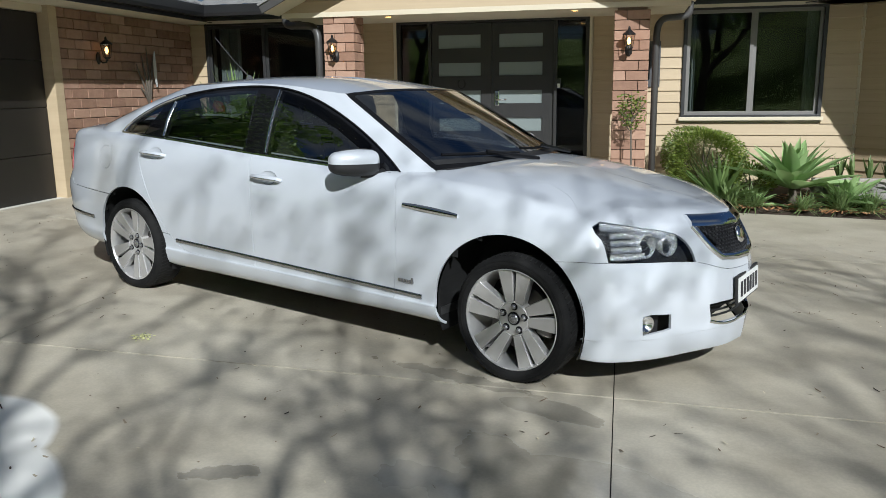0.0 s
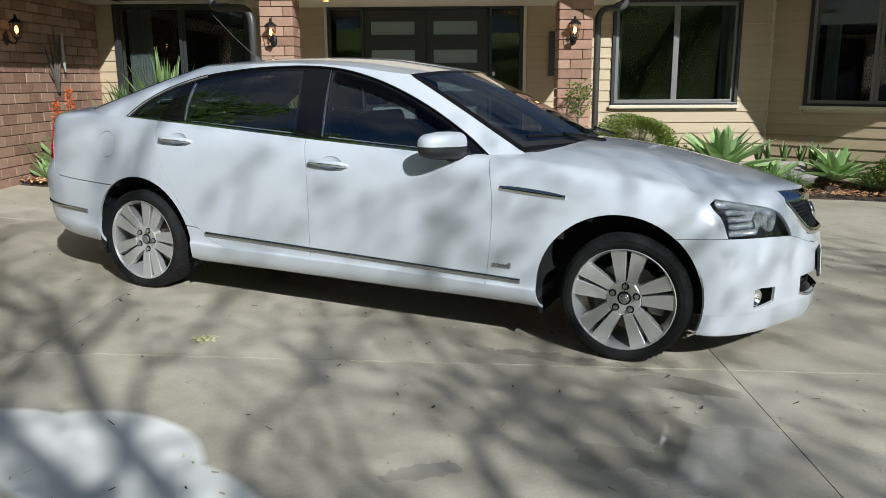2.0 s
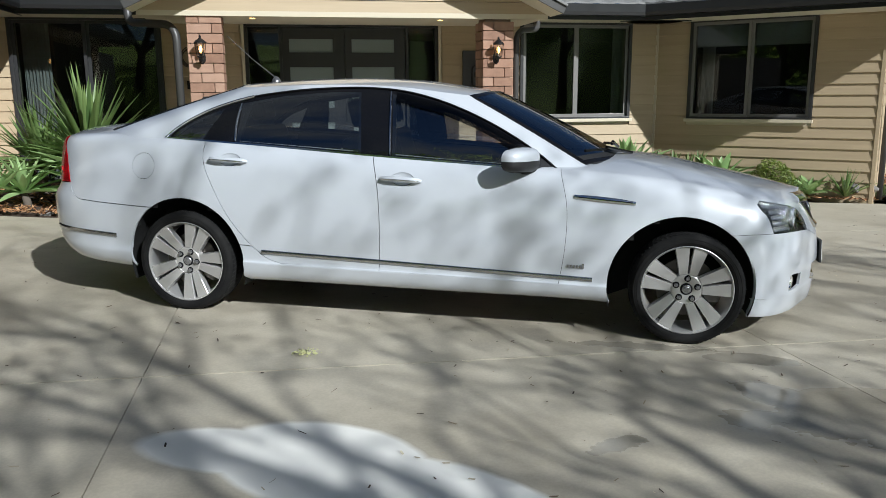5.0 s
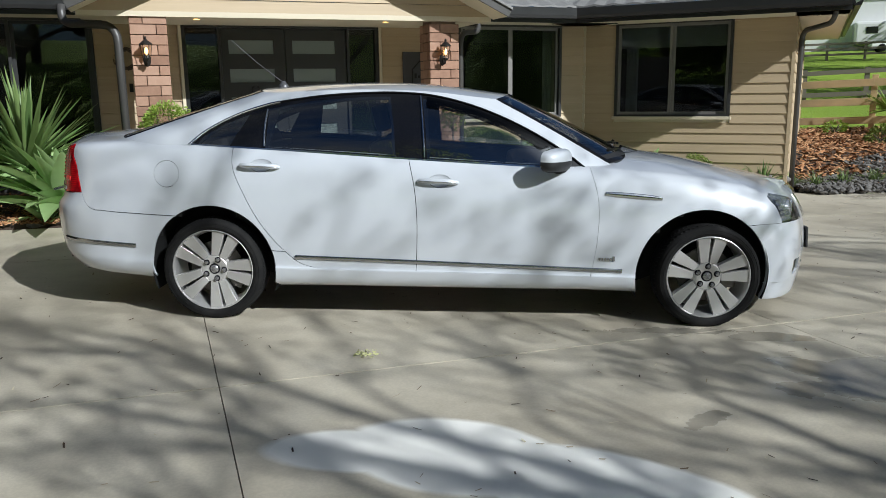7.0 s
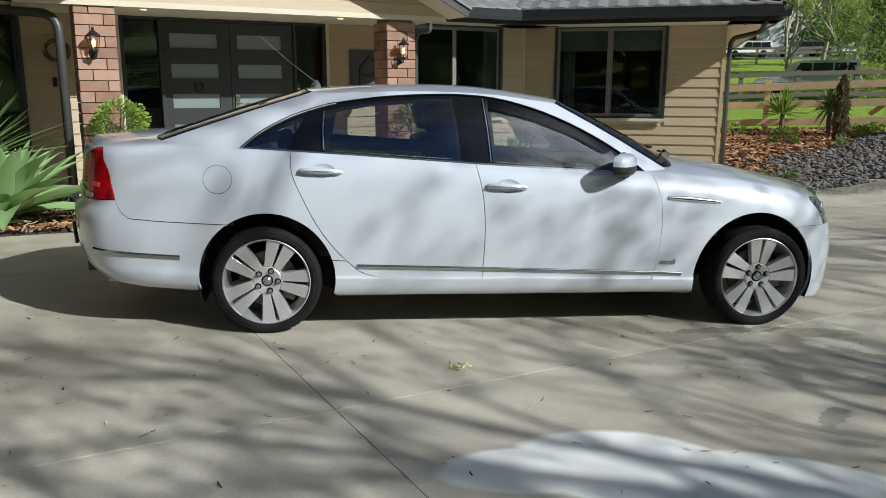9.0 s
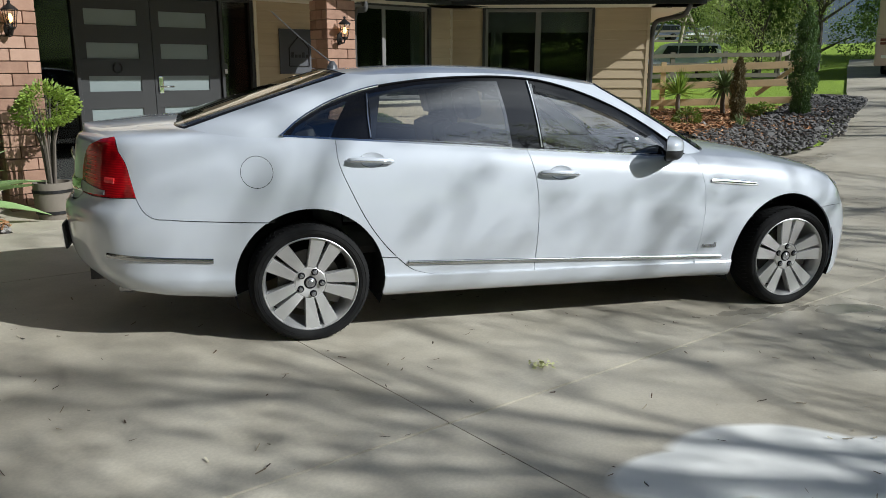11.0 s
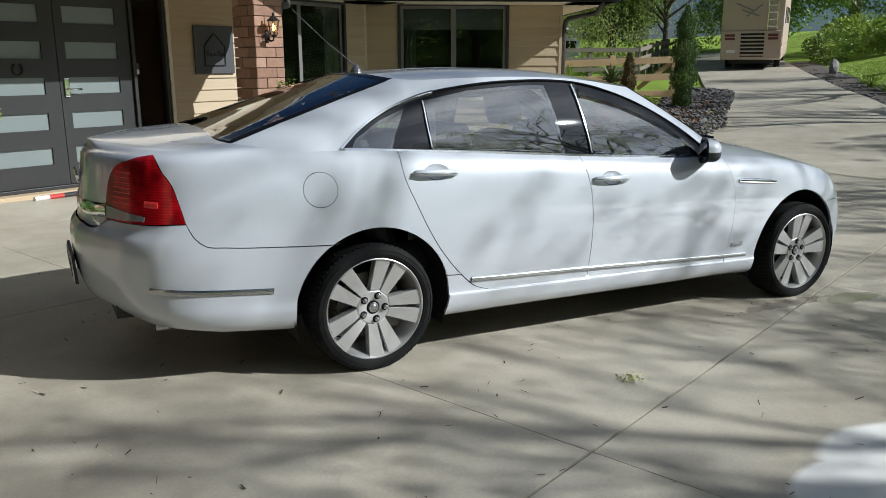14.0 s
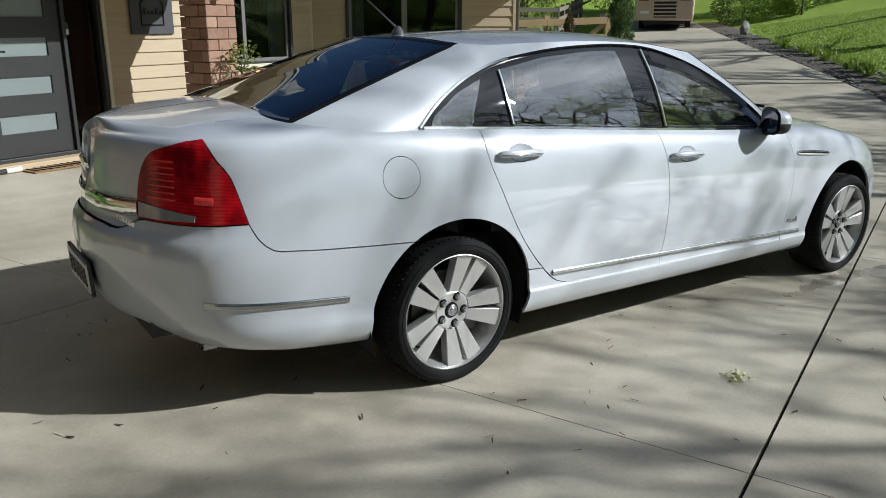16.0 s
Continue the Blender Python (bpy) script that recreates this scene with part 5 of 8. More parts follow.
# boot lid
ring = cat(tl_in[::-1][:-1], tl_in[:1], back([(.425, .768), (.37, .735), (.2, .728), (.0005, .727)]), smid(8, S0), smid(9, S0), smid(10.5, S0), smid(11.999, S0), run(-2.6, 11.999, -2.19, 11.999, 14), run(-2.19, 11.9, -2.16, deck_v, 14)[1:], run(-2.16, deck_v, -2.44, deck_v, 14)[1:])
panel("boot_lid", body, [ring], BS, PAINT, car, join=True, label="white boot lid")
ribbon("boot_chrome_bar", body, back([(.425, .808), (.3, .800), (.15, .797), (.0005, .796)]), .066, BS, CHROME, car, off=.012, label="chrome bar across the boot")
bm = lathe(bmesh.new(), [(.0, .012), (.03, .012), (.04, .006), (.044, .0)], 24, pose(-2.712, 0, .925, 0, 0, 90) @ pose(0, 0, 0, -12))
part("boot_badge", bm, CHROME, car, smooth=True)
bm = bmesh.new()
for k in range(7):
    y = -.50 + .025 * k
    cuboid(bm, -.004, .004, y - .009, y + .009, .758, .773, pose(-2.676 - .1 * (k - 3) * .02, 0, 0))
part("boot_script", bm, CHROME, car)
# rear bumper over a black valance
bump_low = np.array([[S0 + a, np.interp(a, (0, .40, .52, .64), (1.7, 1.7, .8, .06))] for a in np.linspace(.64, 0, 40)])
ring = cat(ra(ang(RA, .660, True), ang(RA, .25, True) - 2), run(-1.9, .05, -2.3, .05, 10)[1:], bump_low, smid(4, S0), smid(6, S0), back([(.0005, .721), (.2, .722), (.37, .729), (.425, .762)]), tl_bot[::-1][1:-1], seam_r[::-1][:-1])
panel("rear_bumper", body, [ring], BS, PAINT, car, join=True, step=.028, label="white rear bumper")
ring = cat(bump_low, smid(.9, S0), level_run(S0, S0 + .60, .02, 24))
panel("rear_valance", body, [ring], BS, PLASTIC, car, join=True, off=-.014, gap=.0, thick=.03, label="black lower rear valance")
for sg in (1, -1):
    bm = lathe(bmesh.new(), [(.030, .0), (.036, .0), (.038, -.01), (.036, -.16), (.028, -.16), (.028, -.02)], 24, pose(-2.47, sg * .55, .285, 0, 0, 90), close=True)
    part("exhaust_tip", bm, NUT, car, smooth=True)
# strips
strip = side([(-.985, .418), (-.4, .402), (.3, .380), (.86, .362), (1.0, .357)], smooth=False)
ribbon("door_strip", body, strip, .026, BS, SATIN, car, off=.009, label="chrome strip along the doors")
ribbon("rear_bumper_strip", body, side([(-2.50, .489), (-2.3, .479), (-1.99, .466)]), .026, BS, SATIN, car, off=.008)
_vl = side([(.880, .826), (1.05, .814), (1.215, .800)])
VENT_W = [.014 + .018 * math.sin(math.pi * min(1, .12 + .8 * i / (len(_vl) - 1)))**.6 for i in range(len(_vl))]
ribbon("wing_vent", body, side([(.880, .826), (1.05, .814), (1.215, .800)]), VENT_W, BS, CHROME, car, off=.008, label="chrome wing vent")
ribbon("vent_slot", body, side([(.892, .825), (1.05, .813), (1.200, .802)]), .008, BS, TRIM_BLACK, car, off=.0095)
# side script: plain bars of its size
bm = bmesh.new()
for k in range(6):
    p = body(side([(.86 + .017 * k, .432 - .0005 * k), (.861 + .017 * k, .432)], smooth=False))[0]
    cuboid(bm, p[0] - .006, p[0] + .006, -p[1] - .006, -p[1] + .004, p[2] - .008, p[2] + .008 + (.012 if k == 5 else 0))
part("side_script", bm, NUT, car)
# handles over dished cups
for xc, zc, hs in ((-.105, .886, front_door), (-1.18, .966, rear_door)):
    q0 = side([(xc, zc), (xc + .01, zc)], smooth=False)[:1]
    NR, NT = 6, 28
    qs = side([(xc + .066 * (r / NR) * math.cos(2 * math.pi * k / NT), zc + .005 + .036 * (r / NR) * math.sin(2 * math.pi * k / NT)) for r in range(1, NR + 1) for k in range(NT)], smooth=False, step=9)
    Pc = body(np.vstack([q0, qs]))
    h = 2e-3
    Q = np.vstack([q0, qs])
    Nc = np.cross(body(Q + [h, 0]) - body(Q - [h, 0]), body(Q + [0, h]) - body(Q - [0, h]))
    Nc /= np.linalg.norm(Nc, axis=1)[:, None]
    Nc[Nc[:, 1] < 0] *= -1
    dep = np.array([-.010] + [-.010 * (1 - (r / NR)**2)**.8 + (.0012 if r == NR else 0) for r in range(1, NR + 1) for k in range(NT)])
    for sg, dr in ((1, hs[0]), (-1, hs[1])):
        Pd = (Pc + Nc * dep[:, None]) * [1, sg, 1]
        bm = bmesh.new()
        vs = [bm.verts.new(tuple(p)) for p in Pd]
        for k in range(NT):
            bm.faces.new((vs[0], vs[1 + k], vs[1 + (k + 1) % NT]))
            for r in range(NR - 1):
                a, b = 1 + r * NT, 1 + (r + 1) * NT
                bm.faces.new((vs[a + k], vs[b + k], vs[b + (k + 1) % NT], vs[a + (k + 1) % NT]))
        bmesh.ops.recalc_face_normals(bm, faces=bm.faces)
        part("handle_cup", bm, PAINT, dr, smooth=True)
        p = Pc[0]
        m = pose(p[0] - .01, p[1] * sg, p[2], (14 if sg > 0 else -14), 2.2, -1.5 * sg)
        bm = bmesh.new()
        prof = [(-.122, .004, .008), (-.112, .016, .013), (-.06, .028, .0155), (.04, .030, .016), (.10, .022, .015), (.122, .004, .009)]
        rows = [[bm.verts.new(m @ Vector((x, sg * (out + .010 * math.sin(a)), hh * math.cos(a)))) for a in np.linspace(0, 2 * math.pi, 12, endpoint=False)] for x, out, hh in prof]
        for a, b in zip(rows, rows[1:]):
            for k in range(12):
                bm.faces.new((a[k], a[(k + 1) % 12], b[(k + 1) % 12], b[k]))
        bm.faces.new(rows[0])
        bm.faces.new(rows[-1])
        bmesh.ops.recalc_face_normals(bm, faces=bm.faces)
        hb = part("door_handle", bm, PAINT, dr, "white pull handle with chrome edge", smooth=True)
        bm = tube(bmesh.new(), [tuple(m @ Vector((x, sg * (o + .009), -.006))) for x, o, _ in prof], [.0015, .003, .0035, .0035, .003, .0015], 6)
        part("handle_chrome", bm, CHROME, hb, smooth=True)
# greenhouse: glass, pillars, roof
dlo_top = [(-1.640, 1.088), (-1.56, 1.155), (-1.42, 1.238), (-1.21, 1.318), (-.9, 1.376), (-.59, 1.402), (-.38, 1.406), (-.18, 1.392), (.06, 1.338), (.3, 1.248), (.51, 1.142), (.68, 1.035), (.775, .962)]
L_dlo = glassline(dlo_top)


def upto(x0, x1, line, F=cabin):
    """The stretch of a line between two stations."""
    X = F(line)[:, 0]
    return line[(X >= x0) & (X <= x1)]


def gl(x, z):
    return glassline([(x, z), (x + .002, z)], smooth=False)[:1]


zb = lambda x: float(np.interp(x, [-2, -1.6, -1.0, -.3, .3, .75, 1], [1.09, 1.082, 1.052, 1.010, .978, .955, .95]))
bl_line = lambda x0, x1: glassline([(x0 + (x1 - x0) * i / 16, zb(x0 + (x1 - x0) * i / 16) + .012) for i in range(17)], smooth=False)
qz = lambda x: float(np.interp(x, [p[0] for p in dlo_top], [p[1] for p in dlo_top])) - .024
# side panes
ring = cat(bl_line(-1.585, -1.385), gl(-1.28, qz(-1.28)), glassline([(x, qz(x)) for x in (-1.30, -1.36, -1.42, -1.5, -1.56)], smooth=False))
panel("quarter_window", cabin, [ring], GS, TINT, car, step=.06, gap=.0, thick=.004, label="small tinted quarter window")
ring = cat(bl_line(-1.17, -.375), glassline([(-.392, 1.2), (-.42, qz(-.42))], smooth=False), glassline([(x, qz(x)) for x in (-.5, -.6, -.7, -.8, -.9, -1.0, -1.1)], smooth=False), gl(-1.165, qz(-1.165)))
panel("rear_door_window", cabin, [ring], GS, TINT, car, step=.06, gap=.0, thick=.004, label="tinted rear door window")
ring = cat(bl_line(-.185, .60), gl(.615, 1.03), glassline([(x, qz(x)) for x in (.55, .45, .35, .25, .15, .05, -.05, -.15)], smooth=False), gl(-.225, qz(-.225)), gl(-.20, 1.2))
panel("front_door_window", cabin, [ring], GS, TINT, car, step=.06, gap=.0, thick=.004, label="tinted front door window")
# black frames between the panes, as one sheet with openings a little behind the glass
ringd = cat(L_dlo, bl_line(.775, -1.640)[:, :] - [0, .03])


r_q = cat(bl_line(-1.575, -1.395), gl(-1.29, qz(-1.29) - .012), glassline([(x, qz(x) - .012) for x in (-1.33, -1.42, -1.5)], smooth=False))
r_r = cat(bl_line(-1.155, -.395) + [0, .02], glassline([(-.405, 1.2), (-.432, qz(-.432) - .012)], smooth=False), glassline([(x, qz(x) - .012) for x in (-.5, -.7, -.9, -1.1)], smooth=False))
r_f = cat(bl_line(-.165, .58) + [0, .02], gl(.59, 1.03), glassline([(x, qz(x) - .014) for x in (.5, .35, .15, -.05, -.19)], smooth=False), gl(-.18, 1.2))
panel("window_frame", cabin, [ringd, r_q, r_r, r_f], GS, FRAME, car, step=.05, gap=.0, off=-.004, thick=.01, label="gloss black window frames")
# chrome along the foot of the side windows and round the rear tip
ribbon("belt_chrome", cabin, cat(glassline([(x, zb(x) + .004) for x in np.linspace(.77, -1.625, 40)], smooth=False)), .018, GS, CHROME, car, off=.009)
ribbon("window_chrome", cabin, L_dlo, .011, GS, TRIM_BLACK, car, off=.006)
ribbon("tip_chrome", cabin, upto(-1.64, -1.1, L_dlo), .015, GS, CHROME, car, off=.009)
ribbon("divider_chrome", cabin, glassline([(-.20, zb(-.2) + .02), (-.215, 1.2), (-.235, 1.385)]), .010, GS, CHROME, car, off=.007)
ribbon("divider_chrome", cabin, glassline([(-1.175, zb(-1.175) + .02), (-1.18, 1.2), (-1.172, 1.30)]), .010, GS, CHROME, car, off=.007)
# rain deflector over the front pane
ring = cat(glassline([(x, qz(x) + .006) for x in np.linspace(.56, -.2, 16)], smooth=False), glassline([(x, qz(x) - .05) for x in np.linspace(-.2, .50, 16)], smooth=False))
panel("rain_deflector", cabin, [ring], GS, glass("smoked_acrylic", (.12, .12, .12)), car, step=.05, off=.014, thick=.003)
rng = np.random.default_rng(21)
bm = bmesh.new()
for k in range(420):
    x = rng.uniform(-.16, .5)
    q = gl(x, qz(x) - rng.uniform(.0, .05) - rng.exponential(.008))
    p = cabin(q)[0]
    bmesh.ops.create_icosphere(bm, subdivisions=1, radius=float(rng.uniform(.0008, .0022)), matrix=Matrix.Translation((p[0], -p[1] - .0125, p[2] + .004)))
dr = part("water_drops", bm, CLEAR, car)
dr["kind"] = "stuff"
# pillars and rails in body colour: all the greenhouse but the panes
cg = lambda s0, s1, w, n=30: np.array([[s0 + (s1 - s0) * i / n, w] for i in range(n + 1)])
ring = cat(cg(.205, .884, 1.0, 60), np.array([[.884, .8], [.884, .4], [.886, .0], [.886, -.03]]), cg(.886, .205, -.03, 60)[1:], np.array([[.203, .3], [.203, .7]]))
panel("pillar_and_rail", cabin, [ring, np.vstack([L_dlo, bl_line(.770, -1.635)])], GS, PAINT, car, step=.05, gap=.0, thick=.02)
# roof
rail = _rail(np.linspace(0, 1, 80))
panel("roof", roof_at, [np.vstack([rail, [[.33, 0.0001]], [[-1.29, 0.0001]]])], np.array([1.0, 1.0]), PAINT, car, join=True, step=.08, gap=0, thick=0, label="white roof")
# screens
ring = cat(cg(.892, 1.0, .985), np.array([[1.0, .6], [1.0, .3]]), cg(1.0, .893, .0)[:], np.array([[.892, .3], [.892, .6]]))
panel("windscreen", cabin, [ring], GS, SCREEN, car, join=True, step=.07, gap=0, thick=0, label="laminated windscreen")
ring = cat(cg(.197, .0, .97), np.array([[.0, .6], [.0, .3]]), cg(.0, .197, .02), np.array([[.197, .3], [.197, .6]]))
panel("rear_screen", cabin, [ring], GS, SCREEN, car, join=True, step=.07, gap=0, thick=0, label="tinted rear screen")
for nm, s0, s1 in (("windscreen_border", .888, 1.0), ("rear_screen_border", .0, .200)):
    edge = .889 if s1 == 1.0 else .199
    ln = np.vstack([cg(s1 if edge > .5 else s0, edge, .985 if edge > .5 else .972, 14), np.array([[edge, w] for w in np.linspace(.95, .03, 14)]), cg(edge, s1 if edge > .5 else s0, .01, 14)])
    ribbon(nm, cabin, ln, .032, GS, TRIM_BLACK, car, off=.002)
# cowl and wipers
bm = bmesh.new()
rows = []
for s in np.linspace(.893, 1, 14):
    b = _base(np.array([s]))[0]
    rows.append([(b[0] - .06, b[1], b[2] + .035), (b[0] + .012, b[1] * .985, b[2] - .004), (b[0] + .055, b[1] * .96, b[2] - .016)])
for sg in (1, -1):
    vr = [[bm.verts.new((x, y * sg, z)) for x, y, z in r] for r in rows]
    for a, b in zip(vr, vr[1:]):
        for k in range(2):
            bm.faces.new((a[k], a[k + 1], b[k + 1], b[k]))
bmesh.ops.recalc_face_normals(bm, faces=bm.faces)
part("cowl", bm, PLASTIC, car, "black cowl grille below the windscreen")
for y0, y1 in ((-.12, -.62), (.42, -.06)):
    bm = bmesh.new()
    pts = []
    for i in range(9):
        y = y0 + (y1 - y0) * i / 8
        s = 1 - abs(y) * .155
        p = cabin(np.array([[s, .05 + .05 * (i / 8)]]))[0]
        pts.append((p[0] + .02, y, p[2] + .022))
    tube(bm, pts, .009, 6)
    tube(bm, [(pts[0][0] + .1, y0 + .05, pts[0][2] - .03), (pts[4][0] + .01, pts[4][1], pts[4][2] + .012)], .011, 6)
    part("wiper", bm, TRIM_BLACK, car)
# mirrors: rounded cap, dark lower half, glass facing back
for sg in (1, -1):
    mm = pose(.56, sg * .908, 1.021, 0, 0, sg * 36)
    mir = None
    for nm, lo, hi, mt, lb in (("door_mirror", -.02, 1.0, PAINT, "white mirror cap over a black base"), ("mirror_base", -1.0, -.02, PLASTIC, "")):
        bm = bmesh.new()
        NA, NB = 18, 10
        rows = []
        for i in range(NB + 1):
            h = lo + (hi - lo) * i / NB
            row = []
            for k in range(NA + 1):
                a = math.pi * k / NA
                e = (1 - abs(h)**3.2)**.34
                yy = -math.copysign(abs(math.cos(a))**.7, math.cos(a)) * .137 * (e * .8 + .2)
                xx = max(0, math.sin(a))**.75 * .088 * e
                taper = 1 - .16 * (yy / .137 + 1) / 2
                row.append(bm.verts.new(mm @ Vector((xx, yy * sg, h * .075 * taper))))
            rows.append(row)
        for a, b in zip(rows, rows[1:]):
            for k in range(NA):
                f = (a[k], a[k + 1], b[k + 1], b[k])
                try:
                    bm.faces.new(f)
                except ValueError:
                    pass
        bmesh.ops.remove_doubles(bm, verts=bm.verts, dist=.0005)
        bmesh.ops.recalc_face_normals(bm, faces=bm.faces)
        ob = part(nm, bm, mt, mir or car, lb, smooth=True)
        mir = mir or ob
    bm = bmesh.new()
    n = 24
    for x_, sc in ((.004, 1.0), (-.004, .93)):
        vs = []
        for k in range(n):
            a = 2 * math.pi * k / n
            ca, sa = math.cos(a), math.sin(a)
            vs.append(bm.verts.new(mm @ Vector((x_, sg * .135 * sc * math.copysign(abs(ca)**.7, ca), .073 * sc * math.copysign(abs(sa)**.7, sa) * (1 - .12 * ca)))))
        bm.faces.new(vs)
    bmesh.ops.recalc_face_normals(bm, faces=bm.faces)
    part("mirror_bezel", bm, PLASTIC, mir)
    bm = bmesh.new()
    bm.faces.new([bm.verts.new(mm @ Vector((-.0065, sg * .116 * math.copysign(abs(math.cos(a))**.7, math.cos(a)), .058 * math.copysign(abs(math.sin(a))**.7, math.sin(a))))) for a in np.linspace(0, 2 * math.pi, 24, endpoint=False)])
    part("mirror_glass", bm, MIRROR, mir)
    bm = bmesh.new()
    tube(bm, [(.585, sg * .88, .965), (.635, sg * .835, .957), (.66, sg * .78, .958)], [.026, .024, .03], 8)
    part("mirror_foot", bm, PLASTIC, mir, smooth=True)
# antenna
bm = bmesh.new()
p = roof_at(np.array([[-1.24, .0]]))[0]
lathe(bm, [(.0, .0), (.035, .0), (.03, .02), (.012, .045), (.0, .048)], 16, pose(p[0], p[1], p[2] - .004, 90))
tube(bm, [(p[0] - .0, 0, p[2] + .03), (p[0] - .18, 0, p[2] + .165), (p[0] - .36, 0, p[2] + .32)], [.0042, .003, .0024], 6)
part("aerial", bm, plain("aerial_wire", (.10, .10, .105), .28, .3), car, "thin dark roof aerial")
# inner shell: keeps the joints dark, floor, arches
for (x, z, r) in (FA, RA):
    for sg in (1, -1):
        bm = bmesh.new()
        rows = [[bm.verts.new((x + rr * math.cos(a), sg * yy, z + rr * math.sin(a))) for a in np.linspace(radians(-22), radians(202), 36)] for rr, yy in ((r + .010, .86), (r + .012, .53), (.02, .52))]
        for a, b in zip(rows, rows[1:]):
            for k in range(35):
                bm.faces.new((a[k], a[k + 1], b[k + 1], b[k]))
        part("arch_liner", bm, LINER, car)
bm = bmesh.new()
cuboid(bm, -1.1, 1.08, -.84, .84, .235, .30)
cuboid(bm, -2.62, -1.1, -.45, .45, .30, .42)
cuboid(bm, 1.08, 2.2, -.45, .45, .24, .42)
cuboid(bm, 1.95, 2.12, -.42, .42, .42, .66)
cuboid(bm, -2.5, -2.0, -.55, .55, .42, .95)
part("underbody", bm, SILL_GREY, car)
# dark lining inside the skin
LS = np.linspace(0, 8.9, 12)
for sg in (1, -1):
    bm = bmesh.new()
    q = np.array([[s, v] for s in np.linspace(S0, S1, 90) for v in LS])
    P = body(q)
    P[:, 0] *= .984
    P[:, 1] = np.maximum(P[:, 1] - .022, 0) * sg
    P[:, 2] -= .004
    vs = [bm.verts.new(tuple(p)) for p in P]
    nv = len(LS)
    for i in range(89):
        for j in range(nv - 1):
            ids = (i * nv + j, (i + 1) * nv + j, (i + 1) * nv + j + 1, i * nv + j + 1)
            c = sum((vs[k].co for k in ids), Vector()) / 4
            if any((c.x - a[0])**2 + (c.z - a[1])**2 < (a[2] + .03)**2 for a in (FA, RA)):
                continue
            if c.x > 1.75 or c.x < -2.28:
                continue
            bm.faces.new([vs[k] for k in ids])
    part("inner_lining", bm, LINER, car)
# cabin
bm = bmesh.new()
cuboid(bm, .35, 1.0, -.78, .78, .62, .97, Matrix(), .06)
part("dashboard", bm, CABIN, car, smooth=False)
bm = lathe(bmesh.new(), [(.165 + .016 * math.cos(a), .016 * math.sin(a)) for a in np.linspace(0, 2 * math.pi, 8, endpoint=False)], 28, pose(.30, -.37, .90, -65, 0, -90), close=True)
part("steering_wheel", bm, CABIN, car, smooth=True)


def seat(x, y, w, rear=False):
    s = part("rear_seat" if rear else "front_seat", cuboid(bmesh.new(), x - .25, x + .27, y - w / 2, y + w / 2, .42, .60, Matrix(), .05), CABIN, car)
    part("backrest", cuboid(bmesh.new(), -.09, .07, y - w / 2, y + w / 2, .0, .62, pose(x - .22, 0, .52, 0, -16, 0), .05), CABIN, s)
    for yy in ([y] if not rear else [y - .38, y + .38]):
        part("headrest", cuboid(bmesh.new(), -.055, .055, yy - .13, yy + .13, .66, .84, pose(x - .22, 0, .52, 0, -14, 0), .045), CABIN, s)


seat(-.10, -.38, .52)
seat(-.10, .38, .52)
seat(-1.12, 0, 1.36, True)
block("parcel_shelf", (-2.1, -1.35, -.66, .66, 1.0, 1.04), CABIN, car)
bm = bmesh.new()
bmesh.ops.create_grid(bm, x_segments=2, y_segments=2, size=1, matrix=Matrix.Translation((-.5, 0, 1.36)) @ Matrix.Diagonal((.75, .5, 1, 1)))
part("headlining", bm, plain("headlining", (.16, .155, .15), .9), car)


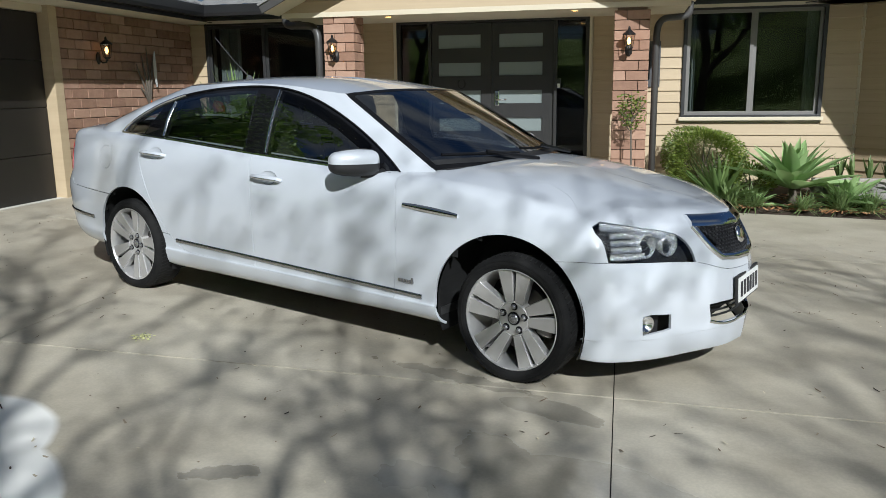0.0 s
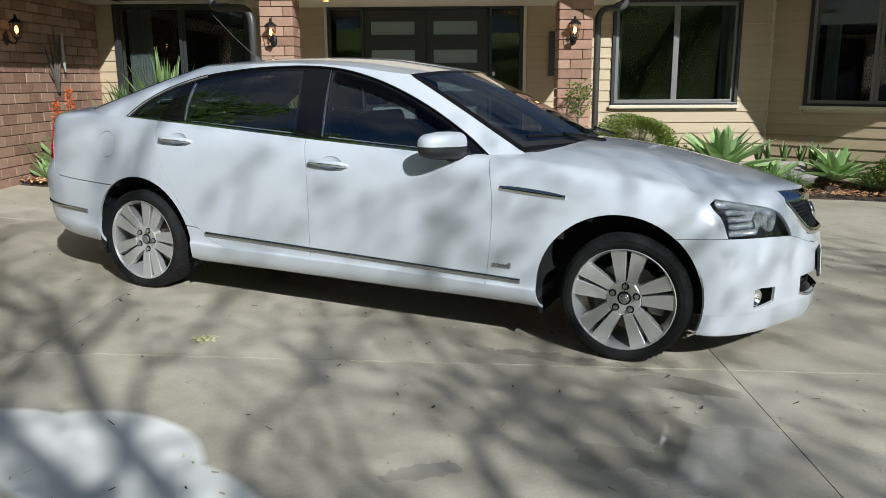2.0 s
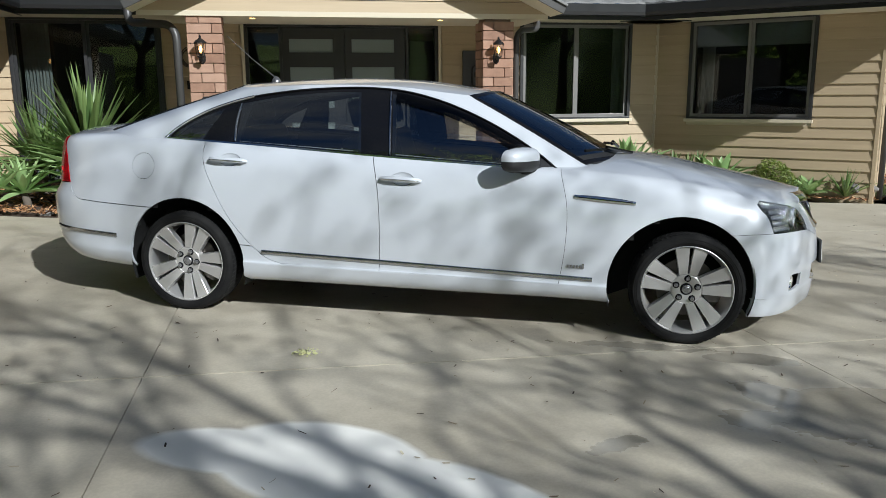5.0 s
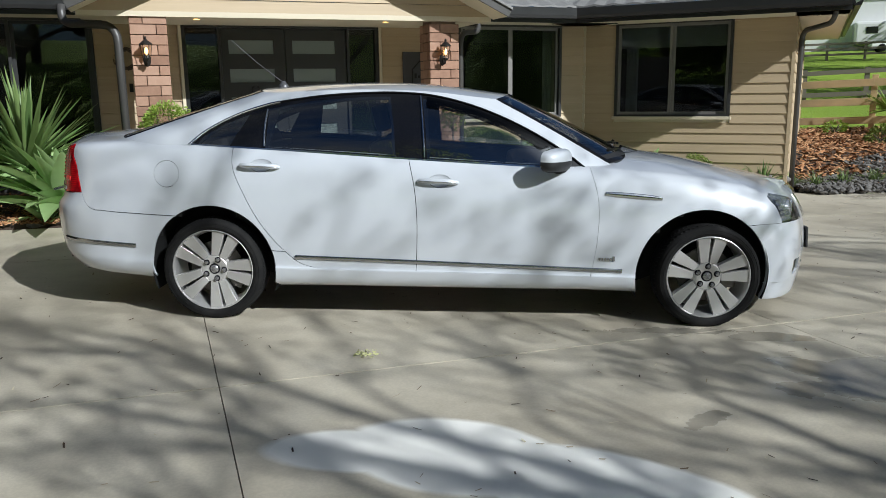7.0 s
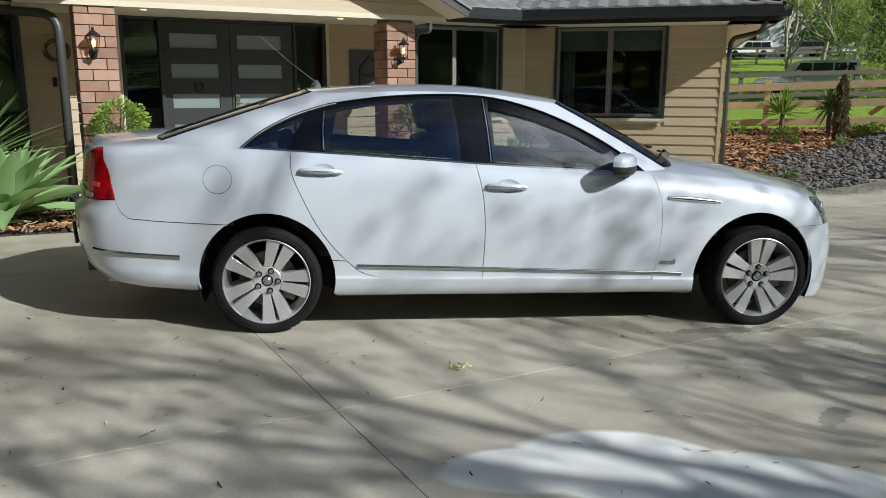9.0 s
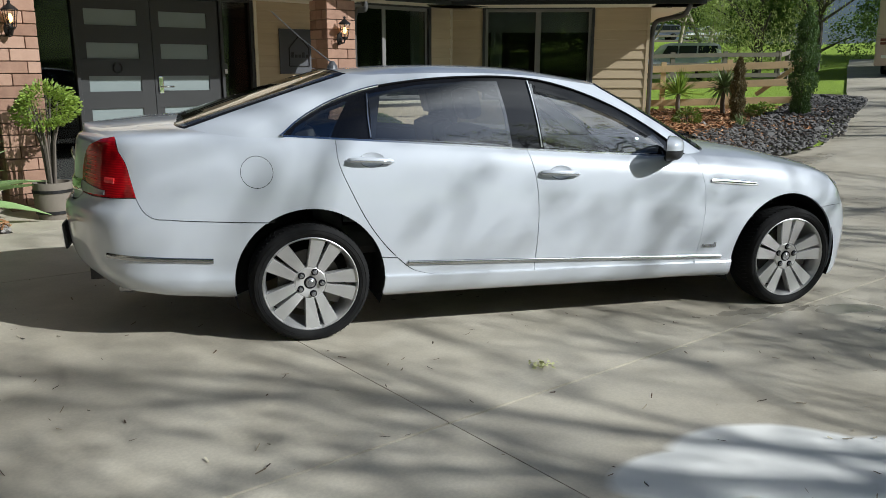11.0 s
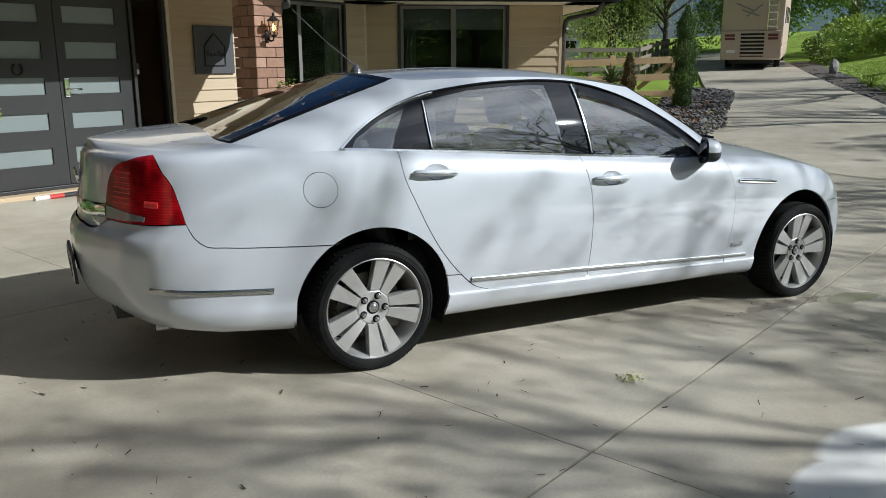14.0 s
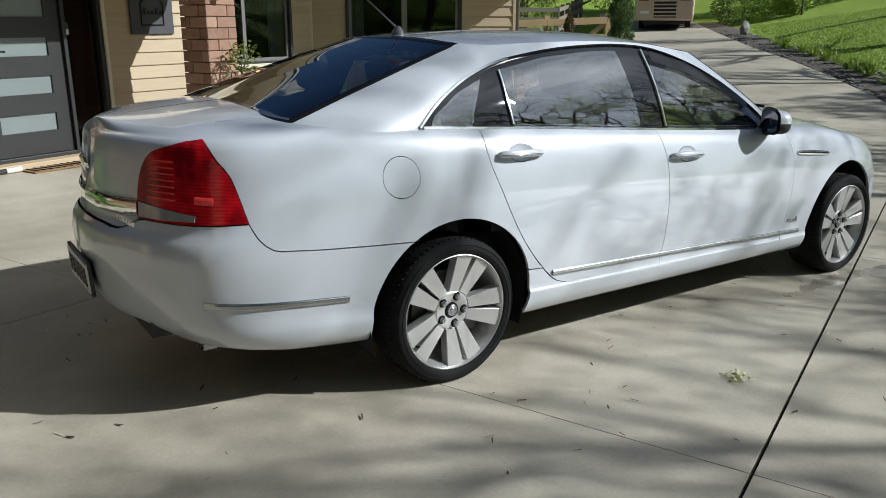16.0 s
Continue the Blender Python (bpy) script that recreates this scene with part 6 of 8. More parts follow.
# wheels
def wheel(sg, x, turn):
    """One wheel about the y axis; its outer face points to sg. The tyre is flat where it stands."""
    bm = lathe(bmesh.new(), [(.246, .095), (.253, .106), (.266, .113), (.286, .114), (.300, .106), (.310, .092), (.315, .066), (.317, .0), (.315, -.066), (.310, -.092), (.295, -.11), (.25, -.10)], 96)
    down = Vector((math.sin(radians(turn)), 0, -math.cos(radians(turn))))
    for v in bm.verts:
        d = v.co.dot(down)
        if d > .25:
            if d > .309:
                v.co += down * (.309 - d)
            v.co.y *= 1 + .9 * max(0, min(d, .309) - .25)
    w = part("wheel", bm, RUBBER, car, "black tyre on silver multi-spoke alloy", smooth=True)
    bm = bmesh.new()
    for k in range(72):
        a = 2 * math.pi * k / 72
        m = pose(0, 0, 0, 0, math.degrees(a), 0)
        if (m @ Vector((0, 0, 1))).dot(down) < .93:
            for y0, y1, r, skew in ((.034, .088, .3135, 14), (-.02, .03, .3160, -14)):
                cuboid(bm, -.0028, .0028, y0, y1, r - .003, r + .0022, m @ pose(0, 0, 0, 0, 0, skew))
    part("tread_groove", bm, LINER, w)
    bm = bmesh.new()
    for r in (.272, .291):
        lathe(bm, [(r - .0018, .1138), (r, .1156), (r + .0018, .1138)], 72)
    part("sidewall_ring", bm, RUBBER, w)
    bm = lathe(bmesh.new(), [(.250, .094), (.2515, .104), (.2475, .106), (.2435, .098), (.2375, .085), (.232, .06), (.224, .0), (.226, -.09), (.246, -.10)], 72)
    part("rim_barrel", bm, ALLOY_DARK, w, "silver alloy rim barrel", smooth=True, angle=40)
    bm = bmesh.new()
    for k in range(5):
        for h in (1, -1):
            m = pose(0, 0, 0, 0, 72 * k, 0)
            # a pair of blades about a thin slot, broad at the rim, with a raised bright edge
            plan = [(.0035, .084), (.047, .074), (.062, .128), (.0885, .2275), (.052, .2385), (.0115, .2435)]
            dish = lambda z: .070 + .026 * ((z - .07) / .17)**.8
            c = Vector((sum(p[0] for p in plan) / 6, 0, sum(p[1] for p in plan) / 6))
            rings = []
            for inset_, dy in ((.0045, .0), (.0022, -.0005), (.0, -.006), (-.001, -.045)):
                ring_ = []
                for px, pz in plan:
                    v = Vector((px, 0, pz))
                    v -= (v - c).normalized() * inset_
                    ring_.append(bm.verts.new(m @ Vector((h * v.x, dish(pz) + dy, v.z))))
                rings.append(ring_)
            bm.faces.new(rings[0]).material_index = 0
            for q, (r0, r1) in enumerate(zip(rings, rings[1:])):
                for i in range(6):
                    bm.faces.new((r0[i], r1[i], r1[(i + 1) % 6], r0[(i + 1) % 6])).material_index = 1 if q < 2 else 2
    bmesh.ops.recalc_face_normals(bm, faces=bm.faces)
    part("spokes", bm, [ALLOY, ALLOY_EDGE, ALLOY_DARK], w, "machined double spokes with bright edges")
    bm = lathe(bmesh.new(), [(.0, .066), (.034, .066), (.038, .0685), (.078, .0715), (.086, .066), (.090, .045), (.090, .02), (.0, .02)], 48)
    part("hub", bm, ALLOY, w, smooth=True, angle=35)
    bm = lathe(bmesh.new(), [(.0, .079), (.012, .079), (.016, .0765), (.022, .077), (.0255, .074), (.027, .066)], 28)
    part("centre_cap", bm, NUT, w, smooth=True, angle=30)
    bm = lathe(bmesh.new(), [(.026, .0712), (.031, .0715), (.034, .067)], 28)
    part("cap_ring", bm, TRIM_BLACK, w)
    for k in range(5):
        a = 2 * math.pi * k / 5
        at_ = Matrix.Translation((.0615 * math.sin(a), 0, .0615 * math.cos(a)))
        bm = lathe(bmesh.new(), [(.0, .0724), (.0175, .0724), (.0195, .070)], 20, at_)
        part("nut_recess", bm, TRIM_BLACK, w)
        bm = lathe(bmesh.new(), [(.0, .088), (.0085, .088), (.0125, .084), (.0138, .070)], 6, at_)
        part("wheel_nut", bm, NUT, w)
    bm = lathe(bmesh.new(), [(.0, -.01), (.165, -.01), (.165, .012), (.09, .014), (.0, .014)], 48)
    part("brake_disc", bm, BRAKE, w, smooth=True, angle=35)
    part("caliper", cuboid(bmesh.new(), -.19, -.10, -.03, .03, -.07, .08, Matrix(), .012), BRAKE, w)
    bm = tube(bmesh.new(), [(.132, .070, -.182), (.126, .098, -.176)], .0045, 6)
    part("valve", bm, TRIM_BLACK, w)
    w.matrix_local = pose(x, sg * .792, .325, 0, turn, 0 if sg > 0 else 180)
    return w


wheel(-1, 1.520, -3.0)
wheel(-1, -1.505, -22.0)
wheel(1, 1.520, 30.0)
wheel(1, -1.505, 10.0)


# ---------- planting ----------
def mesh_of(name, V, F, material, smooth=True):
    me = bpy.data.meshes.new(name)
    me.from_pydata([tuple(v) for v in V], [], F)
    for p in me.polygons:
        p.use_smooth = smooth
    for m in material if isinstance(material, (list, tuple)) else [material]:
        me.materials.append(m)
    return me


def blade(L, W, curl, n=7, fold=.35, wide=.4):
    """A leaf from the origin along +x rising in z: widest part-way, folded along its middle."""
    V, F = [], []
    for i in range(n + 1):
        t = i / n
        w = W * (math.sin(math.pi * min(1, t / wide * .5)) if t < wide else (1 - ((t - wide) / (1 - wide))**1.7)) * .5
        w = max(w, W * .16 * (1 - t))
        x, z = L * t, -curl * L * t * t
        V += [(x, -w, z + w * fold), (x, 0, z), (x, w, z + w * fold)]
    for i in range(n):
        a = i * 3
        F += [(a, a + 3, a + 4, a + 1), (a + 1, a + 4, a + 5, a + 2)]
    return V, F


def rosette(name, label, cat_, x, y, z, n, L, W, material, curl=.25, up=(15, 80), seed=1, stem=0.0, group=""):
    """A rosette of large leaves; each leaf an object on a shared mesh."""
    rnd = random.Random(seed)
    t = thing(name, label, cat_, pose(x, y, z), group)
    kinds = []
    for k in range(3):
        V, F = blade(1, W / L, curl * (.6 + .5 * k), fold=.45)
        kinds.append(mesh_of("leaf", V, F, material))
    if stem:
        part("stem", tube(bmesh.new(), [(0, 0, -.05), (.02, .01, stem * .5), (0, 0, stem)], [.05, .045, .04], 8), TWIG, t, smooth=True)
    for k in range(n):
        f = k / n
        el = up[0] + (up[1] - up[0]) * f + rnd.uniform(-7, 7)
        ob = new("leaf", kinds[rnd.randrange(3)])
        ob.parent = t
        s = L * (1.05 - .35 * f) * rnd.uniform(.85, 1.1)
        ob.matrix_local = pose(0, 0, stem + .02 * f, 0, 0, k * 137.5 + rnd.uniform(-12, 12)) @ pose(.02, 0, 0, rnd.uniform(-12, 12), -el, 0) @ Matrix.Diagonal((s, s, s, 1))
    return t


def spiky(name, label, cat_, x, y, z, n, L, W, material, curl=.12, up=(5, 85), seed=1, stem=0.0, spread=0.0):
    """A plant of many narrow blades, joined in one mesh."""
    rnd = random.Random(seed)
    t = thing(name, label, cat_, pose(x, y, z))
    V, F = [], []
    for k in range(n):
        el = rnd.uniform(*up)
        l = L * rnd.uniform(.7, 1.1)
        bv, bf = blade(l, W * rnd.uniform(.8, 1.2), curl * rnd.uniform(.2, 1.6) * (1 - el / 110), 4, .5, .3)
        m = pose(rnd.uniform(-spread, spread), rnd.uniform(-spread, spread), stem, 0, 0, rnd.uniform(0, 360)) @ pose(.015, 0, 0, rnd.uniform(-20, 20), -el, 0)
        b = len(V)
        V += [m @ Vector(v) for v in bv]
        F += [tuple(b + i for i in f) for f in bf]
    me = mesh_of("leaves", V, F, material)
    ob = new("leaves", me)
    ob.parent = t
    if stem:
        part("stem", tube(bmesh.new(), [(.03, 0, -.05), (-.02, .01, stem * .5), (0, 0, stem + .05)], [.06, .05, .045], 8), TWIG, t, smooth=True)
    return t


def leaf_cloud(pts, size, seed=1, flat=.5, long=1.5):
    """Small folded leaves at points, each turned at random."""
    rng = np.random.default_rng(seed)
    n = len(pts)
    d = rng.normal(size=(n, 3))
    d[:, 2] *= flat
    d /= np.linalg.norm(d, axis=1)[:, None]
    e = rng.normal(size=(n, 3))
    e -= d * np.sum(d * e, 1)[:, None]
    e /= np.linalg.norm(e, axis=1)[:, None]
    nn = np.cross(d, e)
    s = size * rng.uniform(.6, 1.3, (n, 1))
    P = np.asarray(pts)
    a, b = P, P + d * s * long
    mid = P + d * s * long * .5 - nn * s * .12
    c, f = mid + e * s * .42 + nn * s * .2, mid - e * s * .42 + nn * s * .2
    V = np.stack([a, c, b, f], 1).reshape(-1, 3)
    F = [(4 * i, 4 * i + 1, 4 * i + 2) for i in range(n)] + [(4 * i, 4 * i + 2, 4 * i + 3) for i in range(n)]
    return V, F


def shell_points(n, r, seed, lumps=7, inner=.55, squash=1.0):
    """Points in a lumpy crown, thicker towards its outside."""
    rng = np.random.default_rng(seed)
    d = rng.normal(size=(n, 3))
    d /= np.linalg.norm(d, axis=1)[:, None]
    ld = rng.normal(size=(lumps, 3))
    ld /= np.linalg.norm(ld, axis=1)[:, None]
    bump = np.max(np.clip(d @ ld.T, 0, 1)**4, axis=1)
    rad = r * (.72 + .36 * bump) * (inner + (1 - inner) * rng.uniform(0, 1, n)**.5)
    p = d * rad[:, None]
    p[:, 2] *= squash
    return p


def shrub(name, label, x, y, z, r, n, size, material, seed, squash=.85, stems=True, lift=None, cat_="bush"):
    t = thing(name, label, cat_, pose(x, y, z))
    h = r * squash if lift is None else lift
    p = shell_points(n, r, seed, 9, .5, squash) + [0, 0, h]
    p = p[p[:, 2] > .01]
    V, F = leaf_cloud(p, size, seed)
    ob = new("foliage", mesh_of("foliage", V, F, material, False))
    ob.parent = t
    ob["kind"] = "stuff"
    if stems:
        bm = bmesh.new()
        rnd = random.Random(seed)
        for k in range(9):
            a = rnd.uniform(0, 6.28)
            q = (r * .55 * math.cos(a), r * .55 * math.sin(a), h + rnd.uniform(-.1, .5) * r)
            tube(bm, [(0.02 * math.cos(a), .02 * math.sin(a), -.03), (q[0] * .35, q[1] * .35, q[2] * .55), q], [.016, .012, .005], 5)
        part("stems", bm, TWIG, t)
    return t


# right-hand bed along the house
bedR = strip_mesh("garden_soil", list(np.arange(1.0, 5.4, .16)), list(np.arange(9.3, 11.1, .16)), lambda x, y: gz(x, y) - .02 + .05 * smooth01((y - (9.46 if x < 3.4 else 9.44 - (x - 3.4) * .30)) / .25) + .16 * smooth01((y - 9.6) / 1.1) + .015 * noise.noise((x * 4, y * 4, 0)), SOIL, mask=lambda x, y: y > (9.50 if x < 1.6 else 9.40 if x < 3.4 else 9.38 - (x - 3.4) * .30) and x - 2.9 + y - 11.05 < .05, label="dark garden soil", category="soil")
bedL = strip_mesh("garden_soil_left", list(np.arange(-6.4, -3.9, .16)), list(np.arange(8.72, 11.1, .16)), lambda x, y: gz(x, y) - .012 + .055 * smooth01((y - 8.74) / .25) + .04 * noise.noise((x * 3, y * 3, 0)) * smooth01((y - 8.8) / .3), SOIL, label="dark garden soil with bark", category="soil")


def mulch(name, n, region, height, size, seed):
    """A spread of bark chips, each a small wedge, in one mesh."""
    rng = np.random.default_rng(seed)
    V, F = [], []
    k = 0
    while k < n:
        x, y = region(rng)
        k += 1
        z = height(x, y)
        m = pose(x, y, z + rng.uniform(.0, .02), rng.uniform(-35, 35), rng.uniform(-30, 30), rng.uniform(0, 360))
        l, w, h = size * rng.uniform(.5, 1.5), size * rng.uniform(.2, .45), size * .12
        b = len(V)
        V += [m @ Vector(v) for v in ((-l, -w, 0), (l, -w * .7, 0), (l * .9, w, 0), (-l, w * .8, 0), (0, 0, h))]
        F += [(b, b + 1, b + 4), (b + 1, b + 2, b + 4), (b + 2, b + 3, b + 4), (b + 3, b, b + 4)]
    ob = new(name, mesh_of(name, V, F, BARK, False))
    return tagged(ob, "reddish brown bark mulch chips", "mulch", kind="stuff")


def regL(rng):
    return rng.uniform(-6.35, -3.95), 8.74 + rng.uniform(0, 1)**1.7 * 2.0


mulch("bark_mulch", 1500, regL, lambda x, y: gz(x, y) + .05, .035, 2)


def regR(rng):
    x = rng.uniform(1.05, 5.2)
    return x, (9.46 if x < 3.4 else 9.42 - (x - 3.4) * .32) + rng.uniform(0, 1)**1.5 * .8


mulch("bark_mulch", 1100, regR, lambda x, y: gz(x, y) + .05 + .16 * smooth01((y - 9.6) / 1.1), .03, 3)

shrub("box_bush", "rounded green-gold clipped bush by the weatherboards", 1.0, 10.42, .02, .53, 15000, .021, BUSH, 5, .88)
spiky("spear_plant", "spiky green spear-leaved plant in the bed", "yucca", 1.17, 9.95, -.02, 44, .70, .075, YUCCA, .1, (20, 88), 6)
rosette("agave", "broad green agave rosette in the garden bed", "agave", 1.98, 9.92, .04, 40, .78, .21, AGAVE, .12, (14, 86), 7, .12, group="agaves")
rosette("agave", "small green agave beside stones", "agave", 1.58, 9.75, -.03, 15, .30, .09, AGAVE, .2, (12, 80), 17, group="agaves")
rosette("agave", "smaller pale green agave rosette by the kerb", "agave", 2.57, 9.82, -.01, 24, .52, .16, AGAVE, .15, (14, 84), 8, group="agaves")
rosette("agave", "green agave rosette below the bay window", "agave", 3.42, 9.95, .05, 28, .60, .18, AGAVE, .15, (14, 84), 9, group="agaves")
rosette("agave", "small agave at the bed's edge", "agave", 3.78, 9.75, -.02, 14, .32, .11, AGAVE, .2, (12, 80), 19, group="agaves")
rosette("agave", "agave rosette near the bay corner", "agave", 4.40, 9.30, -.05, 18, .40, .12, AGAVE, .2, (12, 80), 20, group="agaves")
for i, (x, y, L, s) in enumerate(((2.45, 9.62, .26, 10), (1.50, 9.62, .22, 11), (2.75, 9.58, .22, 12), (2.05, 9.55, .18, 13), (1.28, 9.66, .24, 14), (4.12, 9.30, .24, 15))):
    spiky("grass_tuft", "low striped grass tuft at the kerb", "grass tuft", x, y, gz(x, y) + .05, 130, L * 1.35, .014, TUFT, .6, (15, 85), s, spread=.05)
shrub("low_shrub", "low glossy green shrub in the bed", 3.98, 9.52, -.05, .30, 2600, .024, BUSH, 21, .8)
shrub("low_shrub", "low yellow-green shrub behind the agaves", 1.55, 10.05, .0, .30, 2600, .024, BUSH, 22, .8)
for i, (x, y) in enumerate(((2.62, 10.45), (2.78, 10.50), (2.95, 10.42), (3.12, 10.30), (3.22, 10.20))):
    spiky("snake_plant", "upright grey-green snake plant in the raised bed", "snake plant", x, y, .22, 9, .30, .05, TUFT, .05, (62, 88), 30 + i)
spiky("spear_plant", "spiky green plant against the bay wall", "yucca", 4.75, 9.02, -.05, 40, .42, .035, YUCCA, .1, (20, 88), 36)

# stones
ROCKS = []
for k in range(7):
    bm = bmesh.new()
    bmesh.ops.create_icosphere(bm, subdivisions=2, radius=1)
    for v in bm.verts:
        n0 = noise.noise(v.co * 1.1 + Vector((k * 7.3, 0, 0)))
        n1 = noise.noise(v.co * 2.6 + Vector((0, k * 5.1, 0)))
        v.co *= .85 + .38 * n0 + .16 * n1
        v.co.x *= 1.25
        v.co.z *= .66
    me = bpy.data.meshes.new("stone")
    bm.to_mesh(me)
    bm.free()
    me.materials.append(STONE)
    ROCKS.append(me)


# angular dark pieces for the drive's edge
SLATE = plain("volcanic_stone", (0.115, 0.108, 0.102), 0.8, 0, 0.75, 5, 0.5)
SLATES = []
for k in range(7):
    bm = bmesh.new()
    bmesh.ops.create_icosphere(bm, subdivisions=1, radius=1)
    for v in bm.verts:
        v.co *= .8 + .5 * noise.noise(v.co * 1.7 + Vector((0, 0, k * 3.7)))
        v.co.x *= 1.4
        v.co.z *= .55
    me = bpy.data.meshes.new("stone")
    bm.to_mesh(me)
    bm.free()
    me.materials.append(SLATE)
    SLATES.append(me)


def stone(x, y, z, s, rnd, label="rough grey garden stone", group="garden stones", kinds=ROCKS):
    ob = new("stone", kinds[rnd.randrange(7)])
    ob.matrix_world = pose(x, y, z + s * .28, rnd.uniform(-15, 15), rnd.uniform(-15, 15), rnd.uniform(0, 360)) @ Matrix.Diagonal((s, s * rnd.uniform(.75, 1), s * rnd.uniform(.8, 1.1), 1))
    return tagged(ob, label, "stone", group)


rnd = random.Random(12)
for k in range(24):
    x = rnd.uniform(2.25, 3.3)
    stone(x, 10.12 + rnd.uniform(-.12, .12), .10 + rnd.uniform(0, .08), rnd.uniform(.05, .10), rnd)
for x, y, s in ((2.75, 9.98, .16), (2.95, 9.92, .18), (3.05, 10.02, .14), (2.62, 10.05, .13), (4.9, 9.05, .10), (5.1, 8.98, .09)):
    stone(x, y, .03, s, rnd)
# raised planter of stone behind the agaves
tagged(block("planter_edge", (2.25, 3.15, 10.15, 10.24, .0, .27), plain("planter_block", (.33, .30, .26), .8, 0, .15, 8, .3), bevel=.015), "low concrete block planter edge", "planter")

# left-hand bed
rosette("agave", "large blue-green agave beside the entry path", "agave", -4.55, 9.12, .06, 46, 1.05, .27, AGAVE, .22, (14, 84), 40, .14, group="agaves")
rosette("agave", "young agave tucked beside the large one", "agave", -4.75, 9.05, .06, 18, .46, .13, AGAVE, .25, (10, 80), 41, group="agaves")
spiky("yucca", "tall spiky yucca before the sliding door", "yucca", -4.95, 9.65, .06, 130, 1.08, .07, YUCCA, .1, (-5, 86), 42, .55)
spiky("yucca", "spiky yucca by the brick wall", "yucca", -5.55, 9.95, .06, 100, .85, .055, YUCCA, .1, (5, 86), 43, .42)
rosette("aloe", "blue-green aloe with thick leaves", "aloe", -5.95, 9.12, .08, 34, .66, .10, AGAVE, -.12, (15, 80), 44, .18)
rosette("aloe", "green aloe beside the garage wall", "aloe", -6.12, 8.98, .08, 22, .40, .07, AGAVE, -.12, (15, 80), 45, .10)
rosette("aloe", "sprawling aloe on bare stems", "aloe", -5.55, 9.15, .08, 32, .60, .09, AGAVE, .1, (5, 80), 46, .22)
for x, y, h in ((-5.95, 9.2, 1.05), (-6.15, 9.25, .9)):
    t = thing("aloe_flower", "orange aloe flower spike", "flower", pose(x, y, .15))
    part("stalk", tube(bmesh.new(), [(0, 0, 0), (.03, 0, h * .5), (.02, 0, h)], .008, 6), TWIG, t)
    p = np.array([[.02 + .035 * math.cos(k * 2.4) * (1 - k / 160), .035 * math.sin(k * 2.4) * (1 - k / 160), h - .2 + k * .0022] for k in range(110)])
    V, F = leaf_cloud(p, .022, 3, 1.0, 2.2)
    part("bloom", bmesh.new(), FLOWER, t).data = mesh_of("bloom", V, F, FLOWER, False)
for k in range(6):
    stone(-4.0 - k * .42, 8.82 + rnd.uniform(-.03, .04), .06, rnd.uniform(.05, .09), rnd)
# barrel with a shrub by the pillar
pot = thing("barrel_planter", "weathered half-barrel planter by the porch pillar", "planter", pose(-3.47, 9.30, gz(-3.47, 9.3)))
bm = lathe(bmesh.new(), [(.0, .0), (.145, .0), (.168, .12), (.175, .22), (.172, .35), (.155, .35), (.152, .30), (.0, .30)], 20, pose(0, 0, 0, 90))
part("staves", bm, GREYWOOD, pot, smooth=True, angle=35)
for z, r in ((.07, .163), (.27, .178)):
    bm = lathe(bmesh.new(), [(r - .004, z - .014), (r + .003, z - .014), (r + .003, z + .014), (r - .004, z + .014)], 28, pose(0, 0, 0, 90), close=True)
    part("hoop", bm, IRON, pot)
shrub("potted_shrub", "airy lime-green shrub growing from the barrel", -3.47, 9.30, .30, .30, 2600, .023, LIME, 50, .75, True, .80)
# small standard tree by the second pillar
sap = thing("standard_tree", "slim standard tree with a small leafy head", "small tree", pose(.10, 9.52, gz(.1, 9.52)))
bm = tube(bmesh.new(), [(0, 0, 0), (.01, 0, .5), (-.005, .01, .9), (.0, 0, 1.15)], [.014, .012, .010, .007], 6)
rr = random.Random(3)
for k in range(9):
    a = rr.uniform(0, 6.28)
    tube(bm, [(0, 0, .85 + k * .03), (.10 * math.cos(a), .10 * math.sin(a), .98 + k * .03), (.17 * math.cos(a), .17 * math.sin(a), 1.02 + k * .04)], [.006, .005, .002], 5)
part("trunk", bm, TWIG, sap)
p = shell_points(330, .21, 60, 6, .3, 1.2) + [0, 0, 1.14]
V, F = leaf_cloud(p, .03, 61)
ob = new("foliage", mesh_of("foliage", V, F, BUSH, False))
ob.parent = sap
sp0 = tagged(new("pot_tub", None), "dark round tub holding the small tree", "pot")
sp0.matrix_world = pose(.10, 9.52, gz(.1, 9.52))
bm = lathe(bmesh.new(), [(.0, .0), (.11, .0), (.14, .24), (.15, .25), (.13, .25), (.12, .2), (.0, .2)], 24, pose(0, 0, 0, 90))
part("tub", bm, PLASTIC, sp0, smooth=True, angle=40)
# striped bar and mat on the porch
bar = thing("striped_bar", "red, white and black striped bar on the paving", "barrier bar", pose(-2.35, 10.74, gz(-2, 10.7) + .025, 0, 0, 4))
for k, c in enumerate(((.7, .68, .64), (.45, .04, .03), (.02, .02, .02), (.7, .68, .64))):
    bm = tube(bmesh.new(), [(k * .16, 0, 0), (k * .16 + .158, 0, 0)], .025, 10)
    part("band", bm, plain("band_%s" % "abcd"[k], c, .5), bar)
mat_ = thing("door_mat", "brown coir door mat with a metal grate", "door mat", pose(-1.35, 10.72, gz(-1.3, 10.7) + .004, 0, 0, 3))
part("coir", cuboid(bmesh.new(), -.35, .35, -.12, .12, 0, .018, Matrix(), .004), plain("coir", (.23, .14, .06), .95, 0, .3, 40, .6), mat_)
bm = bmesh.new()
for k in range(8):
    cuboid(bm, -.30 + k * .075, -.285 + k * .075, -.10, .10, .018, .026)
part("grate", bm, IRON, mat_)

# planted bank right of the house: bark, stones, fence


